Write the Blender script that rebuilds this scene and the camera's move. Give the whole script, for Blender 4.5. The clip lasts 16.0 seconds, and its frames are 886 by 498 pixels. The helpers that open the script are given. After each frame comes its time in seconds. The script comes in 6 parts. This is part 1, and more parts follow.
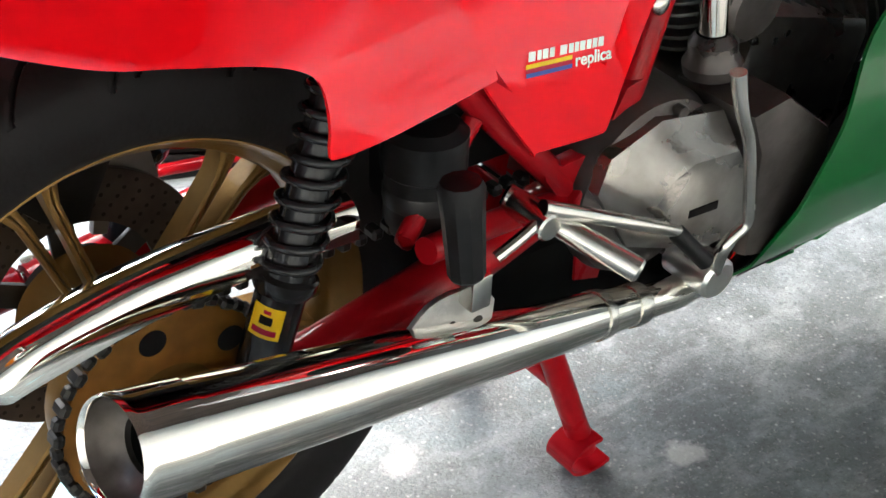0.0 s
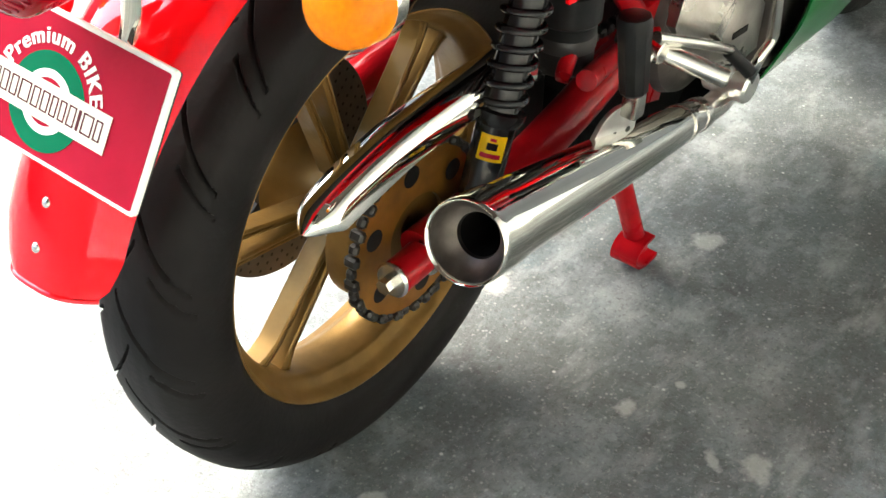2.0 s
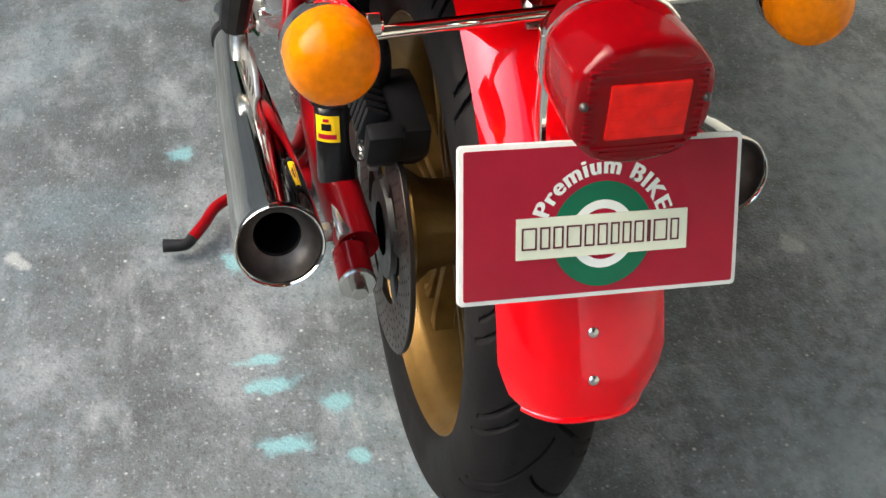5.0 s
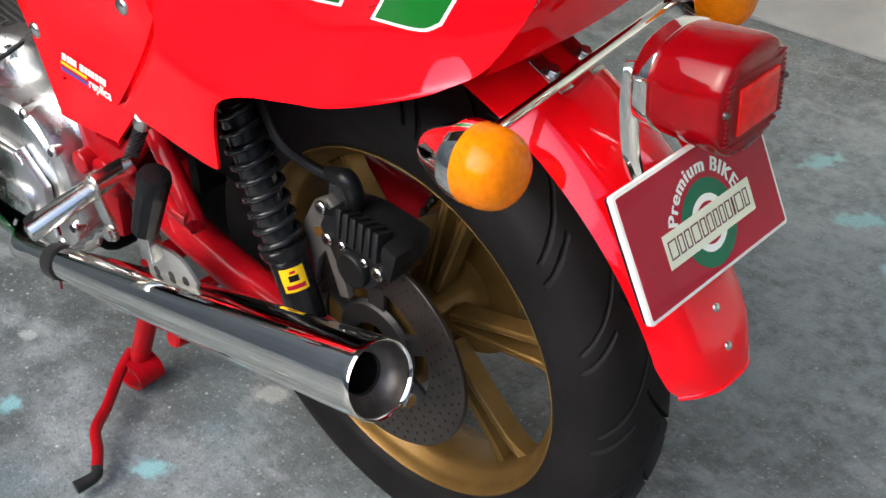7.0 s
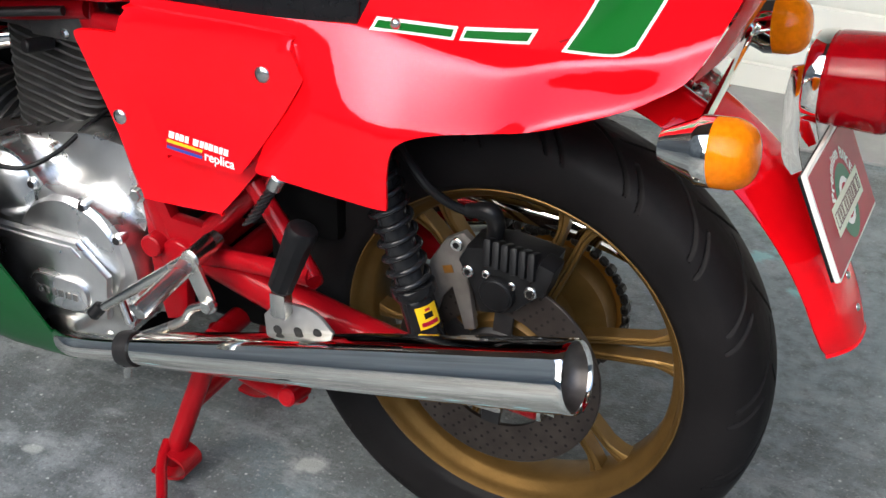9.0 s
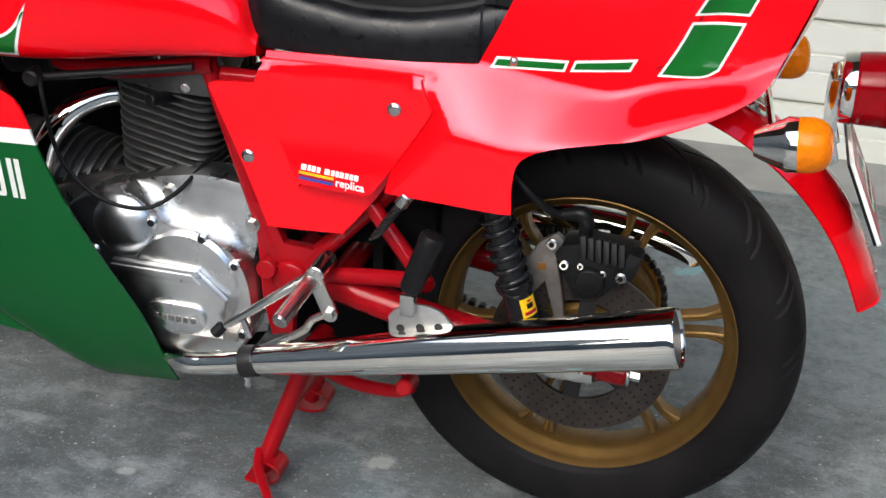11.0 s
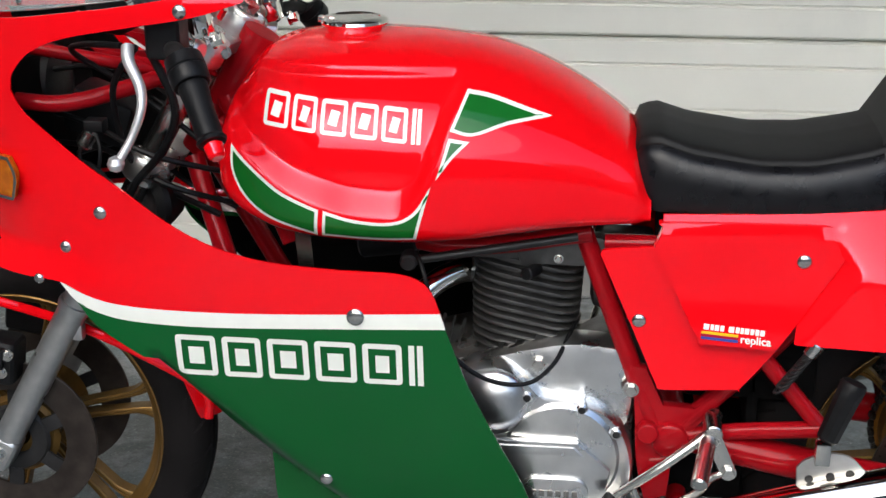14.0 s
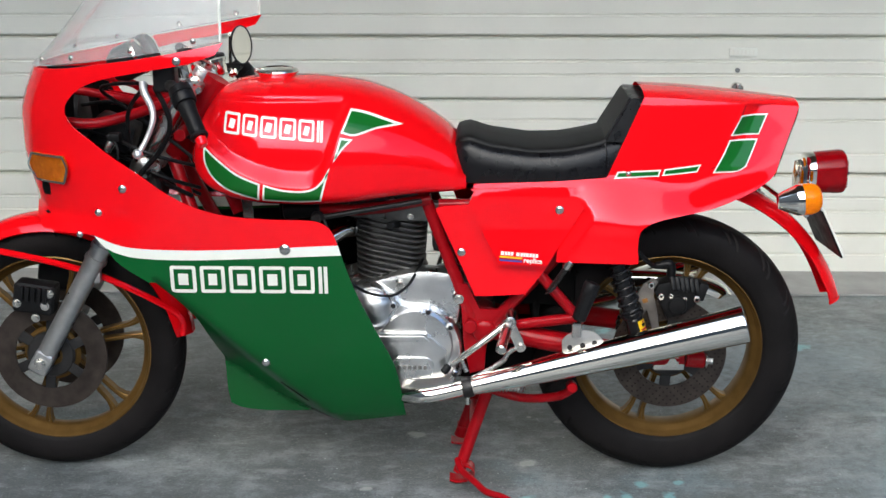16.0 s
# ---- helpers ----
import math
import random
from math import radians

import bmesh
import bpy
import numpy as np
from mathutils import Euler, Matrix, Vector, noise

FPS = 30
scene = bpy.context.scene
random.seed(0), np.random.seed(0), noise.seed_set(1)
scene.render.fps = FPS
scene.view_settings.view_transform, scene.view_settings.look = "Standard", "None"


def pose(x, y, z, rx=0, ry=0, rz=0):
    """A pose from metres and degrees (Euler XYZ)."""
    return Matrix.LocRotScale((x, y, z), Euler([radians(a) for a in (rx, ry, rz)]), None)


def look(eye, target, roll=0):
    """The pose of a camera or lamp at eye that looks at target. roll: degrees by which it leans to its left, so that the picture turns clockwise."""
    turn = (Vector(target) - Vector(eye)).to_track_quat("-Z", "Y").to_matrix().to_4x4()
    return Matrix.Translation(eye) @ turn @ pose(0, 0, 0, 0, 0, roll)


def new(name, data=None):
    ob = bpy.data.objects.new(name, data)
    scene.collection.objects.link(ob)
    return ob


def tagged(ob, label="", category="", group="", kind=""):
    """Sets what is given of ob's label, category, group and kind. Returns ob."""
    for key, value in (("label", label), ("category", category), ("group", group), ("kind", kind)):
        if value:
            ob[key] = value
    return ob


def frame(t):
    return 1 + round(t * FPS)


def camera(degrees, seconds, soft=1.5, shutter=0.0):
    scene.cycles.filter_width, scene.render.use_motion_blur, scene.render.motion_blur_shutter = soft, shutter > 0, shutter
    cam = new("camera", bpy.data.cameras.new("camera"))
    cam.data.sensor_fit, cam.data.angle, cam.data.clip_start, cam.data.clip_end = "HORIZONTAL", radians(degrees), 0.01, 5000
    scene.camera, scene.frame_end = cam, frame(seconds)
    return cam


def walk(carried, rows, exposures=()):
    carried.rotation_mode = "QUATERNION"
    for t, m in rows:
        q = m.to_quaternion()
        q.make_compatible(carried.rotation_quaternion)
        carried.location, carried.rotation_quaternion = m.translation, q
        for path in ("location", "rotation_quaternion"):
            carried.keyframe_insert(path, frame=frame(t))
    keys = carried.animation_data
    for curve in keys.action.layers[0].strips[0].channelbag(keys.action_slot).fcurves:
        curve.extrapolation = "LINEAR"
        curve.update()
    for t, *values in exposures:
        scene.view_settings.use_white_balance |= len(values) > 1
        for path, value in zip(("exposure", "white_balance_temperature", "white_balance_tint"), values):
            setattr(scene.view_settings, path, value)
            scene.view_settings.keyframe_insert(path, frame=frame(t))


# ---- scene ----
cam = camera(35.0, 16.0)
PATH = [
    (0, (0.408, 0.952, 1.154), (-0.584, -0.251, 0.068), 3.4),
    (0.5, (0.529, 0.987, 1.178), (-0.448, -0.216, 0.078), 2.0),
    (1, (0.675, 0.995, 1.203), (-0.347, -0.163, 0.097), 1.8),
    (1.5, (0.852, 0.968, 1.232), (-0.267, -0.090, 0.118), 2.1),
    (2, (0.987, 0.841, 1.237), (-0.249, -0.040, 0.094), 3.4),
    (2.5, (1.062, 0.758, 1.274), (-0.211, -0.003, 0.087), 1.4),
    (3, (1.087, 0.573, 1.266), (-0.227, -0.000, 0.019), -1.0),
    (3.5, (1.230, 0.321, 1.287), (-0.188, 0.030, 0.056), 2.7),
    (4.2, (1.221, 0.034, 1.340), (-0.185, 0.021, 0.063), 1.5),
    (4.5, (1.192, -0.098, 1.328), (-0.211, 0.022, 0.053), 2.2),
    (4.7, (1.184, -0.206, 1.315), (-0.223, 0.028, 0.059), 3.4),
    (6.8, (0.970, -0.882, 1.385), (-0.145, 0.157, 0.247), -2.7),
    (7.5, (0.877, -1.050, 1.351), (-0.117, 0.175, 0.292), -3.0),
    (8, (0.710, -1.168, 1.341), (-0.134, 0.185, 0.308), -1.3),
    (8.7, (0.600, -1.350, 1.345), (-0.150, 0.100, 0.377), 0.2),
    (10.8, (0.319, -1.975, 1.364), (-0.149, -0.224, 0.517), 2.4),
    (11, (0.256, -1.95, 1.39), (-0.191, -0.203, 0.523), 2.2),
    (11.5, (0.07, -1.955, 1.4), (-0.3, -0.185, 0.544), 2.2),
    (12, (-0.117, -1.947, 1.403), (-0.441, -0.158, 0.568), 1.9),
    (12.5, (-0.28, -1.92, 1.383), (-0.611, -0.115, 0.589), 0.8),
    (13, (-0.439, -1.91, 1.401), (-0.753, -0.096, 0.619), 0.0),
    (13.5, (-0.539, -1.96, 1.394), (-0.812, -0.116, 0.671), -0.2),
    (14, (-0.57, -2.084, 1.402), (-0.789, -0.215, 0.726), -0.1),
    (14.5, (-0.542, -2.325, 1.433), (-0.715, -0.441, 0.784), -0.1),
    (15, (-0.468, -2.62, 1.481), (-0.628, -0.728, 0.853), -0.2),
    (15.5, (-0.502, -2.969, 1.496), (-0.577, -1.057, 0.912), -0.0),
    (16, (-0.48, -3.341, 1.496), (-0.522, -1.414, 0.961), -0.1),
]
walk(cam, [(t, look(eye, target, roll)) for t, eye, target, roll in PATH], [(0, 3.03, 5850, 6), (1.0, 3.3, 6150, 4), (2.0, 3.42, 6350, 2), (2.5, 3.4, 6350, 2), (3.0, 3.15, 6350, 2), (3.5, 2.55, 6350, 4), (4.5, 2.02, 6350, 4), (7, 1.7, 5950, 6), (9, 1.5, 5850, 6), (11, 1.25, 5850, 6), (13.5, 1.08, 5850, 6), (16, 1.14, 5750, 4)])


# ---- world and light ----
world = bpy.data.worlds.new("world")
scene.world = world
world.use_nodes = True
wn = world.node_tree.nodes
sky = wn.new("ShaderNodeTexSky")
sky.sky_type = "NISHITA"
sky.sun_disc = False
sky.sun_elevation = radians(42)
sky.sun_rotation = radians(200)
sky.air_density = 1.0
sky.dust_density = 3.5
sky.ozone_density = 1.0
wn["Background"].inputs["Strength"].default_value = 0.15
world.node_tree.links.new(sky.outputs[0], wn["Background"].inputs["Color"])
sun = new("sun", bpy.data.lights.new("sun", "SUN"))
sun.data.energy = 0.45
sun.data.angle = radians(50)
sun.data.color = (1.0, 0.88, 0.70)
sun.matrix_world = look((0.2, -3.2, 3.1), (-0.4, 0, 0.4))


# ---- materials ----
def mat(name, color, rough=0.5, metal=0.0, coat=0.0, spread=0.0, scale=20.0, bump=0.0, bscale=60.0,
        rspread=0.0, trans=0.0, ior=1.5, alpha=1.0, spec=0.5, gloss=None, stain=None, stain_scale=3.0, stain_at=0.6):
    """Principled surface with two scales of colour variation, uneven gloss and fine relief."""
    m = bpy.data.materials.new(name)
    m.use_nodes = True
    nt = m.node_tree
    b = nt.nodes["Principled BSDF"]
    b.inputs["Base Color"].default_value = (*color, 1)
    b.inputs["Roughness"].default_value = rough
    b.inputs["Metallic"].default_value = metal
    b.inputs["Coat Weight"].default_value = coat
    b.inputs["Specular IOR Level"].default_value = 0.04 if coat else spec
    b.inputs["Coat Roughness"].default_value = 0.025
    b.inputs["Coat IOR"].default_value = 1.47
    b.inputs["Transmission Weight"].default_value = trans
    b.inputs["IOR"].default_value = ior
    b.inputs["Alpha"].default_value = alpha
    if gloss:
        b.inputs["Specular IOR Level"].default_value = 0.5
        b.inputs["Specular Tint"].default_value = (*gloss, 1)
    tc = nt.nodes.new("ShaderNodeTexCoord")

    def tex(sc, detail=4.0):
        n = nt.nodes.new("ShaderNodeTexNoise")
        n.inputs["Scale"].default_value = sc
        n.inputs["Detail"].default_value = detail
        nt.links.new(tc.outputs["Object"], n.inputs["Vector"])
        return n

    if spread or stain:
        mix = nt.nodes.new("ShaderNodeMix")
        mix.data_type = "RGBA"
        mix.blend_type = "MULTIPLY"
        mix.inputs[0].default_value = 1.0
        mix.inputs[6].default_value = (*color, 1)
        ramp = nt.nodes.new("ShaderNodeMapRange")
        ramp.inputs[1].default_value, ramp.inputs[2].default_value = 0.3, 0.7
        ramp.inputs[3].default_value, ramp.inputs[4].default_value = 1 - spread, 1 + spread
        nt.links.new(tex(scale, 8.0).outputs[0], ramp.inputs[0])
        nt.links.new(ramp.outputs[0], mix.inputs[7])
        out = mix.outputs[2]
        if stain:
            m2 = nt.nodes.new("ShaderNodeMix")
            m2.data_type = "RGBA"
            m2.inputs[7].default_value = (*stain, 1)
            r2 = nt.nodes.new("ShaderNodeMapRange")
            r2.inputs[1].default_value, r2.inputs[2].default_value = stain_at, stain_at + 0.15
            nt.links.new(tex(stain_scale, 6.0).outputs[0], r2.inputs[0])
            nt.links.new(r2.outputs[0], m2.inputs[0])
            nt.links.new(out, m2.inputs[6])
            out = m2.outputs[2]
        nt.links.new(out, b.inputs["Base Color"])
    if rspread:
        rr = nt.nodes.new("ShaderNodeMapRange")
        rr.inputs[1].default_value, rr.inputs[2].default_value = 0.3, 0.7
        rr.inputs[3].default_value, rr.inputs[4].default_value = max(0.02, rough - rspread), min(1, rough + rspread)
        nt.links.new(tex(scale * 0.6, 5.0).outputs[0], rr.inputs[0])
        nt.links.new(rr.outputs[0], b.inputs["Roughness"])
    if bump:
        bp = nt.nodes.new("ShaderNodeBump")
        bp.inputs["Strength"].default_value = 1.0
        bp.inputs["Distance"].default_value = bump
        nt.links.new(tex(bscale, 6.0).outputs[0], bp.inputs["Height"])
        nt.links.new(bp.outputs[0], b.inputs["Normal"])
    return m


RED = mat("red_paint", (0.80, 0.0008, 0.0045), 0.035, spread=0.04, scale=6, rspread=0.012, bump=0.0002, bscale=14, ior=1.48, gloss=(1.0, 0.70, 0.95))
DRED = mat("red_frame_paint", (0.30, 0.003, 0.007), 0.34, coat=0.4, spread=0.12, scale=25, rspread=0.1, bump=0.0003, bscale=90)
GREEN = mat("green_paint", (0.006, 0.092, 0.018), 0.35, coat=0.6, spread=0.05, scale=6, rspread=0.05)
DECALG = mat("green_film", (0.012, 0.12, 0.016), 0.3, coat=0.8, spread=0.04, scale=30)
WHITE = mat("white_film", (0.82, 0.83, 0.76), 0.35, coat=0.6, spread=0.03, scale=30)
GOLD = mat("gold_wheel_paint", (0.165, 0.095, 0.028), 0.40, metal=0.55, coat=0.12, spread=0.16, scale=30, rspread=0.1, bump=0.0003, bscale=200)
CHROME = mat("chrome", (0.88, 0.85, 0.775), 0.045, metal=1.0, spread=0.05, scale=15, rspread=0.025)
CHROMEIN = mat("sooty_steel", (0.13, 0.112, 0.098), 0.5, metal=0.8, spread=0.35, scale=40, rspread=0.15)
STEEL = mat("zinc_steel", (0.62, 0.605, 0.565), 0.24, metal=1.0, spread=0.06, scale=30, rspread=0.05)
ALLOY = mat("polished_cast_alloy", (0.70, 0.70, 0.69), 0.31, metal=1.0, spread=0.12, scale=18, rspread=0.1, bump=0.0004, bscale=110)
BROWNAL = mat("grey_cast_alloy", (0.30, 0.285, 0.265), 0.32, metal=0.95, spread=0.2, scale=30, rspread=0.12, bump=0.0004, bscale=160)
FINS = mat("grey_fins", (0.10, 0.098, 0.094), 0.40, metal=0.7, spread=0.25, scale=40, bump=0.0004, bscale=200)
DARKM = mat("dark_metal", (0.022, 0.021, 0.021), 0.45, metal=0.4, spread=0.3, scale=40, rspread=0.15)
BLACK = mat("black_plastic", (0.006, 0.006, 0.0065), 0.46, spec=0.2, spread=0.3, scale=40, rspread=0.12, bump=0.0003, bscale=150)
GLOSSB = mat("gloss_black", (0.012, 0.012, 0.013), 0.15, coat=0.6, spread=0.2, scale=20, rspread=0.05)
RUBBER = mat("tyre_rubber", (0.0085, 0.0075, 0.0075), 0.6, spec=0.11, spread=0.3, scale=12, rspread=0.12, bump=0.0005, bscale=140,
             stain=(0.026, 0.024, 0.022), stain_scale=5, stain_at=0.66)
VINYL = mat("black_vinyl", (0.005, 0.005, 0.006), 0.30, spec=0.3, spread=0.25, scale=60, rspread=0.08, bump=0.0002, bscale=420)
CLOTHV = mat("dark_grey_vinyl", (0.009, 0.009, 0.009), 0.5, spec=0.18, spread=0.2, scale=60, bump=0.0003, bscale=500)
DISC = mat("brake_disc_iron", (0.062, 0.050, 0.043), 0.42, metal=0.8, spread=0.3, scale=30, rspread=0.12)
DARKALLOY = mat("brown_grey_alloy", (0.085, 0.075, 0.07), 0.38, metal=0.7, spread=0.25, scale=30, rspread=0.12, bump=0.0004, bscale=160)
BRACKET = mat("worn_grey_alloy", (0.17, 0.155, 0.14), 0.42, metal=0.6, spread=0.25, scale=30, rspread=0.12, bump=0.0004, bscale=160)
# fairing liner black, also the fill blocks whose colour stands for deep shade
LINERFILL = mat("black_liner_and_fill", (0.004, 0.004, 0.004), 0.8, spec=0.05, spread=0.3, scale=30)
HOLE = mat("shadowed_bore", (0.008, 0.007, 0.007), 0.8, spec=0.1)
BORE = mat("dim_bore", (0.022, 0.019, 0.017), 0.8, spec=0.1)
AMBER = mat("amber_lens", (1.0, 0.27, 0.0005), 0.05, trans=0.34, ior=1.3, spec=0.3, spread=0.12, scale=150, bump=0.0004, bscale=90)
FRONTAMBER = mat("front_amber_lens", (0.62, 0.16, 0.004), 0.10, trans=0.35, ior=1.4, spread=0.2, scale=50, bump=0.001, bscale=90, stain=(0.85, 0.32, 0.01), stain_scale=40, stain_at=0.55)
LENSRIB = mat("lens_rib_red", (0.20, 0.001, 0.005), 0.12, coat=0.5, spread=0.1, scale=40)
REDLENS = mat("red_lens", (0.28, 0.001, 0.004), 0.06, trans=0.3, ior=1.45, coat=0.25, spread=0.1, scale=40)
WINDOW = mat("bright_red_lens", (0.80, 0.009, 0.006), 0.12, spec=0.3, spread=0.18, scale=70)
PLATER = mat("plate_red", (0.36, 0.008, 0.028), 0.4, coat=0.3, spread=0.06, scale=30)
PLATEG = mat("plate_green", (0.006, 0.13, 0.06), 0.4, coat=0.3, spread=0.05, scale=30)
CREAM = mat("cream_film", (0.74, 0.76, 0.58), 0.4, coat=0.3, spread=0.05, scale=25)
DCRIM = mat("dark_crimson_film", (0.09, 0.006, 0.012), 0.4, spread=0.1, scale=40)
YELLOW = mat("yellow_sticker", (0.8, 0.5, 0.01), 0.35, coat=0.4, spread=0.06, scale=60)
BLUE = mat("blue_film", (0.02, 0.05, 0.3), 0.4)
ORANGE = mat("orange_sprocket", (0.24, 0.105, 0.016), 0.35, metal=0.6, spread=0.2, scale=40)
CHAIN = mat("chain_steel", (0.03, 0.028, 0.026), 0.4, metal=0.7, spread=0.4, scale=120)
GLASS = mat("screen_acrylic", (0.97, 0.98, 0.98), 0.02, trans=0.90, ior=1.48)
CASE = mat("dull_cast_alloy", (0.48, 0.475, 0.46), 0.42, metal=0.95, spread=0.2, scale=22, rspread=0.1, bump=0.0004, bscale=130)
LEVER = mat("satin_alloy", (0.60, 0.60, 0.60), 0.42, metal=0.75, spread=0.08, scale=30, rspread=0.06)
FORK = mat("grey_fork_alloy", (0.46, 0.46, 0.45), 0.36, metal=0.85, spread=0.1, scale=40, rspread=0.1)
DOORM = mat("cream_door_paint", (0.76, 0.758, 0.685), 0.5, spread=0.05, scale=3, rspread=0.08, bump=0.0006, bscale=30,
            stain=(0.66, 0.67, 0.62), stain_scale=2.0, stain_at=0.62)


def ground_material():
    m = mat("worn_asphalt", (0.105, 0.117, 0.118), 0.48, spread=0.22, scale=2.2, rspread=0.12, bump=0.0016, bscale=210)
    nt = m.node_tree
    b = nt.nodes["Principled BSDF"]
    src = b.inputs["Base Color"].links[0].from_socket
    tc = nt.nodes.new("ShaderNodeTexCoord")

    def layer(col, tex_out, lo, hi, amount, src):
        r = nt.nodes.new("ShaderNodeMapRange")
        r.inputs[1].default_value, r.inputs[2].default_value = lo, hi
        r.inputs[3].default_value, r.inputs[4].default_value = 0.0, amount
        nt.links.new(tex_out, r.inputs[0])
        x = nt.nodes.new("ShaderNodeMix")
        x.data_type = "RGBA"
        x.inputs[7].default_value = (*col, 1)
        nt.links.new(r.outputs[0], x.inputs[0])
        nt.links.new(src, x.inputs[6])
        return x.outputs[2]

    def noise_tex(sc, det, shift=0.0, rough=0.6):
        n = nt.nodes.new("ShaderNodeTexNoise")
        n.inputs["Scale"].default_value, n.inputs["Detail"].default_value = sc, det
        n.inputs["Roughness"].default_value = rough
        mp = nt.nodes.new("ShaderNodeMapping")
        mp.inputs["Location"].default_value = (shift, shift * 1.7, 0)
        nt.links.new(tc.outputs["Object"], mp.inputs["Vector"])
        nt.links.new(mp.outputs[0], n.inputs["Vector"])
        return n.outputs[0]

    def dots(sc, shift):
        v = nt.nodes.new("ShaderNodeTexVoronoi")
        v.inputs["Scale"].default_value = sc
        mp = nt.nodes.new("ShaderNodeMapping")
        mp.inputs["Location"].default_value = (shift, shift * 0.6, 0)
        nt.links.new(tc.outputs["Object"], mp.inputs["Vector"])
        nt.links.new(mp.outputs[0], v.inputs["Vector"])
        return v.outputs["Distance"]

    fray = noise_tex(38, 6, 4.0)

    def patch(x, y, rx, ry, turn):
        """An irregular patch about one place: distance to it, frayed by noise."""
        mp = nt.nodes.new("ShaderNodeMapping")
        mp.vector_type = "TEXTURE"
        mp.inputs["Location"].default_value = (x, y, 0)
        mp.inputs["Rotation"].default_value = (0, 0, radians(turn))
        mp.inputs["Scale"].default_value = (rx, ry, 1)
        nt.links.new(tc.outputs["Object"], mp.inputs["Vector"])
        ln = nt.nodes.new("ShaderNodeVectorMath")
        ln.operation = "LENGTH"
        nt.links.new(mp.outputs[0], ln.inputs[0])
        ad = nt.nodes.new("ShaderNodeMath")
        ad.operation = "MULTIPLY_ADD"
        ad.inputs[1].default_value = 2.6
        nt.links.new(fray, ad.inputs[0])
        nt.links.new(ln.outputs["Value"], ad.inputs[2])
        return ad.outputs[0]

    # worn binder: broad dark and pale clouds, then aggregate grains
    src = layer((0.055, 0.06, 0.064), noise_tex(1.3, 7, 5.0), 0.47, 0.68, 0.5, src)
    src = layer((0.30, 0.32, 0.33), noise_tex(4.5, 8, 7.0, 0.7), 0.49, 0.66, 0.75, src)
    src = layer((0.30, 0.34, 0.35), noise_tex(14, 8, 13.0, 0.75), 0.50, 0.68, 0.45, src)
    src = layer((0.045, 0.05, 0.052), noise_tex(8, 8, 17.0, 0.7), 0.50, 0.68, 0.6, src)
    src = layer((0.21, 0.30, 0.34), noise_tex(2.6, 6, 11.0), 0.57, 0.72, 0.4, src)
    src = layer((0.05, 0.05, 0.052), noise_tex(110, 5, 3.0, 0.75), 0.52, 0.64, 0.6, src)
    src = layer((0.40, 0.41, 0.40), noise_tex(130, 4, 9.0, 0.75), 0.57, 0.67, 0.55, src)
    src = layer((0.42, 0.43, 0.42), dots(60, 0.0), 0.17, 0.06, 0.55, src)
    src = layer((0.55, 0.56, 0.54), dots(22, 3.0), 0.075, 0.03, 0.85, src)
    for turn, shift in ((25, 2.0), (-50, 6.0)):
        n = nt.nodes.new("ShaderNodeTexNoise")
        n.inputs["Scale"].default_value, n.inputs["Detail"].default_value, n.inputs["Roughness"].default_value = 9.0, 7.0, 0.7
        mp = nt.nodes.new("ShaderNodeMapping")
        mp.inputs["Location"].default_value = (shift, shift * 1.3, 0)
        mp.inputs["Rotation"].default_value = (0, 0, radians(turn))
        mp.inputs["Scale"].default_value = (0.7, 1.7, 1)
        nt.links.new(tc.outputs["Object"], mp.inputs["Vector"])
        nt.links.new(mp.outputs[0], n.inputs["Vector"])
        src = layer((0.36, 0.38, 0.38), n.outputs[0], 0.55, 0.70, 0.5, src)
    # broad worn areas behind and beside the parking spot, open-sky light painted in paler, bluish
    for x, y, rx, ry, tn in ((0.55, 0.75, 0.55, 0.40, 20), (0.05, 0.84, 0.6, 0.3, 0), (-0.45, 0.80, 0.35, 0.25, 0), (0.12, 0.50, 0.24, 0.2, 0), (0.15, 1.15, 0.5, 0.25, 0), (-0.15, -0.75, 0.5, 0.28, 10), (0.62, -0.1, 0.25, 0.35, 0), (-1.0, -0.75, 0.5, 0.25, 0), (0.45, -0.65, 0.4, 0.3, 0)):
        src = layer((0.25, 0.30, 0.32), patch(x, y, rx, ry, tn), 2.5, 1.4, 0.46, src)
    # cyan paint spills, chalk marks and pale scuffs where they lie
    for x, y, rx, ry, tn in ((-0.150, -0.212, 0.034, 0.011, 86), (-0.103, -0.208, 0.036, 0.014, 94), (0.002, -0.206, 0.036, 0.016, 88), (-0.06, -0.13, 0.018, 0.02, 0), (0.03, -0.12, 0.02, 0.012, 30), (-0.35, -0.22, 0.03, 0.018, 30), (-0.62, -0.28, 0.022, 0.018, 0), (0.55, 0.9, 0.05, 0.03, 20), (0.10, 0.93, 0.05, 0.022, 40), (0.22, 0.84, 0.035, 0.018, 10), (-0.05, 1.05, 0.04, 0.02, 60)):
        src = layer((0.24, 0.47, 0.50), patch(x, y, rx, ry, tn), 2.45, 1.85, 0.75, src)
    for x, y, rx, ry, tn in ((-0.403, -0.523, 0.025, 0.012, 40), (-0.74, -0.168, 0.016, 0.011, 10), (-0.321, 0.304, 0.007, 0.007, 0), (-0.626, 0.174, 0.028, 0.022, 0), (-0.341, -0.006, 0.03, 0.022, 0), (-0.262, 0.594, 0.024, 0.020, 0), (-0.227, 0.403, 0.018, 0.008, 50), (-0.250, 0.454, 0.026, 0.020, 60), (-0.235, 0.271, 0.018, 0.012, 20), (0.098, 0.122, 0.02, 0.014, 0), (-0.42, 0.564, 0.016, 0.012, 0), (-0.56, -0.62, 0.03, 0.014, 15)):
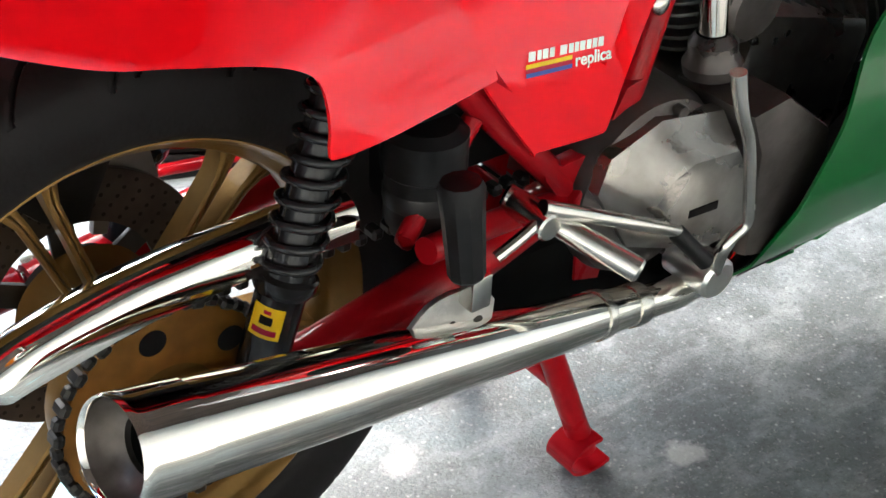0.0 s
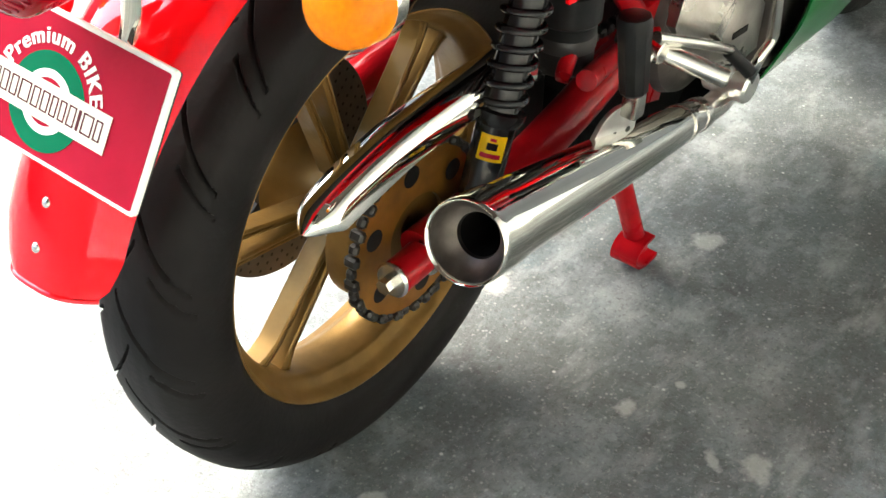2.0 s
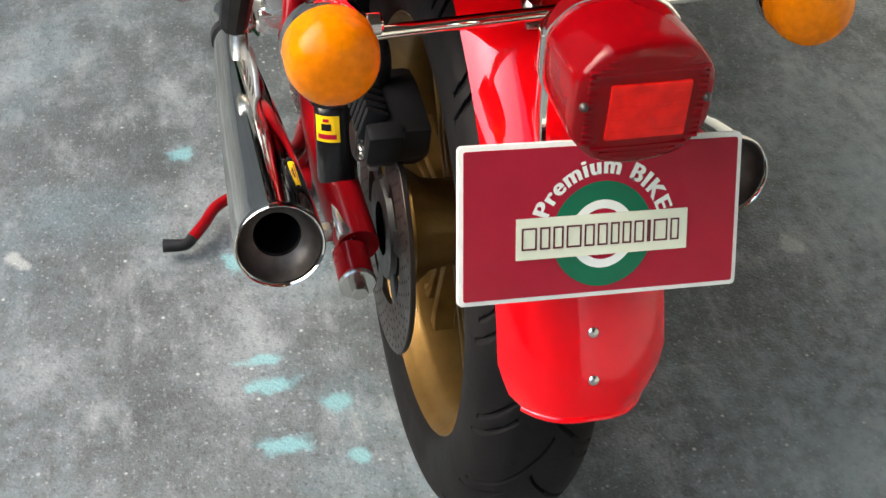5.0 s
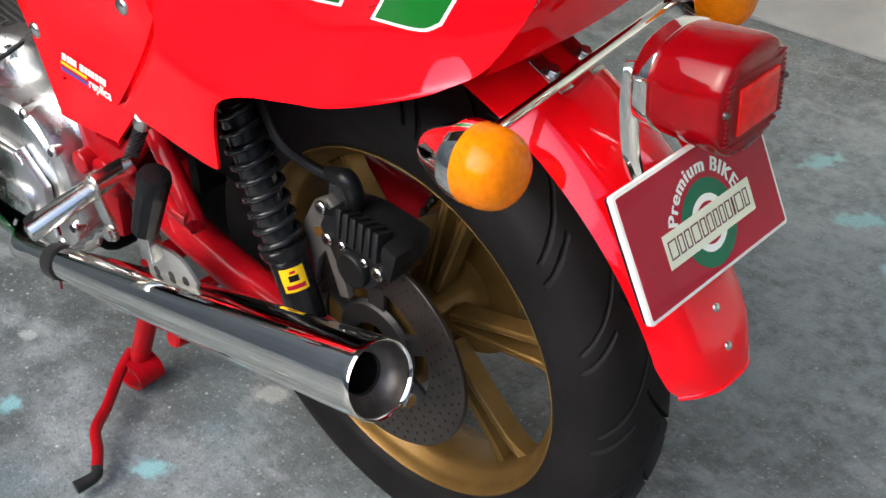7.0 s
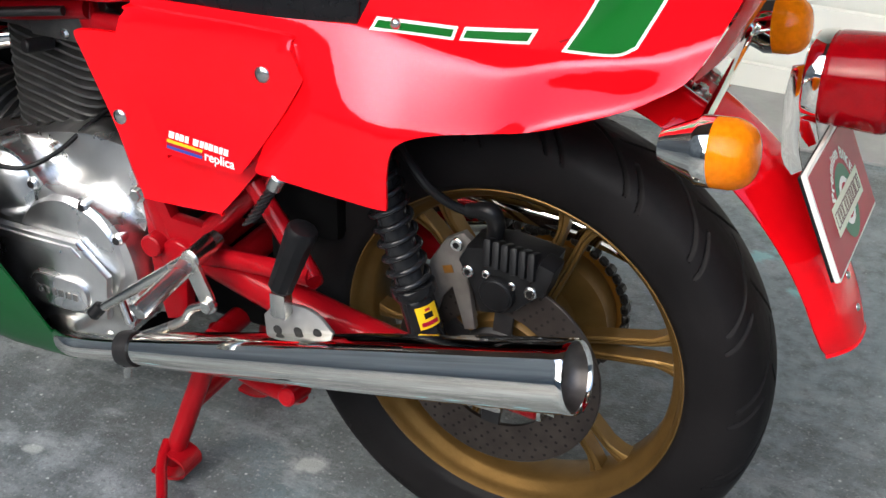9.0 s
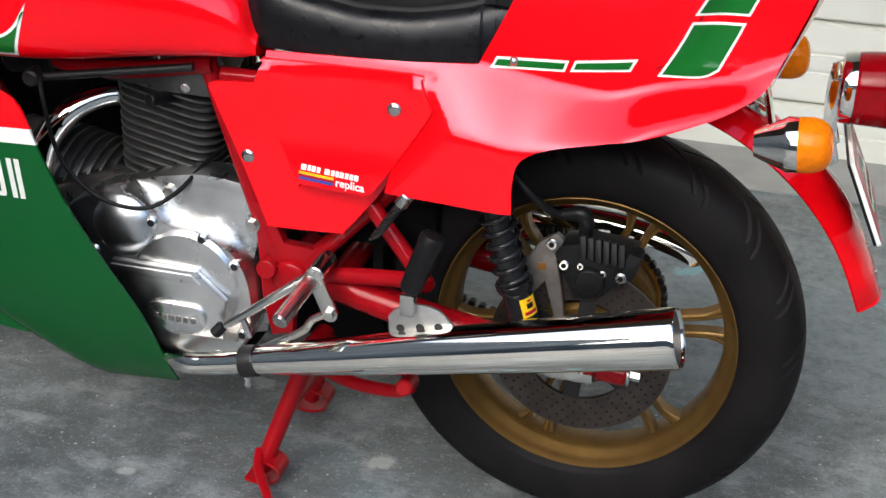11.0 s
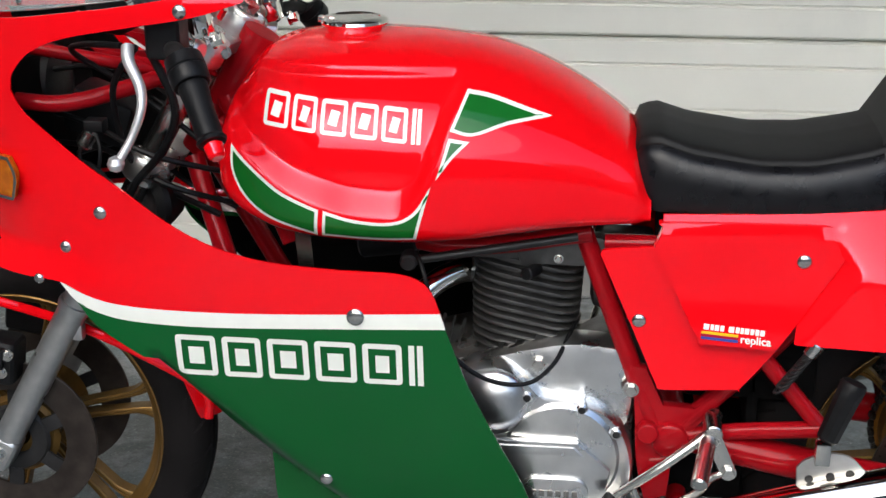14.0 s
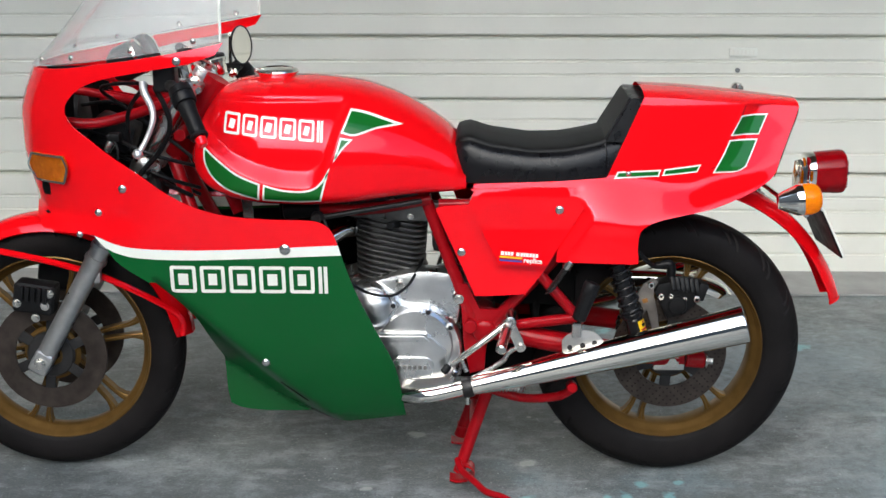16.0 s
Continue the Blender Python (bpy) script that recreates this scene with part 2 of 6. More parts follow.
        src = layer((0.55, 0.55, 0.52), patch(x, y, rx, ry, tn), 2.45, 1.9, 0.5, src)
    nt.links.new(src, b.inputs["Base Color"])
    return m


ASPHALT = ground_material()


# ---- mesh helpers ----
def part(name, bm, material, parent=None, label="", smooth=35):
    """Links a bmesh as one mesh object under a thing or a part."""
    bmesh.ops.recalc_face_normals(bm, faces=bm.faces)
    me = bpy.data.meshes.new(name)
    bm.to_mesh(me)
    bm.free()
    me.materials.append(material)
    if smooth:
        me.shade_smooth()
        me.set_sharp_from_angle(angle=radians(smooth))
    at = me.attributes.get("nrm")
    if at:
        flow = [v.vector.copy() for v in at.data]
        loops = []
        for p in me.polygons:
            for i in p.vertices:
                loops.append(flow[i] if flow[i].dot(p.normal) > 0.6 else p.normal.copy())
        me.normals_split_custom_set(loops)
        me.attributes.remove(me.attributes["nrm"])
    ob = new(name, me)
    ob.parent = parent
    if label:
        ob["label"] = label
    return ob


def empty(name):
    return new(name)


def V(*a):
    return Vector(a)


def box(size, m=Matrix(), bevel=0.003, seg=2, bm=None):
    bm2 = bmesh.new()
    bmesh.ops.create_cube(bm2, size=1, matrix=Matrix.Diagonal((*size, 1)))
    if bevel:
        bmesh.ops.bevel(bm2, geom=bm2.edges[:], offset=min(bevel, min(size) * 0.45), segments=seg, affect="EDGES", profile=0.6)
    bm2.transform(m)
    return merge(bm, bm2)


def merge(bm, extra):
    """Adds extra to bm; returns the whole."""
    if bm is None:
        return extra
    me = bpy.data.meshes.new("tmp")
    extra.to_mesh(me)
    extra.free()
    bm.from_mesh(me)
    bpy.data.meshes.remove(me)
    return bm


def aim(a, b):
    """A frame at a whose z axis points to b."""
    a, b = Vector(a), Vector(b)
    return Matrix.Translation(a) @ (b - a).to_track_quat("Z", "Y").to_matrix().to_4x4()


def rod(a, b, r, r2=None, seg=16, bevel=0.0, bm=None):
    a, b = Vector(a), Vector(b)
    d = (b - a).length
    r2 = r if r2 is None else r2
    c = min(bevel, d * 0.4, r * 0.5)
    prof = [(0, 0), (r - c, 0), (r, c), (r2, d - c), (r2 - c, d), (0, d)] if c else [(0, 0), (r, 0), (r2, d), (0, d)]
    return lathe(prof, aim(a, b), seg, bm)


def lathe(prof, m=Matrix(), seg=32, bm=None):
    """Turns (radius, height) about z."""
    out = bmesh.new()
    rings = []
    for r, h in prof:
        if r < 1e-6:
            rings.append([out.verts.new((0, 0, h))])
        else:
            rings.append([out.verts.new((r * math.cos(2 * math.pi * k / seg), r * math.sin(2 * math.pi * k / seg), h)) for k in range(seg)])
    for a, b in zip(rings, rings[1:]):
        for k in range(seg):
            q = [a[k % len(a)], a[(k + 1) % len(a)], b[(k + 1) % len(b)], b[k % len(b)]]
            q = list(dict.fromkeys(q))
            if len(q) > 2:
                out.faces.new(q)
    out.transform(m)
    return merge(bm, out)


def spline(pts, n=6, closed=False):
    """Catmull-Rom through points (tuples)."""
    p = [Vector(q) for q in pts]
    out = []
    cnt = len(p)
    for i in range(cnt if closed else cnt - 1):
        p0 = p[i - 1] if closed or i else p[0]
        p1, p2 = p[i], p[(i + 1) % cnt]
        p3 = p[(i + 2) % cnt] if closed or i + 2 < cnt else p[-1]
        for k in range(n):
            t = k / n
            out.append(0.5 * (2 * p1 + (p2 - p0) * t + (2 * p0 - 5 * p1 + 4 * p2 - p3) * t * t + (3 * p1 - p0 - 3 * p2 + p3) * t ** 3))
    if not closed:
        out.append(p[-1])
    return out


def sweep(pts, r, seg=12, n=6, bm=None, caps=True):
    """A tube along a smooth curve; r: one radius or one a point."""
    path = spline(pts, n) if n > 1 else [Vector(p) for p in pts]
    radii = [r] * len(path) if not isinstance(r, (list, tuple)) else np.interp(np.linspace(0, 1, len(path)), np.linspace(0, 1, len(r)), r)
    out = bmesh.new()
    rings = []
    up = None
    for i, p in enumerate(path):
        d = (path[min(i + 1, len(path) - 1)] - path[max(i - 1, 0)]).normalized()
        if up is None:
            up = d.orthogonal().normalized()
        up = (up - d * up.dot(d)).normalized()
        side = d.cross(up)
        rings.append([out.verts.new(p + float(radii[i]) * (math.cos(2 * math.pi * k / seg) * up + math.sin(2 * math.pi * k / seg) * side)) for k in range(seg)])
    for a, b in zip(rings, rings[1:]):
        for k in range(seg):
            out.faces.new((a[k], a[(k + 1) % seg], b[(k + 1) % seg], b[k]))
    if caps:
        out.faces.new(rings[0])
        out.faces.new(rings[-1])
    return merge(bm, out)


def outline(pts, n=6, corner=38):
    """A closed 2D outline, rounded but at its corners."""
    cnt = len(pts)
    p = [Vector((*q, 0)) for q in pts]
    sharp = []
    for i in range(cnt):
        a, b = (p[i] - p[i - 1]), (p[(i + 1) % cnt] - p[i])
        sharp.append(math.degrees(a.angle(b, 0)) > corner)
    out = []
    for i in range(cnt):
        p1, p2 = p[i], p[(i + 1) % cnt]
        p0 = p1 if sharp[i] else p[i - 1]
        p3 = p2 if sharp[(i + 1) % cnt] else p[(i + 2) % cnt]
        if sharp[i]:
            p0 = 2 * p1 - p2
        if sharp[(i + 1) % cnt]:
            p3 = 2 * p2 - p1
        for k in range(n):
            t = k / n
            q = 0.5 * (2 * p1 + (p2 - p0) * t + (2 * p0 - 5 * p1 + 4 * p2 - p3) * t * t + (3 * p1 - p0 - 3 * p2 + p3) * t ** 3)
            out.append((q.x, q.y))
    return out


def sheet(pts, yfun, side, thick=0.003, step=0.025, n=5, lift=0.0, corner=38, bm=None):
    """A curved panel: an outline in x and z, laid on y = side * yfun(x, z), with a thickness inwards."""
    out = bmesh.new()
    ring = outline(pts, n, corner) if n > 1 else pts
    face = out.faces.new([out.verts.new((x, 0, z)) for x, z in ring])
    for axis in (0, 2):
        vals = [v.co[axis] for v in out.verts]
        k = math.ceil(min(vals) / step)
        while k * step < max(vals):
            no = Vector((1, 0, 0)) if axis == 0 else Vector((0, 0, 1))
            bmesh.ops.bisect_plane(out, geom=out.verts[:] + out.edges[:] + out.faces[:], plane_co=no * (k * step), plane_no=no, dist=1e-5)
            k += 1
    bmesh.ops.triangulate(out, faces=[f for f in out.faces if len(f.verts) > 4])
    front = out.faces[:]
    flow = out.verts.layers.float_vector.new("nrm")
    h = 0.006
    for v in out.verts:
        x, z = v.co.x, v.co.z
        v.co.y = side * (yfun(x, z) + lift)
        v[flow] = Vector((yfun(x - h, z) - yfun(x + h, z), side * 2 * h, yfun(x, z - h) - yfun(x, z + h))).normalized()
    if thick:
        edges = [e for e in out.edges if e.is_boundary]
        back = {}
        for v in out.verts[:]:
            back[v] = out.verts.new((v.co.x, v.co.y - side * thick, v.co.z))
            back[v][flow] = -v[flow]
        for f in front:
            out.faces.new([back[v] for v in reversed(f.verts)])
        for e in edges:
            a, b = e.verts
            out.faces.new((a, b, back[b], back[a]))
    return merge(bm, out)


def prism(pts, thick, m=Matrix(), bevel=0.0, bm=None, n=1, corner=38):
    """A flat outline in local x and y, thick along local z, centred."""
    out = bmesh.new()
    ring = outline(pts, n, corner) if n > 1 else pts
    lo = [out.verts.new((x, y, -thick / 2)) for x, y in ring]
    hi = [out.verts.new((x, y, thick / 2)) for x, y in ring]
    k = len(ring)
    caps = [out.faces.new(lo[::-1]), out.faces.new(hi)]
    for i in range(k):
        out.faces.new((lo[i], lo[(i + 1) % k], hi[(i + 1) % k], hi[i]))
    if bevel:
        bmesh.ops.recalc_face_normals(out, faces=out.faces)
        es = list({e for f in caps for e in f.edges})
        bmesh.ops.bevel(out, geom=es, offset=bevel, segments=2, affect="EDGES", profile=0.6)
    out.transform(m)
    return merge(bm, out)


def loft(rings, closed=True, caps=True, bm=None):
    out = bmesh.new()
    rows = [[out.verts.new(p) for p in ring] for ring in rings]
    k = len(rows[0])
    for a, b in zip(rows, rows[1:]):
        for i in range(k if closed else k - 1):
            out.faces.new((a[i], a[(i + 1) % k], b[(i + 1) % k], b[i]))
    if caps and closed:
        out.faces.new(rows[0])
        out.faces.new(rows[-1])
    return merge(bm, out)


def lerp(x, xs, ys):
    return float(np.interp(x, xs, ys))


def glide(x, xs, ys):
    """Smooth curve through the given values."""
    if x <= xs[0]:
        return ys[0]
    if x >= xs[-1]:
        return ys[-1]
    k = max(i for i in range(len(xs) - 1) if xs[i] <= x)
    def slope(i):
        if i == 0 or i == len(xs) - 1:
            return 0.0 if len(xs) > 2 else (ys[1] - ys[0]) / (xs[1] - xs[0])
        a = (ys[i] - ys[i - 1]) / (xs[i] - xs[i - 1])
        b = (ys[i + 1] - ys[i]) / (xs[i + 1] - xs[i])
        return 0.0 if a * b <= 0 else 2 * a * b / (a + b)
    h = xs[k + 1] - xs[k]
    t = (x - xs[k]) / h
    return (ys[k] * (1 + 2 * t) * (1 - t) ** 2 + slope(k) * h * t * (1 - t) ** 2
            + ys[k + 1] * t * t * (3 - 2 * t) + slope(k + 1) * h * t * t * (t - 1))


def smooth01(t):
    t = min(1.0, max(0.0, t))
    return t * t * (3 - 2 * t)


def soft_ramp(t, e=0.012):
    """A straight ramp from 0 to 1 with rounded ends."""
    return 0.5 * (math.sqrt(t * t + e) - math.sqrt((t - 1) ** 2 + e) + 1)


def side_frame(x, y, z, s=-1):
    """Local x along world x, local y up, local z outwards to the side s."""
    return Matrix.Translation((x, y, z)) @ Matrix(((1, 0, 0, 0), (0, 0, s, 0), (0, 1, 0, 0), (0, 0, 0, 1)))


def bolt(p, way, r=0.007, h=0.005, bm=None, six=True):
    p, way = Vector(p), Vector(way).normalized()
    bm = rod(p - way * 0.004, p + way * 0.0015, r * 1.35, seg=16, bm=bm)
    return rod(p, p + way * h, r, seg=6 if six else 16, bevel=0.0008, bm=bm)


def dome(p, way, r, h=0.004, bm=None):
    prof = [(r, 0)] + [(r * math.cos(a), h * math.sin(a)) for a in np.linspace(0.1, math.pi / 2, 6)]
    prof[-1] = (0, h)
    return lathe(prof, aim(p, Vector(p) + Vector(way)), 18, bm)


# ---- ground and building ----
def build_ground():
    bm = bmesh.new()
    bmesh.ops.create_grid(bm, x_segments=1, y_segments=1, size=60)
    g = part("ground", bm, ASPHALT, smooth=0)
    tagged(g, "worn grey asphalt forecourt with pale speckles and bluish stains", "ground", kind="structure")


WALL_Y = 1.725


def build_door():
    bm = bmesh.new()
    # joints at uneven heights, two shallow ribs in each section
    x0, x1 = -3.4, 2.6
    zs = []
    for k in range(-1, 6):
        for b, h, ribs in ((0.148 + 0.503 * k, 0.228, (0.093, 0.143)), (0.376 + 0.503 * k, 0.275, (0.080, 0.203))):
            zs += [(b, 0.030), (b + 0.006, 0.028), (b + 0.008, 0.005), (b + 0.014, 0.0)]
            for r in ribs:
                zs += [(b + r - 0.006, 0.0), (b + r - 0.003, 0.009), (b + r + 0.003, 0.009), (b + r + 0.006, 0.0)]
            zs += [(b + h - 0.007, 0.0), (b + h - 0.003, 0.012), (b + h - 0.001, 0.026)]
    zs = [(z, d) for z, d in zs if 0.001 < z < 3.0]
    zs = [(0.0, 0.004)] + zs
    rings = [[V(x, WALL_Y + d, z) for z, d in zs] for x in np.linspace(x0, x1, 13)]
    bm = loft(rings, closed=False, caps=False, bm=bm)
    d = part("garage_door", bm, DOORM, smooth=20)
    tagged(d, "cream painted sectional metal garage door with horizontal ribs, closed", "garage door", kind="structure")
    bm = box((0.1, 0.012, 0.03), Matrix.Translation((0.487, WALL_Y - 0.004, 0.828)), 0.002)
    part("nameplate", bm, WHITE, d, "small embossed cream plate")
    bm = None
    for i, (w, x) in enumerate(((0.012, -0.036), (0.01, -0.02), (0.008, -0.006), (0.012, 0.008), (0.008, 0.022), (0.01, 0.036))):
        bm = box((w * 0.55, 0.002, 0.016), Matrix.Translation((0.487 + x, WALL_Y - 0.0112, 0.828)), 0, bm=bm)
    part("raised_mark", bm, DOORM, d, "row of small raised bars")
    bm = rod((0.47, WALL_Y + 0.004, 0.698), (0.47, WALL_Y - 0.03, 0.698), 0.022, seg=20, bevel=0.003)
    bm = box((0.012, 0.03, 0.07), Matrix.Translation((0.47, WALL_Y - 0.035, 0.685)), 0.004, bm=bm)
    part("door_handle", bm, STEEL, d, "worn metal turn handle")
    bm = rod((0.47, WALL_Y + 0.004, 0.762), (0.47, WALL_Y - 0.006, 0.762), 0.009, seg=16)
    part("lock_cylinder", bm, STEEL, d)
    # plain wall above, around and floor strip below
    bm = box((16.0, 0.2, 3.6), Matrix.Translation((-0.4, WALL_Y + 0.14, 4.8)), 0)
    bm = box((5.0, 0.2, 3.0), Matrix.Translation((-5.9, WALL_Y + 0.14, 1.5)), 0, bm=bm)
    bm = box((5.0, 0.2, 3.0), Matrix.Translation((5.1, WALL_Y + 0.14, 1.5)), 0, bm=bm)
    tagged(part("wall_north", bm, DOORM, smooth=0), "plain cream wall framing the garage door", "wall", kind="structure")
    soffit = mat("dark_soffit_boards", (0.10, 0.075, 0.06), 0.7, spread=0.3, scale=6)
    bm = box((12.0, 2.52, 0.16), Matrix.Translation((-0.4, WALL_Y - 1.23, 3.0)), 0)
    tagged(part("eave", bm, soffit, smooth=0), "dark timber roof overhang above the door", "roof overhang", kind="structure")
    # unseen walls on three sides, added to cut low skylight and darken reflections
    bm = box((40.0, 0.3, 3.8), Matrix.Translation((-0.4, -11.0, 1.9)), 0)
    bm = box((0.3, 13.0, 6.4), Matrix.Translation((-5.5, -4.7, 3.2)), 0, bm=bm)
    bm = box((0.3, 16.0, 5.0), Matrix.Translation((9.0, -3.0, 2.5)), 0, bm=bm)
    far = mat("far_wall_plaster", (0.2, 0.2, 0.19), 0.8, spread=0.3, scale=0.6)
    tagged(part("wall_south", bm, far, smooth=0), "plain dull unseen walls, added to close the yard and block low sky", "wall", kind="structure")
    bm = box((9.0, 0.3, 0.008), Matrix.Translation((-0.4, WALL_Y - 0.13, 0.004)), 0.002)
    sill = mat("concrete_sill", (0.3, 0.3, 0.29), 0.7, spread=0.15, scale=8, bump=0.001, bscale=80)
    tagged(part("threshold", bm, sill, smooth=0), "pale concrete strip along the foot of the door", "threshold", kind="structure")


build_ground()
build_door()

# ---- the motorcycle ----
bike = tagged(empty("motorcycle"), "red and green classic sports motorcycle on its lowered centre stand", "motorcycle")

AX_R = V(0, 0, 0.332)
AX_F = V(-1.52, 0, 0.318)


def wheel_matrix(c):
    """Local z along world -y (to the left side), local x along world x, local y up."""
    return Matrix.Translation(c) @ Matrix(((1, 0, 0, 0), (0, 0, -1, 0), (0, 1, 0, 0), (0, 0, 0, 1)))


def tyre_mesh(R, half, bead, grooves):
    """Tyre as a fine turned surface whose grooves are sunk into it."""
    segs = 1000
    prof = spline([(bead, half * 0.80, 0), (bead + 0.012, half * 0.93, 0), (bead + (R - bead) * 0.42, half, 0), (bead + (R - bead) * 0.72, half * 0.9, 0),
                   (bead + (R - bead) * 0.92, half * 0.58, 0), (R - 0.0015, half * 0.25, 0), (R, 0, 0)], 13)
    prof = [(p.x, p.y) for p in prof]
    prof = prof + [(r, -y) for r, y in prof[-2::-1]]
    rows = len(prof)
    r = np.array([p[0] for p in prof])
    y = np.array([p[1] for p in prof])
    th = np.arange(segs) / segs * 2 * np.pi
    T, Y = np.meshgrid(th, y, indexing="ij")
    RR = np.tile(r, (segs, 1))
    depth = grooves(T, Y / half, RR, R, bead)
    RR = RR - depth
    co = np.stack([RR * np.cos(T), RR * np.sin(T), Y], -1).reshape(-1, 3)
    i = np.arange(segs)[:, None]
    j = np.arange(rows - 1)[None, :]
    a = i * rows + j
    b = ((i + 1) % segs) * rows + j
    quads = np.stack([a, b, b + 1, a + 1], -1).reshape(-1, 4)
    me = bpy.data.meshes.new("tyre")
    me.from_pydata(co.tolist(), [], quads.tolist())
    bm = bmesh.new()
    bm.from_mesh(me)
    bpy.data.meshes.remove(me)
    return bm


def rear_grooves(T, s, RR, R, bead):
    """Curved sweeping grooves from the crown to the shoulders, a pair a pitch."""
    out = np.zeros_like(T)
    pitch = 2 * np.pi / 18
    a = np.abs(s)
    lim = (RR - bead) / (R - bead)
    for sgn, phase in ((1, 0.0), (-1, 0.5)):
        on = (s * sgn > -0.12)
        sweepa = 0.30 * np.clip(s * sgn + 0.12, 0, 1.2) ** 0.75
        d = ((T * 1.0 + sweepa * (1 if sgn > 0 else 1) - phase * pitch + pitch / 2) % pitch) - pitch / 2
        w = 0.0115 * (1 - 0.40 * np.clip(a, 0, 1))
        g = np.clip(1 - np.abs(d) / w, 0, 1) ** 0.4
        out = np.maximum(out, np.where(on & (lim > 0.7), g, 0))
        d2 = ((T + 0.22 * np.clip(s * sgn, 0, 1.2) - (phase + 0.5) * pitch + pitch / 2) % pitch) - pitch / 2
        g2 = np.clip(1 - np.abs(d2) / 0.0085, 0, 1) ** 0.4
        out = np.maximum(out, np.where((s * sgn > 0.45) & (lim > 0.62), g2, 0))
    return out * 0.007


def front_grooves(T, s, RR, R, bead):
    out = np.where(np.abs(np.abs(s) - 0.2) < 0.05, 1.0, 0.0)
    pitch = 2 * np.pi / 30
    d = ((T + 0.2 * np.abs(s) + pitch / 2) % pitch) - pitch / 2
    lim = (RR - bead) / (R - bead)
    g = np.clip(1 - np.abs(d) / 0.008, 0, 1) ** 0.4
    return np.maximum(out, np.where((np.abs(s) > 0.4) & (lim > 0.68), g, 0)) * 0.005


def spoke_mesh(r0, r1, sgn, th=0.015):
    """One of the two ribs of a cast spoke, along local x, with a groove along it."""
    rings = []
    for t in np.linspace(0, 1, 11):
        r = r0 + (r1 - r0) * t
        off = sgn * (0.0085 + 0.0085 * t + 0.012 * max(0, t - 0.85) / 0.15 * 0.8)
        hw = 0.0050 + 0.0018 * abs(t - 0.5) + 0.006 * max(0, t - 0.86) / 0.14
        hz = th * (1 - 0.1 * t)
        rings.append([V(r, off + hw * a, hz * b) for a, b in ((-1, -0.85), (-0.6, -1), (-0.2, -1), (0, -0.8), (0.2, -1), (0.6, -1), (1, -0.85), (1, 0.85), (0.6, 1), (0.2, 1), (0, 0.8), (-0.2, 1), (-0.6, 1), (-1, 0.85))])
    return loft(rings)


def build_wheel(name, c, R, half, bead, grooves, phase, rim_half, label, tyre_label):
    m = wheel_matrix(c)
    hub = lathe([(0.02, -0.075), (0.062, -0.075), (0.07, -0.068), (0.052, -0.045), (0.046, 0.0), (0.052, 0.045), (0.07, 0.068), (0.062, 0.075), (0.02, 0.075)], m, 40)
    w = part(name, hub, GOLD, bike, label)
    bm = tyre_mesh(R, half, bead, grooves)
    bm.transform(m)
    part("tyre", bm, RUBBER, w, tyre_label, smooth=40)
    L = bead + 0.003
    prof = [(L, rim_half), (L - 0.004, rim_half + 0.002), (L - 0.008, rim_half - 0.003), (L - 0.010, rim_half - 0.008), (L - 0.014, rim_half - 0.016),
            (L - 0.022, rim_half - 0.022), (L - 0.026, rim_half - 0.030), (L - 0.027, 0.0)]
    prof = prof + [(r, -h) for r, h in prof[-2::-1]] + [(L - 0.004, -rim_half + 0.006), (L - 0.008, 0), (L - 0.004, rim_half - 0.006), (L, rim_half)]
    part("rim", lathe(prof, m, 96), GOLD, w, "gold painted cast rim")
    for k in range(6):
        for sgn in (-1, 1):
            bm = spoke_mesh(0.05, L - 0.022, sgn)
            bm.transform(m @ Matrix.Rotation(radians(phase + 60 * k), 4, "Z"))
            part("spoke", bm, GOLD, w)
    return w


rear_wheel = build_wheel("rear_wheel", AX_R, 0.332, 0.066, 0.2345, rear_grooves, 10, 0.052, "gold six-spoke cast rear wheel", "worn black sports tyre with curved grooves")
front_wheel = build_wheel("front_wheel", AX_F, 0.318, 0.052, 0.237, front_grooves, 12, 0.042, "gold six-spoke cast front wheel", "black ribbed front tyre")


def disc_mesh(c, y, r_out, r_in, side):
    m = Matrix.Translation((c.x, y, c.z)) @ wheel_matrix(V(0, 0, 0))
    return lathe([(r_in, -0.003), (r_out - 0.001, -0.003), (r_out, -0.002), (r_out, 0.002), (r_out - 0.001, 0.003), (r_in, 0.003), (r_in, -0.003)], m, 72), m


def build_disc(name, c, y, r_out, r_in, holes, wheel):
    bm, m = disc_mesh(c, y, r_out, r_in, -1)
    d = part(name, bm, DISC, wheel, "drilled iron brake disc" if holes else "plain iron brake disc")
    if holes:
        bm = bmesh.new()
        for ring, n in ((0.132, 44), (0.122, 44), (0.112, 40), (0.102, 36), (0.092, 32)):
            for k in range(n):
                a = 2 * math.pi * (k + (0.5 if ring in (0.122, 0.102) else 0)) / n
                for z in (-0.0033, 0.0033):
                    mm = m @ Matrix.Translation((ring * r_out / 0.14 * math.cos(a), ring * r_out / 0.14 * math.sin(a), z))
                    bmesh.ops.create_circle(bm, cap_ends=True, segments=8, radius=0.0023, matrix=mm)
        tagged(part("drilled_hole", bm, BORE, d, smooth=0), kind="stuff")
    # carrier
    bm = lathe([(0.03, -0.006), (0.055, -0.006), (0.06, 0.0), (0.055, 0.006), (0.03, 0.006)], m, 32)
    part("disc_carrier", bm, DARKM, d)
    for k in range(6):
        a = Matrix.Rotation(radians(60 * k + 25), 4, "Z")
        part("carrier_arm", box((r_in - 0.045, 0.026, 0.006), m @ a @ Matrix.Translation(((r_in + 0.05) / 2, 0, 0.0)), 0.002), DARKM, d)
    return d


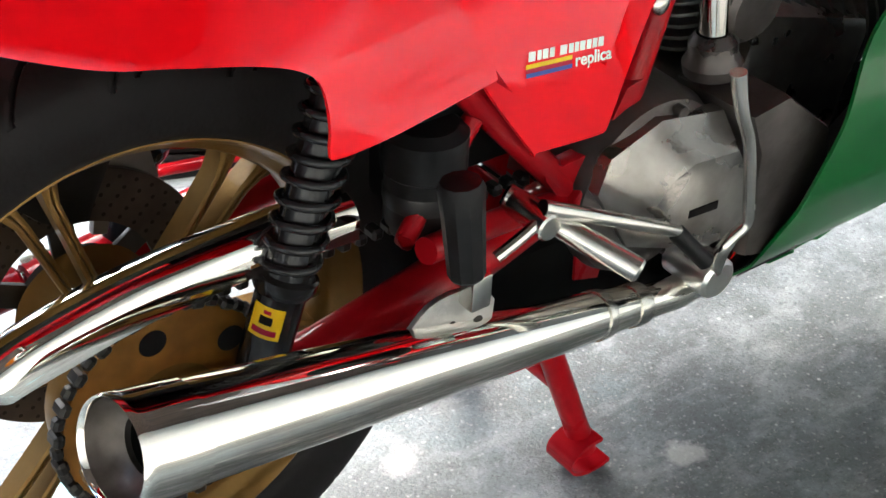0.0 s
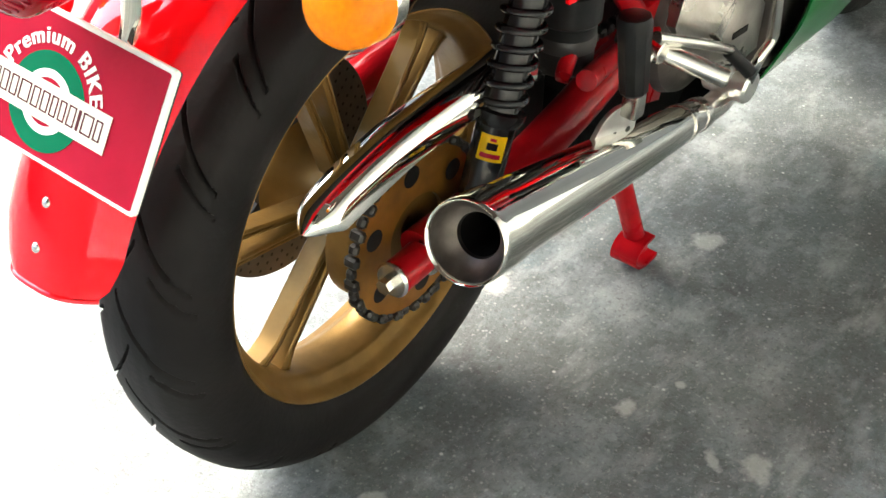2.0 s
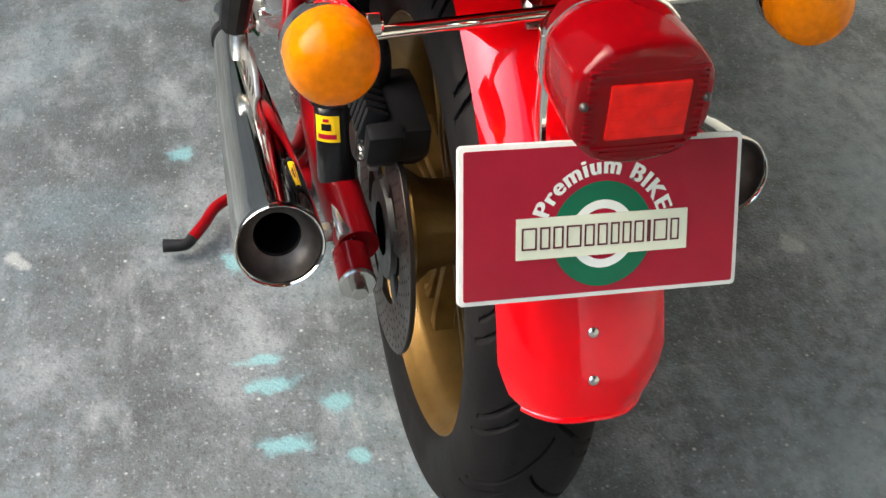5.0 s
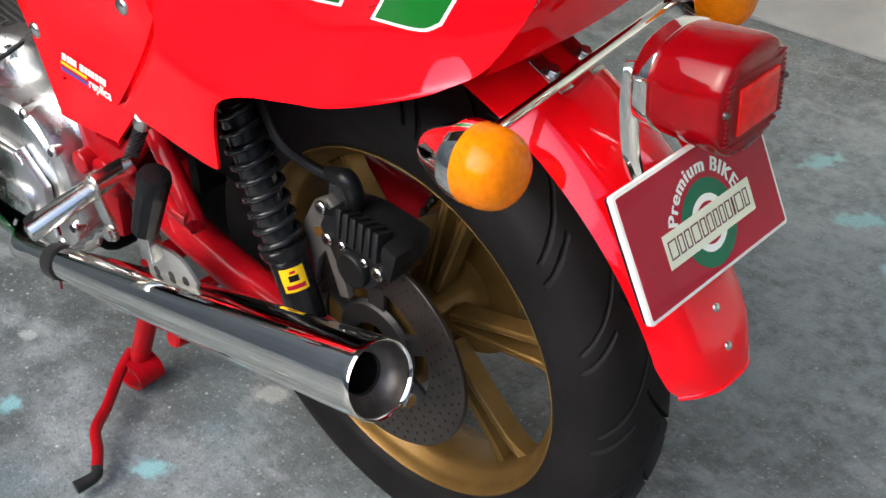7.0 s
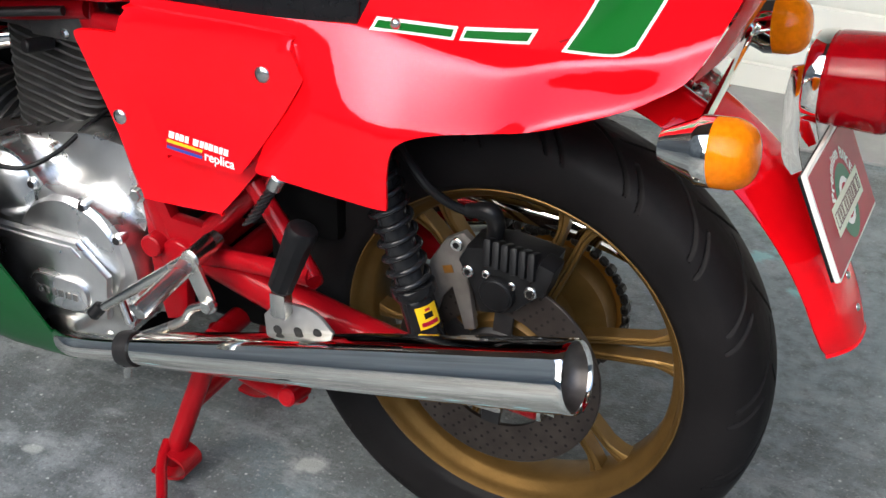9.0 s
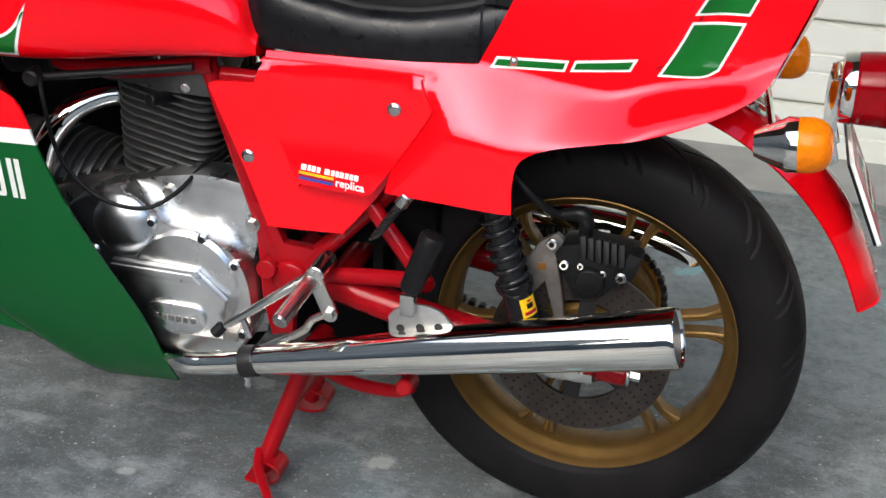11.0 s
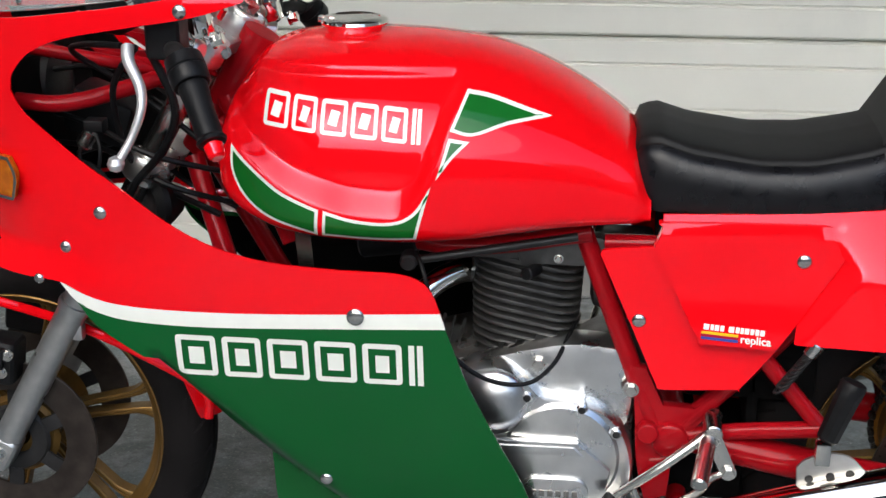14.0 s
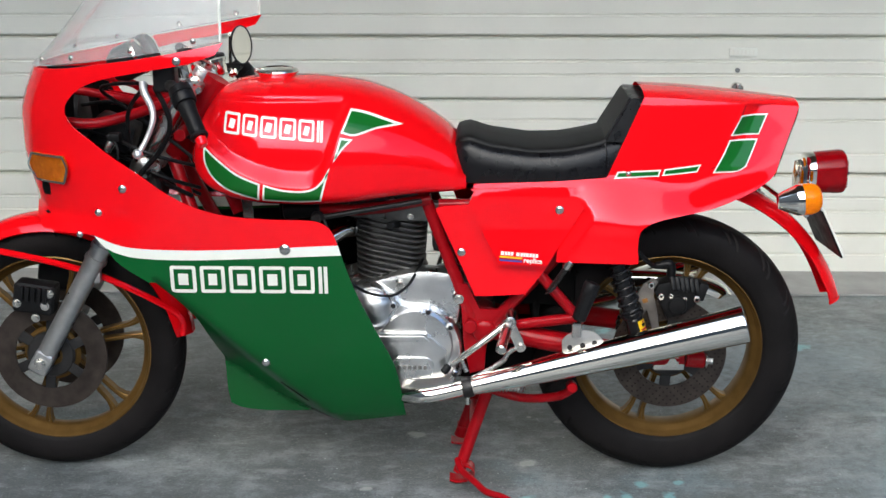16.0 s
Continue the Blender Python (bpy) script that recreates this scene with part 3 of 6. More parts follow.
build_disc("rear_disc", AX_R, -0.088, 0.14, 0.085, True, rear_wheel)
build_disc("front_disc", AX_F, -0.085, 0.14, 0.088, False, front_wheel)
build_disc("front_disc", AX_F, 0.085, 0.14, 0.088, False, front_wheel)


# ---- fairing ----
def inset(pts, d):
    """Moves an outline inwards by d."""
    c = [Vector(p) for p in pts]
    area = sum(a.x * b.y - b.x * a.y for a, b in zip(c, c[1:] + c[:1]))
    sg = 1 if area > 0 else -1
    out = []
    for i, p in enumerate(c):
        a, b = (p - c[i - 1]).normalized(), (c[(i + 1) % len(c)] - p).normalized()
        n1, n2 = Vector((-a.y, a.x)) * sg, Vector((-b.y, b.x)) * sg
        nn = (n1 + n2)
        k = d / max(0.35, nn.length / 2) / max(1e-6, nn.length)
        out.append((p.x + nn.x * k, p.y + nn.y * k))
    return out


def fair_right(x, z):
    return min(fair_left(x, z), fair_left(x, z) if z < 0.56 and bow(x, z) > 0.02 else glide(z, (0.15, 0.212, 0.27, 0.334, 0.444, 0.54, 0.64, 0.72), (0.07, 0.125, 0.19, 0.228, 0.232, 0.215, 0.25, 0.30)))


def bow(x, z):
    """How far the lower front of the fairing is drawn in, beyond a slanting crease."""
    d = max(0.0, -0.707 * (x + 0.967) - 0.707 * (z - 0.351))
    return 1.75 * d * d / (d + 0.045)


def fair_left(x, z):
    return max(0.02, fair_side(x, z) - (bow(x, z) if z < 0.56 else 0.0))


def fair_side(x, z):
    W = glide(z, (0.12, 0.2, 0.28, 0.36, 0.45, 0.55, 0.65, 0.78, 0.9, 1.0, 1.07, 1.14), (0.10, 0.155, 0.195, 0.225, 0.25, 0.272, 0.284, 0.286, 0.29, 0.298, 0.302, 0.285))
    xn = glide(z, (0.2, 0.66, 0.709, 0.779, 0.848, 0.917, 0.971, 1.022, 1.15), (-1.62, -1.60, -1.535, -1.549, -1.562, -1.562, -1.548, -1.527, -1.46))
    xb = -1.08
    u = (xb - x) / (xb - xn)
    if u <= 0:
        return W + 0.004 * min(1, -u)
    u = min(u, 1.0)
    return W * max(0.0, 1 - u ** 2.5) ** 0.5


FAIR_TOP = [(-0.849, 0.712), (-0.933, 0.714), (-1.034, 0.722), (-1.109, 0.742), (-1.171, 0.774), (-1.231, 0.816), (-1.291, 0.854), (-1.339, 0.888),
            (-1.381, 0.918), (-1.399, 0.945), (-1.393, 0.97), (-1.356, 1.005), (-1.293, 1.030), (-1.194, 1.050), (-1.107, 1.066), (-1.042, 1.086)]
NOSE = [(-1.525, 1.03), (-1.546, 0.971), (-1.56, 0.917), (-1.56, 0.848), (-1.547, 0.779), (-1.53, 0.715)]
STRIPE_T = [(-1.345, 0.668), (-1.30, 0.652), (-1.245, 0.643), (-1.126, 0.641), (-0.999, 0.644), (-0.785, 0.655)]
STRIPE_B = [(-1.318, 0.640), (-1.285, 0.627), (-1.235, 0.619), (-1.127, 0.617), (-0.999, 0.621), (-0.778, 0.631)]


def build_fairing():
    red = STRIPE_T + [(-0.797, 0.685), (-0.815, 0.703)] + FAIR_TOP + [(-1.024, 1.112), (-1.09, 1.098), (-1.2, 1.078), (-1.3, 1.062), (-1.4, 1.045), (-1.48, 1.036)] + NOSE + [(-1.48, 0.67), (-1.41, 0.668)]
    green = STRIPE_B[::-1] + [(-1.285, 0.600), (-1.188, 0.535), (-1.128, 0.465), (-1.113, 0.400), (-1.106, 0.335), (-1.100, 0.262), (-1.097, 0.205), (-1.090, 0.168), (-1.06, 0.155),
                              (-1.0, 0.148), (-0.87, 0.150), (-0.75, 0.170), (-0.640, 0.190), (-0.660, 0.334), (-0.706, 0.444), (-0.747, 0.54)]
    stripe = STRIPE_T + STRIPE_B[::-1]
    for s in (-1, 1):
        fair_w = fair_left if s < 0 else fair_right
        f = part("fairing_panel", sheet(red, fair_w, s, 0.004, 0.02), RED, bike, "glossy red upper fairing half")
        part("stripe", sheet(stripe, fair_w, s, 0.004, 0.02), WHITE, f, "white band between red and green")
        part("lower_fairing", sheet(green, fair_w, s, 0.004, 0.02), GREEN, f, "dark green lower fairing half")
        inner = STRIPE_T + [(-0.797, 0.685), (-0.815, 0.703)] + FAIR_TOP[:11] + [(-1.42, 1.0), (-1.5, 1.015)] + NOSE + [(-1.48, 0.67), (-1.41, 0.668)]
        part("liner", sheet(inset(outline(inner, 4), 0.012), fair_w, s, 0.001, 0.03, 1, -0.0065), LINERFILL, f, "unpainted black inside")
        part("liner", sheet(inset(outline(green, 4), 0.006), lambda x, z: max(0.01, fair_w(x, z) - min(0.03, 0.7 * bow(x, z) if z < 0.56 else 0)), s, 0.001, 0.03, 1, -0.0065), LINERFILL, f, "unpainted black inside")
        # screws
        for (x, z, r) in ((-0.905, 0.645, 0.013), (-0.967, 0.351, 0.010), (-1.332, 0.721, 0.009), (-1.269, 0.781, 0.010), (-1.126, 1.073, 0.010), (-1.38, 0.668, 0.008)):
            y = fair_w(x, z)
            part("screw", dome((x, s * (y + 0.0005), z), (0, s, 0.05), r, 0.005), STEEL, f)
        slot = [(-0.939 + 0.0105 * k, 0.287 + -0.0095 * k) for k in range(7)]
        part("scuff_slot", ribbon(None, slot, 0.007, fair_w, s, 0.0012), LINERFILL, f, "dark diagonal slot", smooth=0) if s < 0 else None
        # plain block lettering band as paired strokes
        block_marks(-1.171, -0.810, 0.537, 0.604, fair_w, s, f, "plain white framed block")
        # front turn signal set into the side
        sig = [(-1.495, 0.782), (-1.41, 0.786), (-1.400, 0.822), (-1.41, 0.848), (-1.50, 0.844), (-1.51, 0.814)]
        part("front_indicator", sheet(sig, lambda x, z: fair_w(max(x, -1.5), z) + 0.012 * smooth01((x + 1.56) / 0.05), s, 0.010, 0.02, corner=60), FRONTAMBER, f, "amber front indicator lens")
        bez = [(x, z) for x, z in dense(outline(sig, 4, 60))]
        part("indicator_bezel", ribbon(None, bez, 0.005, lambda x, z: fair_w(max(x, -1.5), z) + 0.0155 * smooth01((x + 1.56) / 0.05), s, 0.004, True), STEEL, f, "thin bright lens rim", smooth=0)


def rrect_ring(x0, x1, z0, z1, r, n=4):
    out = []
    for cx, cz, a0 in ((x1 - r, z1 - r, 0), (x0 + r, z1 - r, 90), (x0 + r, z0 + r, 180), (x1 - r, z0 + r, 270)):
        for k in range(n + 1):
            a = radians(a0 + 90 * k / n)
            out.append((cx + r * math.cos(a), cz + r * math.sin(a)))
    return out


def ribbon(bm, pts, w, yfun, s, lift, close=False):
    """A flat stroke along points, laid on a surface."""
    out = bmesh.new()
    rows = []
    k = len(pts)
    for i, p in enumerate(pts):
        a = Vector(pts[(i - 1) % k] if close or i else pts[0])
        b = Vector(pts[(i + 1) % k] if close or i + 1 < k else pts[-1])
        d = (b - a).normalized()
        no = Vector((-d.y, d.x)) * w / 2
        q = Vector(p)
        rows.append([out.verts.new((e.x, s * (yfun(e.x, e.y) + lift), e.y)) for e in (q - no, q + no)])
    for i in range(k if close else k - 1):
        a, b = rows[i], rows[(i + 1) % k]
        out.faces.new((a[0], a[1], b[1], b[0]))
    return merge(bm, out)


def dense(ring, step=0.008):
    """The same closed outline with more points along its long edges."""
    out = []
    for p, q in zip(ring, ring[1:] + ring[:1]):
        k = max(1, math.ceil(math.dist(p, q) / step))
        out += [(p[0] + (q[0] - p[0]) * i / k, p[1] + (q[1] - p[1]) * i / k) for i in range(k)]
    return out


def block_marks(x0, x1, z0, z1, yfun, s, parent, label, slope=0.0, lift=0.0012):
    """A row of plain blocks, each a frame round a solid bar, and a pair of upright bars."""
    widths = (1.0, 0.95, 1.0, 1.0, 0.95, 0.35)
    unit = (x1 - x0) / (sum(widths) + 0.16 * 5)
    x = x0
    hgt = z1 - z0
    st = hgt * 0.125
    for k, w in enumerate(widths):
        a, b = x, x + w * unit
        bm = None
        if k == 5:
            for xx in (a + st * 0.5, b - st * 0.5):
                bm = ribbon(bm, [(xx, z0 + hgt * j / 4 + slope * (xx - x0)) for j in range(5)], st, yfun, s, 0.0012)
        else:
            bm = ribbon(bm, [(px, pz + slope * (px - x0)) for px, pz in dense(rrect_ring(a + st * 0.5, b - st * 0.5, z0 + st * 0.5, z1 - st * 0.5, 0.0015, 2))], st, yfun, s, lift, True)
            zm = (z0 + z1) / 2
            bm = ribbon(bm, [(a + st * 2.2 + (b - a - st * 4.4) * j / 6, zm + slope * (a + (b - a) * j / 6 - x0)) for j in range(7)], hgt - st * 4.6, yfun, s, lift)
        part("block_mark", bm, WHITE, parent, label, smooth=0)
        x += (w + 0.16) * unit


build_fairing()


def screen_point(a, t):
    """a: -1 to 1 round the screen from right to left; t: from its base up."""
    ang = a * radians(90)
    front = -1.525 + 0.30 * t ** 0.9
    x = front + (-1.03 - front) * (1 - math.cos(ang)) ** 1.15
    y = math.sin(ang) * (0.289 - 0.07 * t * t)
    z0 = 1.034 + 0.080 * (1 - math.cos(ang)) ** 1.2
    return V(x, y, z0 + t * (0.36 - 0.08 * (1 - math.cos(ang))))


def build_windscreen():
    rows = []
    for t in np.linspace(0, 1, 12):
        outer = [screen_point(a, t) for a in np.linspace(-1, 1, 33)]
        inner = [V(p.x * 0.992 - 1.1 * 0.008, p.y * 0.989, p.z - 0.002) for p in outer]
        rows.append(outer + inner[::-1])
    g = part("windscreen", loft(rows), GLASS, bike, "clear bubble windscreen")
    g.visible_shadow = False
    for s in (-1, 1):
        part("edge_trim", sweep([screen_point(s, t) for t in (0, 0.3, 0.6, 0.9)], 0.003, 8), WHITE, g, "pale screen edge trim")
        for a in (0.3, 0.52, 0.75, 0.93):
            p = screen_point(s * a, 0.04)
            part("screw", dome(p, (-math.cos(a * 1.57), s * math.sin(a * 1.57), 0), 0.007, 0.005), STEEL, g)


build_windscreen()


# ---- tank ----
TX = (-1.135, -1.12, -1.10, -1.07, -1.02, -0.95, -0.86, -0.76, -0.69, -0.62, -0.56, -0.52, -0.495)
T_TOP = (0.865, 0.915, 0.950, 0.978, 0.993, 0.999, 0.997, 0.987, 0.968, 0.936, 0.898, 0.862, 0.80)
T_BOT = (0.81, 0.785, 0.762, 0.745, 0.730, 0.722, 0.719, 0.724, 0.732, 0.738, 0.740, 0.742, 0.748)
T_W = (0.13, 0.165, 0.187, 0.206, 0.224, 0.234, 0.234, 0.222, 0.205, 0.182, 0.16, 0.148, 0.135)


def tank_lip(x, z):
    """Hollowed side of the tank: a shallow recess whose lower rim flares out."""
    zb = glide(x, (-1.12, -1.09, -1.054, -1.014, -0.963, -0.912, -0.861, -0.829, -0.80), (0.90, 0.866, 0.836, 0.810, 0.790, 0.778, 0.775, 0.790, 0.828))
    xr = -0.808 + (z - 0.82) * 0.32
    return soft_ramp((z - zb) / 0.034) * soft_ramp((xr - x) / 0.020) * soft_ramp((0.972 - z) / 0.016) * smooth01((x + 1.14) / 0.05)


def tank_w(x, z):
    zt, zb, w = glide(x, TX, T_TOP), glide(x, TX, T_BOT), glide(x, TX, T_W)
    zc = zb + (zt - zb) * 0.34
    if z >= zc:
        t = min(1.0, (z - zc) / (zt - zc))
        y = w * max(0.0, 1 - t ** 2.3) ** (1 / 2.1)
    else:
        t = min(1.0, (zc - z) / (zc - zb))
        y = w * max(0.0, 1 - t ** 6) ** (1 / 4.0)
    return y - 0.026 * tank_lip(x, z) + 0.006


def build_tank():
    rings = []
    for x in np.linspace(-1.134, -0.496, 190):
        zt, zb = glide(x, TX, T_TOP), glide(x, TX, T_BOT)
        half = []
        for a in np.linspace(0, math.pi, 130):
            z = (zt + zb) / 2 + (zt - zb) / 2 * math.cos(a)
            half.append((max(0.0, tank_w(x, z)), z))
        ring = [V(x, y, z) for y, z in half] + [V(x, -y, z) for y, z in half[::-1]]
        rings.append(ring)
    bm = loft(rings)
    bmesh.ops.remove_doubles(bm, verts=bm.verts, dist=1e-5)
    t = part("fuel_tank", bm, RED, bike, "glossy red fuel tank with green panels", smooth=50)
    for s in (-1, 1):
        block_marks(-1.051, -0.822, 0.893, 0.938, tank_w, s, t, "plain white framed block", -0.08, 0.0016)
        for pts in (TD1, TD2, TD3, TD4):
            decal(pts, tank_w, s, t)
    bm = lathe([(0.0, -0.006), (0.040, -0.006), (0.044, 0.002), (0.046, 0.008), (0.050, 0.010), (0.0515, 0.013), (0.0505, 0.017), (0.046, 0.0195), (0.040, 0.0205), (0.037, 0.0185), (0.0, 0.0195)], Matrix.Translation((-0.948, 0, 0.996)), 40)
    cap = part("filler_cap", bm, CHROME, t, "polished chrome flip-up filler cap")
    part("cap_latch", box((0.026, 0.02, 0.008), Matrix.Translation((-0.990, 0, 1.012)), 0.002), CHROME, cap)


def decal(pts, yfun, s, parent, border=0.0045, corner=38):
    ring = outline(pts, 4, corner)
    a = part("decal", sheet(ring, yfun, s, 0.0004, 0.008, 1, 0.0011), WHITE, parent, "green panel with a white outline", smooth=30)
    part("decal_field", sheet(inset(ring, border), yfun, s, 0.0004, 0.008, 1, 0.0021), DECALG, a, "green film", smooth=30)


TD1 = [(-1.097, 0.866), (-1.054, 0.833), (-1.014, 0.806), (-0.963, 0.786), (-0.967, 0.745), (-1.037, 0.766), (-1.076, 0.793), (-1.096, 0.828)]
TD2 = [(-0.956, 0.785), (-0.912, 0.773), (-0.861, 0.771), (-0.829, 0.786), (-0.804, 0.824), (-0.826, 0.743), (-0.89, 0.741), (-0.960, 0.745)]
TD3 = [(-0.797, 0.833), (-0.781, 0.889), (-0.752, 0.884), (-0.775, 0.862)]
TD4 = [(-0.780, 0.898), (-0.760, 0.947), (-0.72, 0.938), (-0.64, 0.908), (-0.70, 0.903), (-0.748, 0.891)]

build_tank()


# ---- seat and tail ----
def build_seat():
    xs = (-0.53, -0.515, -0.49, -0.437, -0.345, -0.266, -0.19, -0.15, -0.11)
    top = (0.835, 0.872, 0.880, 0.862, 0.848, 0.850, 0.866, 0.88, 0.885)
    wid = (0.10, 0.118, 0.128, 0.134, 0.138, 0.138, 0.131, 0.122, 0.112)
    rings, tops = [], []
    for x in np.linspace(-0.528, -0.115, 30):
        zt, w = lerp(x, xs, top), lerp(x, xs, wid)
        zb = 0.766
        prof = spline([(w * 1.02, zb, 0), (w * 1.04, zb + (zt - zb) * 0.35, 0), (w * 0.98, zb + (zt - zb) * 0.7, 0), (w * 0.86, zb + (zt - zb) * 0.86, 0)], 5)
        half = [(p.x, p.y) for p in prof]
        rings.append([V(x, y, z) for y, z in half] + [V(x, -y, z) for y, z in half[::-1]])
        pr = spline([(w * 0.88, zb + (zt - zb) * 0.83, 0), (w * 0.875, zb + (zt - zb) * 0.885, 0), (w * 0.80, zb + (zt - zb) * 0.96, 0), (w * 0.5, zt, 0), (0, zt + 0.002, 0)], 5)
        half = [(p.x, p.y) for p in pr]
        tops.append([V(x, y, z) for y, z in half] + [V(x, -y, z) for y, z in half[-2::-1]])
    s = part("seat", loft(rings), VINYL, bike, "black vinyl single seat with smooth sides", smooth=50)
    part("seat_top", loft(tops), CLOTHV, s, "matt charcoal seat top panel", smooth=60)
    # raised rear pad
    rings = []
    for t in np.linspace(0, 1, 8):
        x0, x1 = -0.168 + 0.055 * t, -0.083 + 0.024 * t
        z = 0.862 + 0.100 * t
        w = 0.118 - 0.012 * t
        rings.append([V(x0, -w, z), V(x0 - 0.004, -w * 0.5, z + 0.004), V(x0 - 0.004, w * 0.5, z + 0.004), V(x0, w, z), V((x0 + x1) / 2, w * 1.02, z - 0.002), V(x1, w, z - 0.004), V(x1, -w, z - 0.004), V((x0 + x1) / 2, -w * 1.02, z - 0.002)])
    bm = loft(rings)
    bmesh.ops.bevel(bm, geom=[e for e in bm.edges if e.calc_face_angle(0) > 0.6], offset=0.006, segments=3, affect="EDGES", profile=0.6)
    hump = part("seat_hump", bm, VINYL, s, "upright black vinyl bump stop")
    rings = [[V(-0.1745 + 0.055 * t, y * (0.108 - 0.012 * t), 0.866 + 0.094 * t + 0.003 * (1 - y * y)) for y in np.linspace(-1, 1, 9)] + [V(-0.164 + 0.055 * t, y * (0.108 - 0.012 * t), 0.866 + 0.094 * t) for y in np.linspace(1, -1, 9)] for t in np.linspace(0, 1, 6)]
    part("hump_pad", loft(rings), CLOTHV, hump, "matt charcoal front pad", smooth=50)
    for sd in (-1, 1):
        part("seam_welt", sweep([(-0.172, sd * 0.113, 0.858), (-0.168, sd * 0.1275, 0.83), (-0.168, sd * 0.1315, 0.80), (-0.171, sd * 0.130, 0.772)], 0.0022, 8), VINYL, s)
        part("seam_welt", sweep([(-0.153, sd * 0.109, 0.860), (-0.148, sd * 0.1235, 0.83), (-0.148, sd * 0.1275, 0.80), (-0.151, sd * 0.126, 0.772)], 0.0022, 8), VINYL, s)


build_seat()


def cover_out(x, z):
    return 0.168 + 0.014 * smooth01((0.68 - z) / 0.12) - 0.012 * smooth01((z - 0.744) / 0.014)


def tail_r(x, z):
    return tail_w(x, z, 0.003)


def tail_w(x, z, inn=0.0):
    taper = 1 - 0.22 * smooth01((x - 0.0) / 0.3)
    up = glide(z, (0.76, 0.79, 0.86, 0.945, 0.964, 0.98), (0.137, 0.133, 0.126, 0.119, 0.113, 0.106)) * taper
    up -= 0.20 * max(0.0, z - 0.80) * smooth01((x - 0.080 - 0.42 * (z - 0.80)) / 0.05)
    zf = glide(x, (-0.5, -0.2, -0.08, 0.01, 0.09, 0.19, 0.3), (0.775, 0.770, 0.755, 0.748, 0.765, 0.785, 0.83))
    flare = soft_ramp((zf + 0.012 - z) / glide(x, (-0.25, -0.12, 0.0, 0.08, 0.14, 0.2), (0.092, 0.088, 0.064, 0.05, 0.042, 0.034)), 0.006)
    low = glide(x, (-0.5, -0.25, -0.1, 0.05, 0.15, 0.25), (0.035, 0.05, 0.062, 0.058, 0.045, 0.02))
    y = up + low * flare
    if z < 0.66:
        y += 0.008 * (0.66 - z) / 0.1
    if z < 0.765:
        # tucked behind the rear edge of the side cover
        edge = -0.229 + min(0.0, z - 0.702) * 0.634
        d = max(0.0, x - edge)
        cap = cover_out(x, z) - 0.006 - inn + (0.85 if inn == 0 else 0.23) * d
        y = (y + cap - math.sqrt((y - cap) ** 2 + 0.00001)) / 2
    return y


def build_tail():
    skirt = [(-0.478, 0.766), (-0.30, 0.772), (-0.168, 0.780), (-0.140, 0.840), (-0.085, 0.965), (0.0, 0.962), (0.148, 0.949), (0.283, 0.937), (0.279, 0.925), (0.251, 0.851), (0.223, 0.788),
             (0.189, 0.763), (0.155, 0.747), (0.084, 0.722), (0.02, 0.706), (-0.04, 0.693), (-0.075, 0.680), (-0.093, 0.662), (-0.0975, 0.628), (-0.096, 0.596), (-0.102, 0.590), (-0.15, 0.590), (-0.225, 0.590), (-0.285, 0.590), (-0.262, 0.752), (-0.478, 0.757)]
    t = None
    for s in (-1, 1):
        side_w = tail_w if s < 0 else tail_r
        low = 0.0 if s < 0 else 0.012
        edge = [(x, z + low * smooth01((0.64 - z) / 0.04)) for x, z in skirt]
        p = part("tail_cowl", sheet(edge, side_w, s, 0.004, 0.007, corner=50), RED, bike, "glossy red tail cowl side")
        for pts in (SD1, SD2, SD3, SD4):
            decal(pts, tail_w, s, p, 0.0035)
        part("seat_catch", dome((-0.118, s * (tail_w(-0.118, 0.788) + 0.002), 0.790), (0, s, 0), 0.007, 0.006), STEEL, p)
        part("panel_line", ribbon(None, [(0.075, 0.80), (0.10, 0.812), (0.115, 0.84), (0.13, 0.88), (0.152, 0.944)], 0.003, tail_w, s, 0.0006), DRED, p, smooth=0)
    # top and rear closing shell
    rings = []
    for x, z in ((-0.085, 0.965), (0.0, 0.962), (0.075, 0.956), (0.148, 0.949), (0.22, 0.942), (0.283, 0.935)):
        w = tail_w(x, z)
        rings.append([V(x + 0.0, a * w, z + 0.012 * (1 - abs(a) ** 3)) for a in np.linspace(-1, 1, 17)])
    for x, z in ((0.279, 0.915), (0.252, 0.845), (0.222, 0.78)):
        w = tail_w(x, z)
        rings.append([V(x + 0.012 * (1 - a * a), a * w, z) for a in np.linspace(-1, 1, 17)])
    part("tail_top", loft(rings, closed=False), RED, bike, "glossy red tail top", smooth=40)
    bm = box((0.2, 0.17, 0.16), Matrix.Translation((-0.0, 0, 0.85)), 0.02)
    part("seat_base", bm, BLACK, bike)


SD1 = [(-0.151, 0.778), (-0.047, 0.783), (-0.042, 0.799), (-0.143, 0.794)]
SD2 = [(-0.040, 0.784), (0.042, 0.793), (0.051, 0.811), (-0.034, 0.800)]
SD3 = [(0.078, 0.790), (0.135, 0.792), (0.158, 0.803), (0.178, 0.848), (0.185, 0.866), (0.116, 0.866), (0.10, 0.83)]
SD4 = [(0.118, 0.875), (0.188, 0.875), (0.209, 0.922), (0.143, 0.922)]

build_tail()


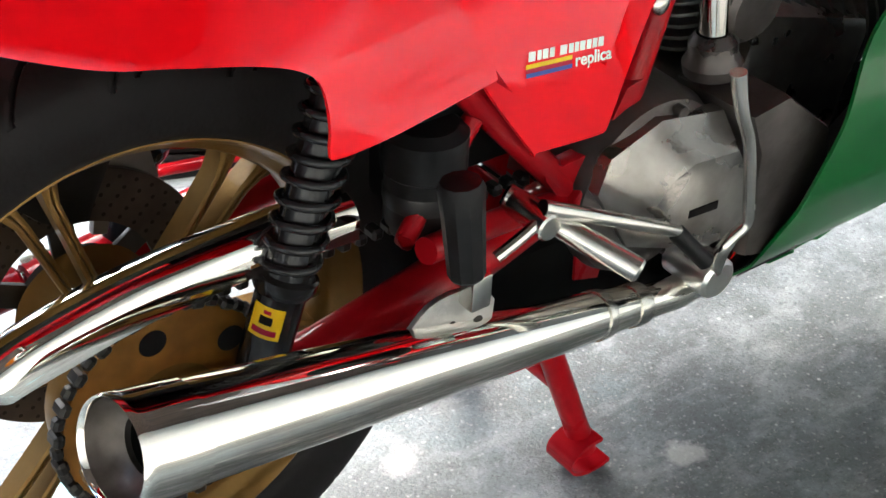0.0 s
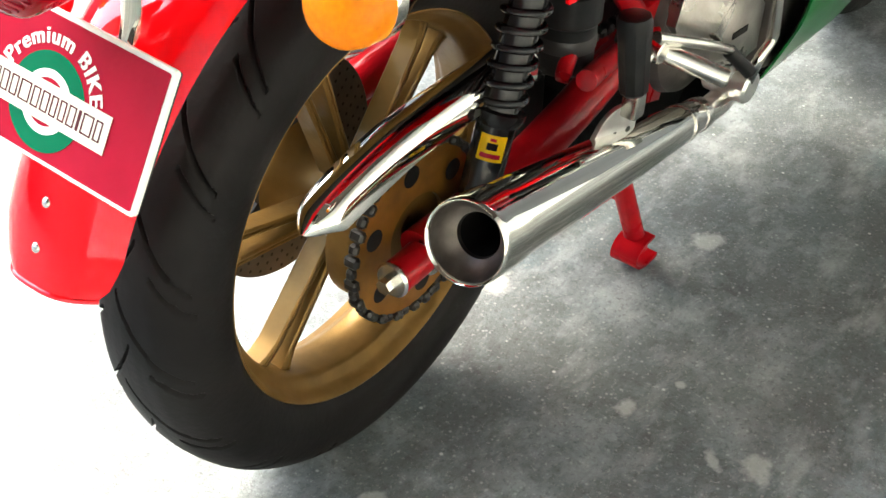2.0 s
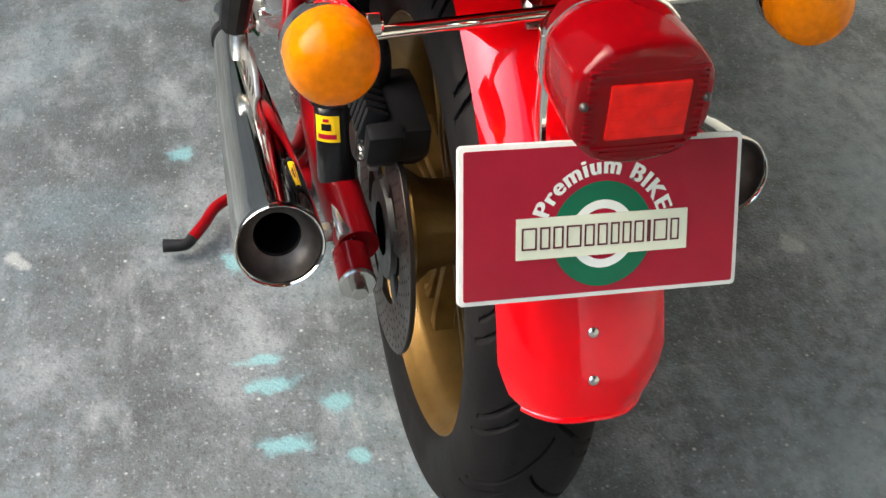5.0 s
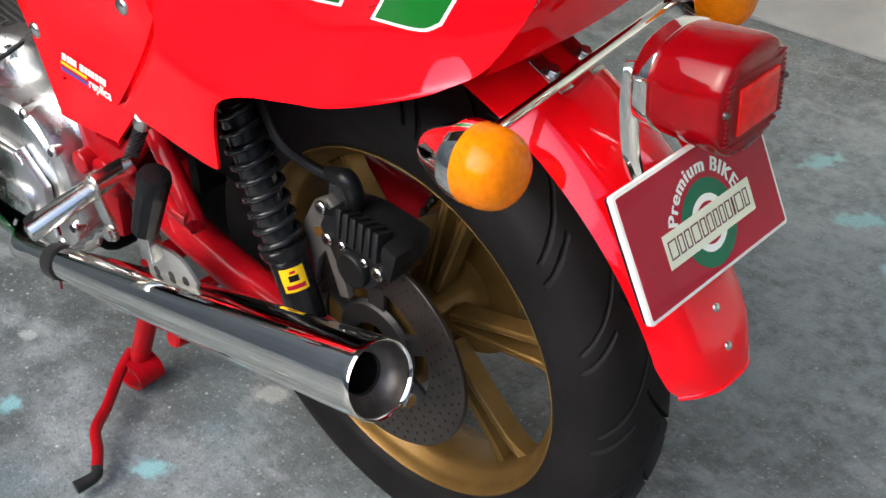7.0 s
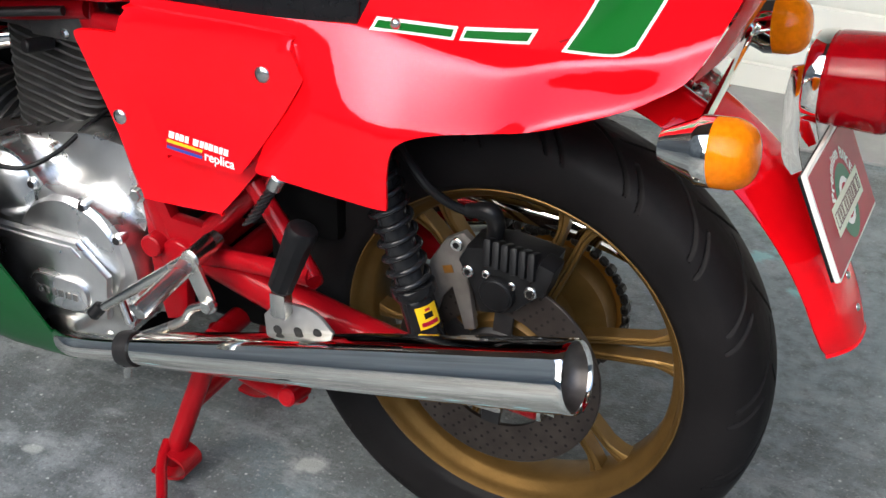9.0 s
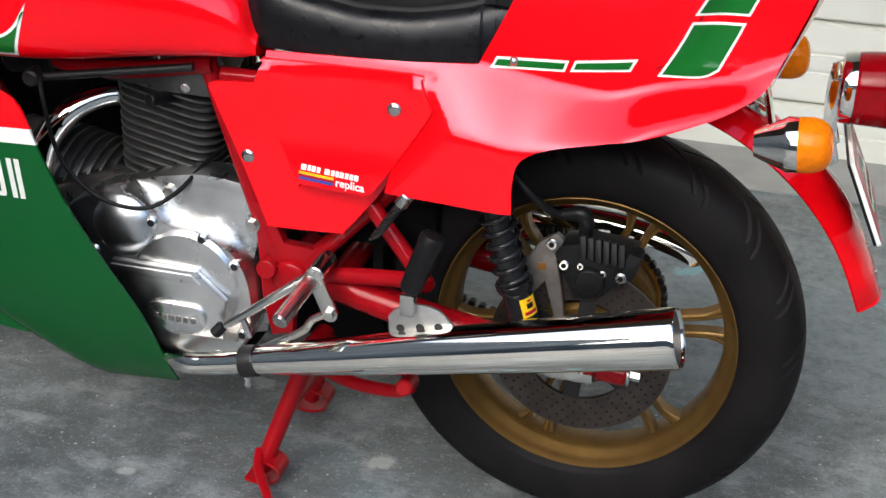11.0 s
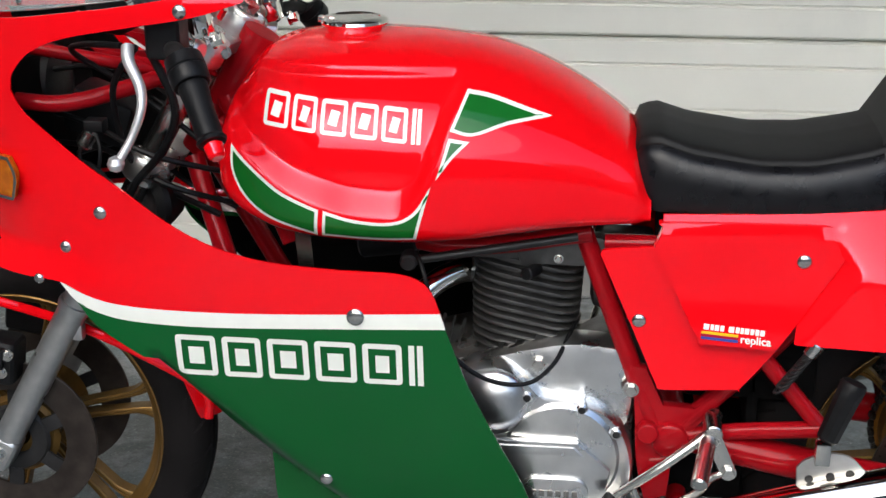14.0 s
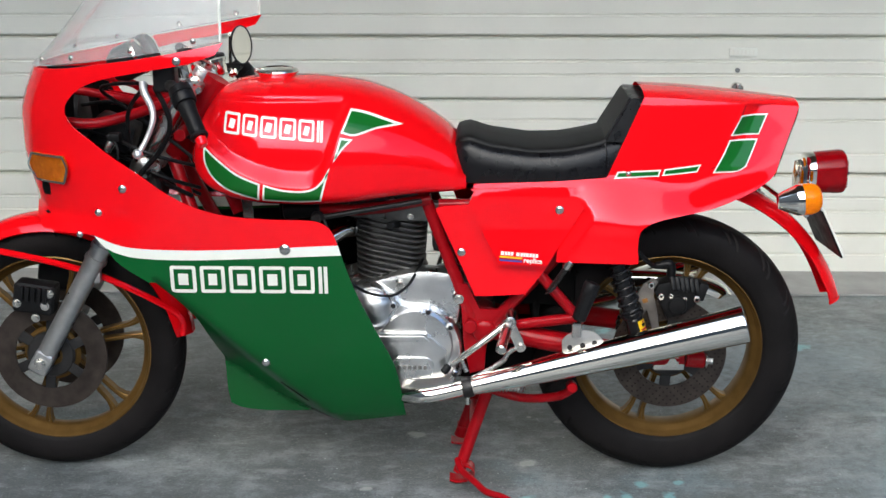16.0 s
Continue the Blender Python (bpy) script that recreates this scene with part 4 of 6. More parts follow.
def build_side_panels():
    base = [(-0.566, 0.705), (-0.556, 0.713), (-0.485, 0.720), (-0.47, 0.745), (-0.262, 0.752), (-0.25, 0.70), (-0.286, 0.597), (-0.352, 0.508), (-0.362, 0.503), (-0.465, 0.498), (-0.476, 0.503)]
    raised = [(-0.490, 0.722), (-0.478, 0.752), (-0.465, 0.757), (-0.262, 0.760), (-0.242, 0.752), (-0.228, 0.722), (-0.229, 0.702), (-0.30, 0.590), (-0.318, 0.577), (-0.41, 0.582), (-0.421, 0.588)]
    def flat_l(x, z):
        return 0.155 + 0.012 * smooth01((0.62 - z) / 0.2)
    for s in (-1, 1):
        inn = 0.0 if s < 0 else 0.015
        flat = lambda x, z: flat_l(x, z) - inn
        out = lambda x, z: cover_out(x, z) - inn
        if s > 0:
            base = [(x + 0.028 * smooth01((-0.4 - x) / 0.06), z - 0.008 * smooth01((0.6 - z) / 0.08)) for x, z in base]
        p = part("side_panel", sheet(base, flat, s, 0.006, 0.03), RED, bike, "glossy red triangular side panel")
        part("cover", sheet(raised, out, s, 0.02, 0.02), RED, p, "raised red cover")
        part("screw", dome((-0.278, s * out(-0.278, 0.71), 0.71), (0, s, 0), 0.011, 0.005), STEEL, p)
        part("screw", dome((-0.506, s * flat(-0.506, 0.604), 0.604), (0, s, 0), 0.011, 0.005), STEEL, p)
        badge(p, out, s)


def badge(parent, yfun, s):
    """Small side badge: a row of plain white bars, a colour stripe and one readable word."""
    x0, x1 = -0.414, -0.324
    lay = (lambda x: x) if s < 0 else (lambda x: x1 + x0 - x)
    bm = None
    x = 0.0
    for w in (0.010, 0.006, 0.008, 0.007, 0.0, 0.010, 0.007, 0.006, 0.008, 0.007, 0.007, 0.008):
        if w:
            a = lay(x0 + x)
            b = lay(x0 + x + w * 0.8)
            part("badge_bar", ribbon(None, [(a, 0.609 - 0.08 * x), (b, 0.609 - 0.08 * (x + w))], 0.0085, yfun, s, 0.0012), WHITE, parent, smooth=0)
            x += w
        else:
            x += 0.005
    for k, m in enumerate((YELLOW, PLATER, BLUE)):
        bm = ribbon(None, [(lay(x0 - 0.003), 0.6005 - 0.004 * k), (lay(x0 + 0.05), 0.5965 - 0.004 * k)], 0.004, yfun, s, 0.0012)
        part("badge_stripe", bm, m, parent, "thin coloured stripe", smooth=0)
    cu = bpy.data.curves.new("badge_word", "FONT")
    cu.body = "replica"
    cu.size = 0.0165
    cu.offset = 0.0004
    cu.align_x = "LEFT"
    ob = bpy.data.objects.new("tmp_word", cu)
    scene.collection.objects.link(ob)
    bpy.context.view_layer.update()
    me = bpy.data.meshes.new_from_object(ob.evaluated_get(bpy.context.evaluated_depsgraph_get()))
    bpy.data.objects.remove(ob)
    bm = bmesh.new()
    bm.from_mesh(me)
    bpy.data.meshes.remove(me)
    for v in bm.verts:
        u = v.co.x
        if s < 0:
            X = x0 + 0.053 + u
        else:
            X = x1 - 0.053 - u
        Z = 0.587 + v.co.y - 0.08 * u
        v.co = (X, s * (yfun(X, Z) + 0.0014), Z)
    part("badge_word", bm, WHITE, parent, "white word on the side cover", smooth=0)


build_side_panels()


# ---- exhausts ----
def build_exhausts():
    for s in (-1, 1):
        tip = V(0.154, -0.225, 0.452) if s < 0 else V(0.121, 0.248, 0.455)
        mid = V(-0.478, -0.207, 0.288) if s < 0 else V(-0.465, 0.188, 0.298)
        d = (tip - mid).normalized()
        Lm = (tip - mid).length
        m = aim(mid, tip)
        prof = [(0.0195, -0.02), (0.0215, 0.0), (0.0225, 0.02), (0.027, 0.10), (0.033, 0.25), (0.0385, 0.42), (0.0415, 0.55), (0.043, Lm - 0.06), (0.0436, Lm - 0.03), (0.0437, Lm - 0.012), (0.0441, Lm - 0.006),
                (0.0437, Lm - 0.001), (0.0425, Lm + 0.001), (0.0408, Lm), (0.0396, Lm - 0.005)]
        e = part("silencer", lathe(prof, m, 56), CHROME, bike, "long polished chrome megaphone silencer", smooth=60)
        part("silencer_funnel", lathe([(0.0397, Lm - 0.004), (0.0378, Lm - 0.012), (0.0345, Lm - 0.020), (0.0275, Lm - 0.0255), (0.0235, Lm - 0.0275), (0.0225, Lm - 0.10)], m, 48), CHROMEIN, e, "sooty inner funnel", smooth=60)
        part("silencer_bore", lathe([(0.0223, Lm - 0.032), (0.0223, Lm - 0.2), (0, Lm - 0.2)], m, 32), HOLE, e, "dark sooty bore")
        pipe = [mid + d * 0.01, mid - d * 0.08, mid - d * 0.13 + V(0, -s * 0.004, 0.004), V(-0.66, s * 0.150, 0.245), V(-0.74, s * 0.115, 0.24), V(-0.85, s * 0.08, 0.26)]
        part("exhaust_pipe", sweep(pipe, 0.0185, 20), CHROME, e, "chrome down pipe")
        a = mid - d * 0.012
        bm = lathe([(0.02, -0.012), (0.0245, -0.012), (0.0255, 0), (0.0245, 0.012), (0.02, 0.012)], aim(a, a + d), 28) if s < 0 else lathe([(0.02, -0.010), (0.0228, -0.010), (0.0236, 0), (0.0228, 0.010), (0.02, 0.010)], aim(a, a + d), 28)
        part("clamp", bm, DARKM if s < 0 else STEEL, e, "band clamp")
        if s < 0:
            part("clamp_bolt", rod(a + V(0, s * 0.012, -0.038), a + V(0, s * 0.012, -0.02), 0.006, seg=6), STEEL, e)
        else:
            b = a + d * 0.06
            part("clamp", lathe([(0.022, -0.006), (0.0258, -0.006), (0.0264, 0), (0.0262, 0.006), (0.022, 0.006)], aim(b, b + d), 28), STEEL, e, "thin band clamp")


build_exhausts()


# ---- frame, swingarm, shocks ----
def build_frame():
    bm = None
    for s in (-1, 1):
        y = s * 0.115
        bm = sweep([(-0.60, y * 0.8, 0.74), (-0.50, y, 0.48), (-0.46, y, 0.38)], 0.015, 12, bm=bm)
        bm = sweep([(-0.22, y, 0.66), (-0.30, y, 0.56), (-0.42, y, 0.43), (-0.46, y, 0.38)], 0.015, 12, bm=bm)
        q = 1.0 if s < 0 else 0.82
        bm = sweep([(-0.32, y * 1.2 * q, 0.545), (-0.235, y * 1.35 * q, 0.45), (-0.225, y * 1.4 * q, 0.44)], 0.013 if s < 0 else 0.010, 12, bm=bm)
        bm = sweep([(-0.46, y, 0.395), (-0.35, y * 1.15, 0.42), (-0.225, y * 1.4, 0.445)], 0.013, 12, bm=bm)
        bm = sweep([(-0.56, y, 0.71), (-0.3, y, 0.72), (0.1, y * 0.8, 0.78)], 0.013, 12, bm=bm)
        bm = sweep([(-1.15, y * 0.4, 0.86), (-0.85, y * 0.9, 0.70), (-0.58, y * 0.9, 0.72)], 0.014, 12, bm=bm)
        bm = sweep([(-1.20, y * 0.3, 0.80), (-1.12, y * 0.9, 0.60), (-1.05, y * 1.2, 0.45)], 0.016, 12, bm=bm)
    fr = part("frame", bm, DRED, bike, "dark red tubular steel frame", smooth=60)
    for s in (-1, 1):
        y = s * 0.118
        g = [(-0.515, 0.52), (-0.49, 0.515), (-0.462, 0.455), (-0.415, 0.452), (-0.39, 0.47), (-0.395, 0.44), (-0.44, 0.38), (-0.45, 0.30), (-0.485, 0.29), (-0.50, 0.36), (-0.505, 0.44)]
        bm = prism(g, 0.02, side_frame(0, y, 0, s), 0.003, n=3, corner=30)
        part("gusset", bm, DRED, fr, "red frame gusset plate")
        part("pivot_bolt", bolt((-0.512, s * 0.13, 0.48), (0, s, 0), 0.009, 0.008), STEEL, fr)
        part("pivot_bolt", rod((-0.485, s * 0.10, 0.415), (-0.485, s * 0.15, 0.415), 0.016, seg=20, bevel=0.002), DRED, fr)
    # swingarm
    bm = None
    for s in (-1, 1):
        bm = sweep([(-0.45, s * 0.10, 0.40), (-0.3, s * 0.12, 0.375), (-0.1, s * 0.13, 0.345), (0.03, s * 0.125, 0.334)], (0.024, 0.026, 0.026, 0.024), 16, bm=bm)
    bm = rod((-0.45, -0.14, 0.40), (-0.45, 0.14, 0.40), 0.028, bevel=0.003, bm=bm)
    bm = rod((-0.385, -0.1, 0.39), (-0.385, 0.1, 0.39), 0.02, bm=bm)
    sw = part("swingarm", bm, DRED, bike, "dark red tubular swingarm", smooth=60)
    for s in (-1, 1):
        part("axle_block", box((0.075, 0.024, 0.05), Matrix.Translation((-0.006, s * 0.135, 0.332)), 0.006), STEEL, sw, "alloy axle block")
        part("axle_nut", bolt((0.0, s * 0.148, 0.332), (0, s, 0), 0.013, 0.014), STEEL, sw)
        part("chain_adjuster", rod((0.034, s * 0.135, 0.334), (0.080, s * 0.135, 0.330), 0.0195, seg=24, bevel=0.003), DRED, sw, "red chain adjuster end cap")
        part("adjuster_plate", rod((0.080, s * 0.135, 0.330), (0.086, s * 0.135, 0.330), 0.0205, seg=24, bevel=0.002), STEEL, sw, "bare alloy end plate")
        part("adjuster_bolt", rod((0.086, s * 0.135, 0.330), (0.100, s * 0.135, 0.329), 0.009, seg=6), STEEL, sw)


build_frame()


def build_shocks():
    for s in (-1, 1):
        top, low = V(-0.158, s * 0.132, 0.639), V(-0.061, s * 0.130, 0.329)
        d = (low - top).normalized()
        m = aim(top, low)
        Ls = (low - top).length
        sh = part("shock_absorber", lathe([(0.0, 0), (0.012, 0), (0.012, 0.012), (0.0195, 0.02), (0.0205, 0.04), (0.0205, Ls - 0.13), (0.0225, Ls - 0.12), (0.0225, Ls - 0.03), (0.02, Ls - 0.015), (0.012, Ls), (0, Ls)], m, 28), GLOSSB, bike, "black rear shock absorber")
        pts = []
        turns = 9.0
        for k in range(int(turns * 20) + 1):
            a = 2 * math.pi * k / 20
            r = 0.0238
            pts.append(m @ V(r * math.cos(a), r * math.sin(a), 0.02 + (Ls - 0.145) * k / (turns * 20)))
        part("coil_spring", sweep(pts, 0.0044, 8, 1), GLOSSB, sh, "gloss black coil spring", smooth=60)
        part("spring_collar", lathe([(0.02, Ls - 0.132), (0.029, Ls - 0.130), (0.029, Ls - 0.122), (0.0255, Ls - 0.115), (0.02, Ls - 0.115)], m, 28), GLOSSB, sh)
        # sticker wrapped on the lower body
        out_dir = (m.to_3x3().inverted() @ Vector((0.84, s * 0.54, 0))).normalized()
        a0 = math.atan2(out_dir.y, out_dir.x)
        for rr, h0, h1, half, mt in ((0.0231, Ls - 0.106, Ls - 0.076, 0.66, YELLOW), (0.0233, Ls - 0.085, Ls - 0.0795, 0.5, PLATER), (0.0233, Ls - 0.097, Ls - 0.089, 0.26, HOLE), (0.02335, Ls - 0.1025, Ls - 0.099, 0.15, PLATER)):
            out = bmesh.new()
            rows = [[out.verts.new(m @ V(rr * math.cos(a0 + t), rr * math.sin(a0 + t), h)) for t in np.linspace(-half, half, 9)] for h in (h0, h1)]
            for i in range(8):
                out.faces.new((rows[0][i], rows[0][i + 1], rows[1][i + 1], rows[1][i]))
            part("sticker", out, mt, sh, "yellow maker's sticker" if mt is YELLOW else "", smooth=60)
        part("shock_eye", rod(low + V(0, -0.02, 0), low + V(0, 0.02, 0), 0.018, seg=20), DARKM, sh)


build_shocks()


# ---- rear mudguard, lamp, plate, signals ----
def arc_guard(c, r, a0, a1, half, drop, n=40, thick=0.003, tip=True):
    rings_o, rings_i = [], []
    for k, a in enumerate(np.linspace(radians(a0), radians(a1), n)):
        w = half
        if tip:
            w = half * min(1.0, 0.70 + 0.30 * math.sqrt(min(1.0, k / 3.0)))
        row_o, row_i = [], []
        for b in np.linspace(-1, 1, 17):
            dr = -drop * abs(b) ** 3.2
            for row, off in ((row_o, 0), (row_i, -thick)):
                rr = r + dr + off
                row.append(V(c.x + rr * math.cos(a), b * (w + off * (1 if abs(b) > 0.9 else 0)), c.z + rr * math.sin(a)))
        rings_o.append(row_o)
        rings_i.append(row_i)
    rings = [o + i[::-1] for o, i in zip(rings_o, rings_i)]
    return loft(rings)


def build_rear_end():
    mg = part("rear_mudguard", arc_guard(AX_R, 0.441, 16.5, 100, 0.074, 0.030), RED, bike, "glossy red rear mudguard", smooth=50)
    edge = []
    for b in np.linspace(-1, 1, 17):
        rr = 0.4395 - 0.030 * abs(b) ** 3.2
        edge.append((AX_R.x + rr * math.cos(radians(16.5)), b * 0.74 * 0.070, AX_R.z + rr * math.sin(radians(16.5))))
    part("guard_edge", sweep(edge, 0.0032, 10, 2), RED, mg, "rolled lower edge")
    for a in (26.7, 21.2):
        p = AX_R + V(0.4412 * math.cos(radians(a)), 0.0, 0.4412 * math.sin(radians(a)))
        part("screw", dome(p, (math.cos(radians(a)), 0, math.sin(radians(a))), 0.005, 0.003), STEEL, mg)
    # number plate
    top, low = V(0.344, 0, 0.690), V(0.398, 0, 0.576)
    up = (top - low).normalized()
    ctr = (top + low) / 2
    nrm = V(0, 1, 0).cross(up).normalized()
    if nrm.x < 0:
        nrm = -nrm
    m = Matrix.Translation(ctr) @ Matrix((V(0, 1, 0), up, nrm)).transposed().to_4x4() @ Matrix.Rotation(radians(3.0), 4, "Y") @ Matrix.Rotation(radians(-2.6), 4, "Z")
    W, H = 0.236, 0.126
    bm = prism(rrect_ring(-W / 2, W / 2, -H / 2, H / 2, 0.004), 0.006, m, 0.001)
    pl = part("number_plate", bm, WHITE, bike, "show plate with white rim and crimson field")
    part("plate_field", prism(rrect_ring(-W / 2 + 0.004, W / 2 - 0.004, -H / 2 + 0.004, H / 2 - 0.004, 0.002), 0.001, m @ Matrix.Translation((0, 0, 0.0033))), PLATER, pl, "crimson field", smooth=0)
    part("plate_back", prism(rrect_ring(-W / 2 + 0.002, W / 2 - 0.002, -H / 2 + 0.002, H / 2 - 0.002, 0.002), 0.004, m @ Matrix.Translation((0, 0, -0.0052))), BLACK, pl)
    cy = -0.012
    def ring_disc(r0, r1, mt, lift, name):
        bmr = lathe([(r0, lift), (r1, lift)], m @ Matrix.Translation((0, cy, 0)), 48) if r0 else lathe([(0, lift), (r1, lift)], m @ Matrix.Translation((0, cy, 0)), 48)
        part(name, bmr, mt, pl, smooth=0)
    ring_disc(0.0275, 0.0425, PLATEG, 0.0042, "plate_ring")
    ring_disc(0.0205, 0.0275, WHITE, 0.0043, "plate_ring")
    part("plate_band", prism([(-0.072, -0.0165), (0.072, -0.0165), (0.072, 0.0165), (-0.072, 0.0165)], 0.0006, m @ Matrix.Translation((0, cy, 0.0047))), CREAM, pl, "cream band", smooth=0)
    x = -0.0675
    for w in (0.0125, 0.0085, 0.0085, 0.0125, 0.0085, 0.0085, 0.0075, 0.0075, 0.0085, 0.003, 0.012, 0.0075):
        bm = None
        for yy in (-0.0082, 0.0082):
            bm = prism([(x, yy - 0.0007), (x + w, yy - 0.0007), (x + w, yy + 0.0007), (x, yy + 0.0007)], 0.0003, m @ Matrix.Translation((0, cy, 0.0052)), bm=bm)
        for xx in (x, x + w - 0.0014):
            bm = prism([(xx, -0.0075), (xx + 0.0014, -0.0075), (xx + 0.0014, 0.0075), (xx, 0.0075)], 0.0003, m @ Matrix.Translation((0, cy, 0.0052)), bm=bm)
        part("plate_block", bm, DCRIM, pl, "plain dark crimson block", smooth=0)
        x += w + 0.0025
    arc_text("Premium BIKE", m, 0.0485, cy, 0.0180, pl)
    # tail lamp: rounded eight-sided lens, flared to the rear
    corner = [(-0.053, -0.024), (-0.053, 0.024), (-0.034, 0.047), (0, 0.0545), (0.034, 0.047), (0.053, 0.024), (0.053, -0.024), (0.034, -0.047), (0, -0.0545), (-0.034, -0.047)]
    prof = []
    for i, b in enumerate(corner):
        a, c = Vector(corner[i - 1]), Vector(corner[(i + 1) % len(corner)])
        b = Vector(b)
        r = 0.011 if abs(b.x) > 0.001 else 0.016
        p, q = b + (a - b).normalized() * r, b + (c - b).normalized() * r
        for k in range(6):
            t = k / 5
            prof.append(p * (1 - t) ** 2 + b * 2 * t * (1 - t) + q * t * t)

    def lamp_ring(x, sc):
        cz = lerp(x, (0.32, 0.416), (0.7645, 0.7685))
        hz = lerp(x, (0.32, 0.400), (0.90, 1.0))
        return [V(x, q.x * sc, cz + q.y * sc * hz) for q in prof]

    lp = part("tail_lamp", loft([lamp_ring(x, sc) for x, sc in ((0.338, 0.92), (0.341, 0.985), (0.345, 1.0), (0.37, 1.0), (0.40, 1.0), (0.406, 0.992), (0.410, 0.972), (0.412, 0.945), (0.4145, 0.80), (0.416, 0.50))]), REDLENS, bike, "large red tail lamp lens", smooth=50)
    part("lamp_body", loft([lamp_ring(x, sc) for x, sc in ((0.318, 0.8), (0.32, 0.96), (0.323, 1.0), (0.336, 1.02), (0.339, 1.02), (0.340, 0.98))]), CHROME, lp, "chrome lamp housing", smooth=50)
    part("reflector", box((0.005, 0.060, 0.046), Matrix.Translation((0.4155, 0.002, 0.766)), 0.002), WINDOW, lp, "bright red lamp window")
    for k in range(13):
        z = 0.7395 + k * 0.0049
        for sy in (-1, 1):
            part("lens_rib", box((0.0036, 0.0125, 0.0026), Matrix.Translation((0.4133, sy * 0.0380, z)) @ Matrix.Rotation(sy * -0.10, 4, "Z"), 0.0008), LENSRIB, lp)
    for k in range(7):
        z = (0.7965 + 0.0048 * k) if k < 4 else (0.7345 - 0.0048 * (k - 4))
        hw = (0.040, 0.037, 0.031, 0.021, 0.036, 0.029, 0.019)[k]
        part("lens_rib", box((0.0044, 2 * hw, 0.0026), Matrix.Translation((0.4138 - 0.0008 * (k % 4), 0, z)), 0.0008), LENSRIB, lp)
    for k in range(4):
        part("window_bar", box((0.0016, 0.054, 0.0016), Matrix.Translation((0.4175, 0.002, 0.750 + 0.0105 * k)), 0.0005), WINDOW, lp)
    part("window_bar", box((0.0016, 0.0016, 0.042), Matrix.Translation((0.4175, 0.002, 0.766)), 0.0005), WINDOW, lp)
    for sy in (-1, 1):
        part("screw", dome((0.4135, sy * 0.0455, 0.772), (1, 0, 0), 0.0035, 0.005), DARKALLOY, lp)
        bm = prism([(0.306, 0.785), (0.320, 0.79), (0.323, 0.71), (0.333, 0.668), (0.322, 0.660), (0.308, 0.68), (0.302, 0.74)], 0.004, side_frame(0, sy * 0.04, 0, sy), 0.001, n=3)
        part("lamp_bracket", bm, CHROME, lp, "chrome bracket")
    # indicators and their rail
    rail = part("indicator_rail", rod((0.242, -0.172, 0.735), (0.207, 0.188, 0.731), 0.006, seg=14), CHROME, bike, "chrome rail across the mudguard")
    for s in (-1, 1):
        c = V(0.248, -0.199, 0.742) if s < 0 else V(0.206, 0.210, 0.733)
        d = V(0.97, s * 0.02, 0.10).normalized()
        m = aim(c, c + d)
        ind = part("rear_indicator", lathe([(0, -0.032), (0.017, -0.030), (0.022, -0.02), (0.034, 0.008), (0.0365, 0.012), (0.0365, 0.026), (0.034, 0.026)], m, 32), CHROME, bike, "chrome bullet indicator body")
        prof = [(0.035, 0.024)] + [(0.0362 + 0.0004 * (k % 2), 0.027 + 0.0022 * k) for k in range(9)] + [(0.0350, 0.0505), (0.0325, 0.057), (0.0275, 0.0632), (0.020, 0.0675), (0.010, 0.0695), (0, 0.070)]
        part("indicator_lens", lathe(prof, m, 32), AMBER, ind, "amber lens", smooth=60)
        part("indicator_dish", lathe([(0, 0.004), (0.02, 0.008), (0.033, 0.026)], m, 32), WHITE, ind, "pale reflector dish")
        part("indicator_bulb", lathe([(0, 0.02), (0.010, 0.02), (0.011, 0.04), (0, 0.052)], m, 16), WHITE, ind)
        part("rail_end", rod(c + V(0, -s * 0.045, 0.006), c + V(0, -s * 0.022, 0.005), 0.009, seg=14, bevel=0.002), CHROME, ind)
    for y in (-0.018, 0.030):
        a = math.atan2(0.735 - AX_R.z, 0.208)
        p = AX_R + V(0.443 * math.cos(a), y, 0.443 * math.sin(a))
        w = V(math.cos(a), 0, math.sin(a))
        tab = part("rail_tab", box((0.046, 0.019, 0.003), aim(p, p + w) @ Matrix.Translation((0, 0, 0.001)) @ Matrix.Rotation(math.pi / 2 if abs((aim(p, p + w) @ V(1, 0, 0) - p).y) > 0.5 else 0, 4, "Z"), 0.001), STEEL, rail, "flat metal rail tab")
        part("washer", rod(p + w * 0.0026, p + w * 0.0045, 0.0105, seg=20), STEEL, tab)
        part("tab_bolt", bolt(p + w * 0.0045, w, 0.007, 0.006), STEEL, tab)


def arc_text(word, m, radius, cy, size, parent):
    cu = bpy.data.curves.new("plate_word", "FONT")
    cu.body = word
    cu.size = size
    cu.offset = 0.0002
    cu.space_character = 1.16
    cu.align_x = "CENTER"
    ob = bpy.data.objects.new("tmp_word", cu)
    scene.collection.objects.link(ob)
    bpy.context.view_layer.update()
    me = bpy.data.meshes.new_from_object(ob.evaluated_get(bpy.context.evaluated_depsgraph_get()))
    bpy.data.objects.remove(ob)
    bm = bmesh.new()
    bm.from_mesh(me)
    bpy.data.meshes.remove(me)
    bmesh.ops.triangulate(bm, faces=bm.faces)
    bold = bmesh.new()
    for k, dx in enumerate((-0.0006, 0.0, 0.0006)):
        layer = bm.copy()
        for v in layer.verts:
            a = (v.co.x + dx) / radius
            r = radius + v.co.y * 1.08
            v.co = m @ V(r * math.sin(a), cy + r * math.cos(a), 0.0044 + 0.00006 * k)
        merge(bold, layer)
    bm.free()
    bm = bold
    part("plate_word", bm, WHITE, parent, "white words in an arc", smooth=0)


build_rear_end()


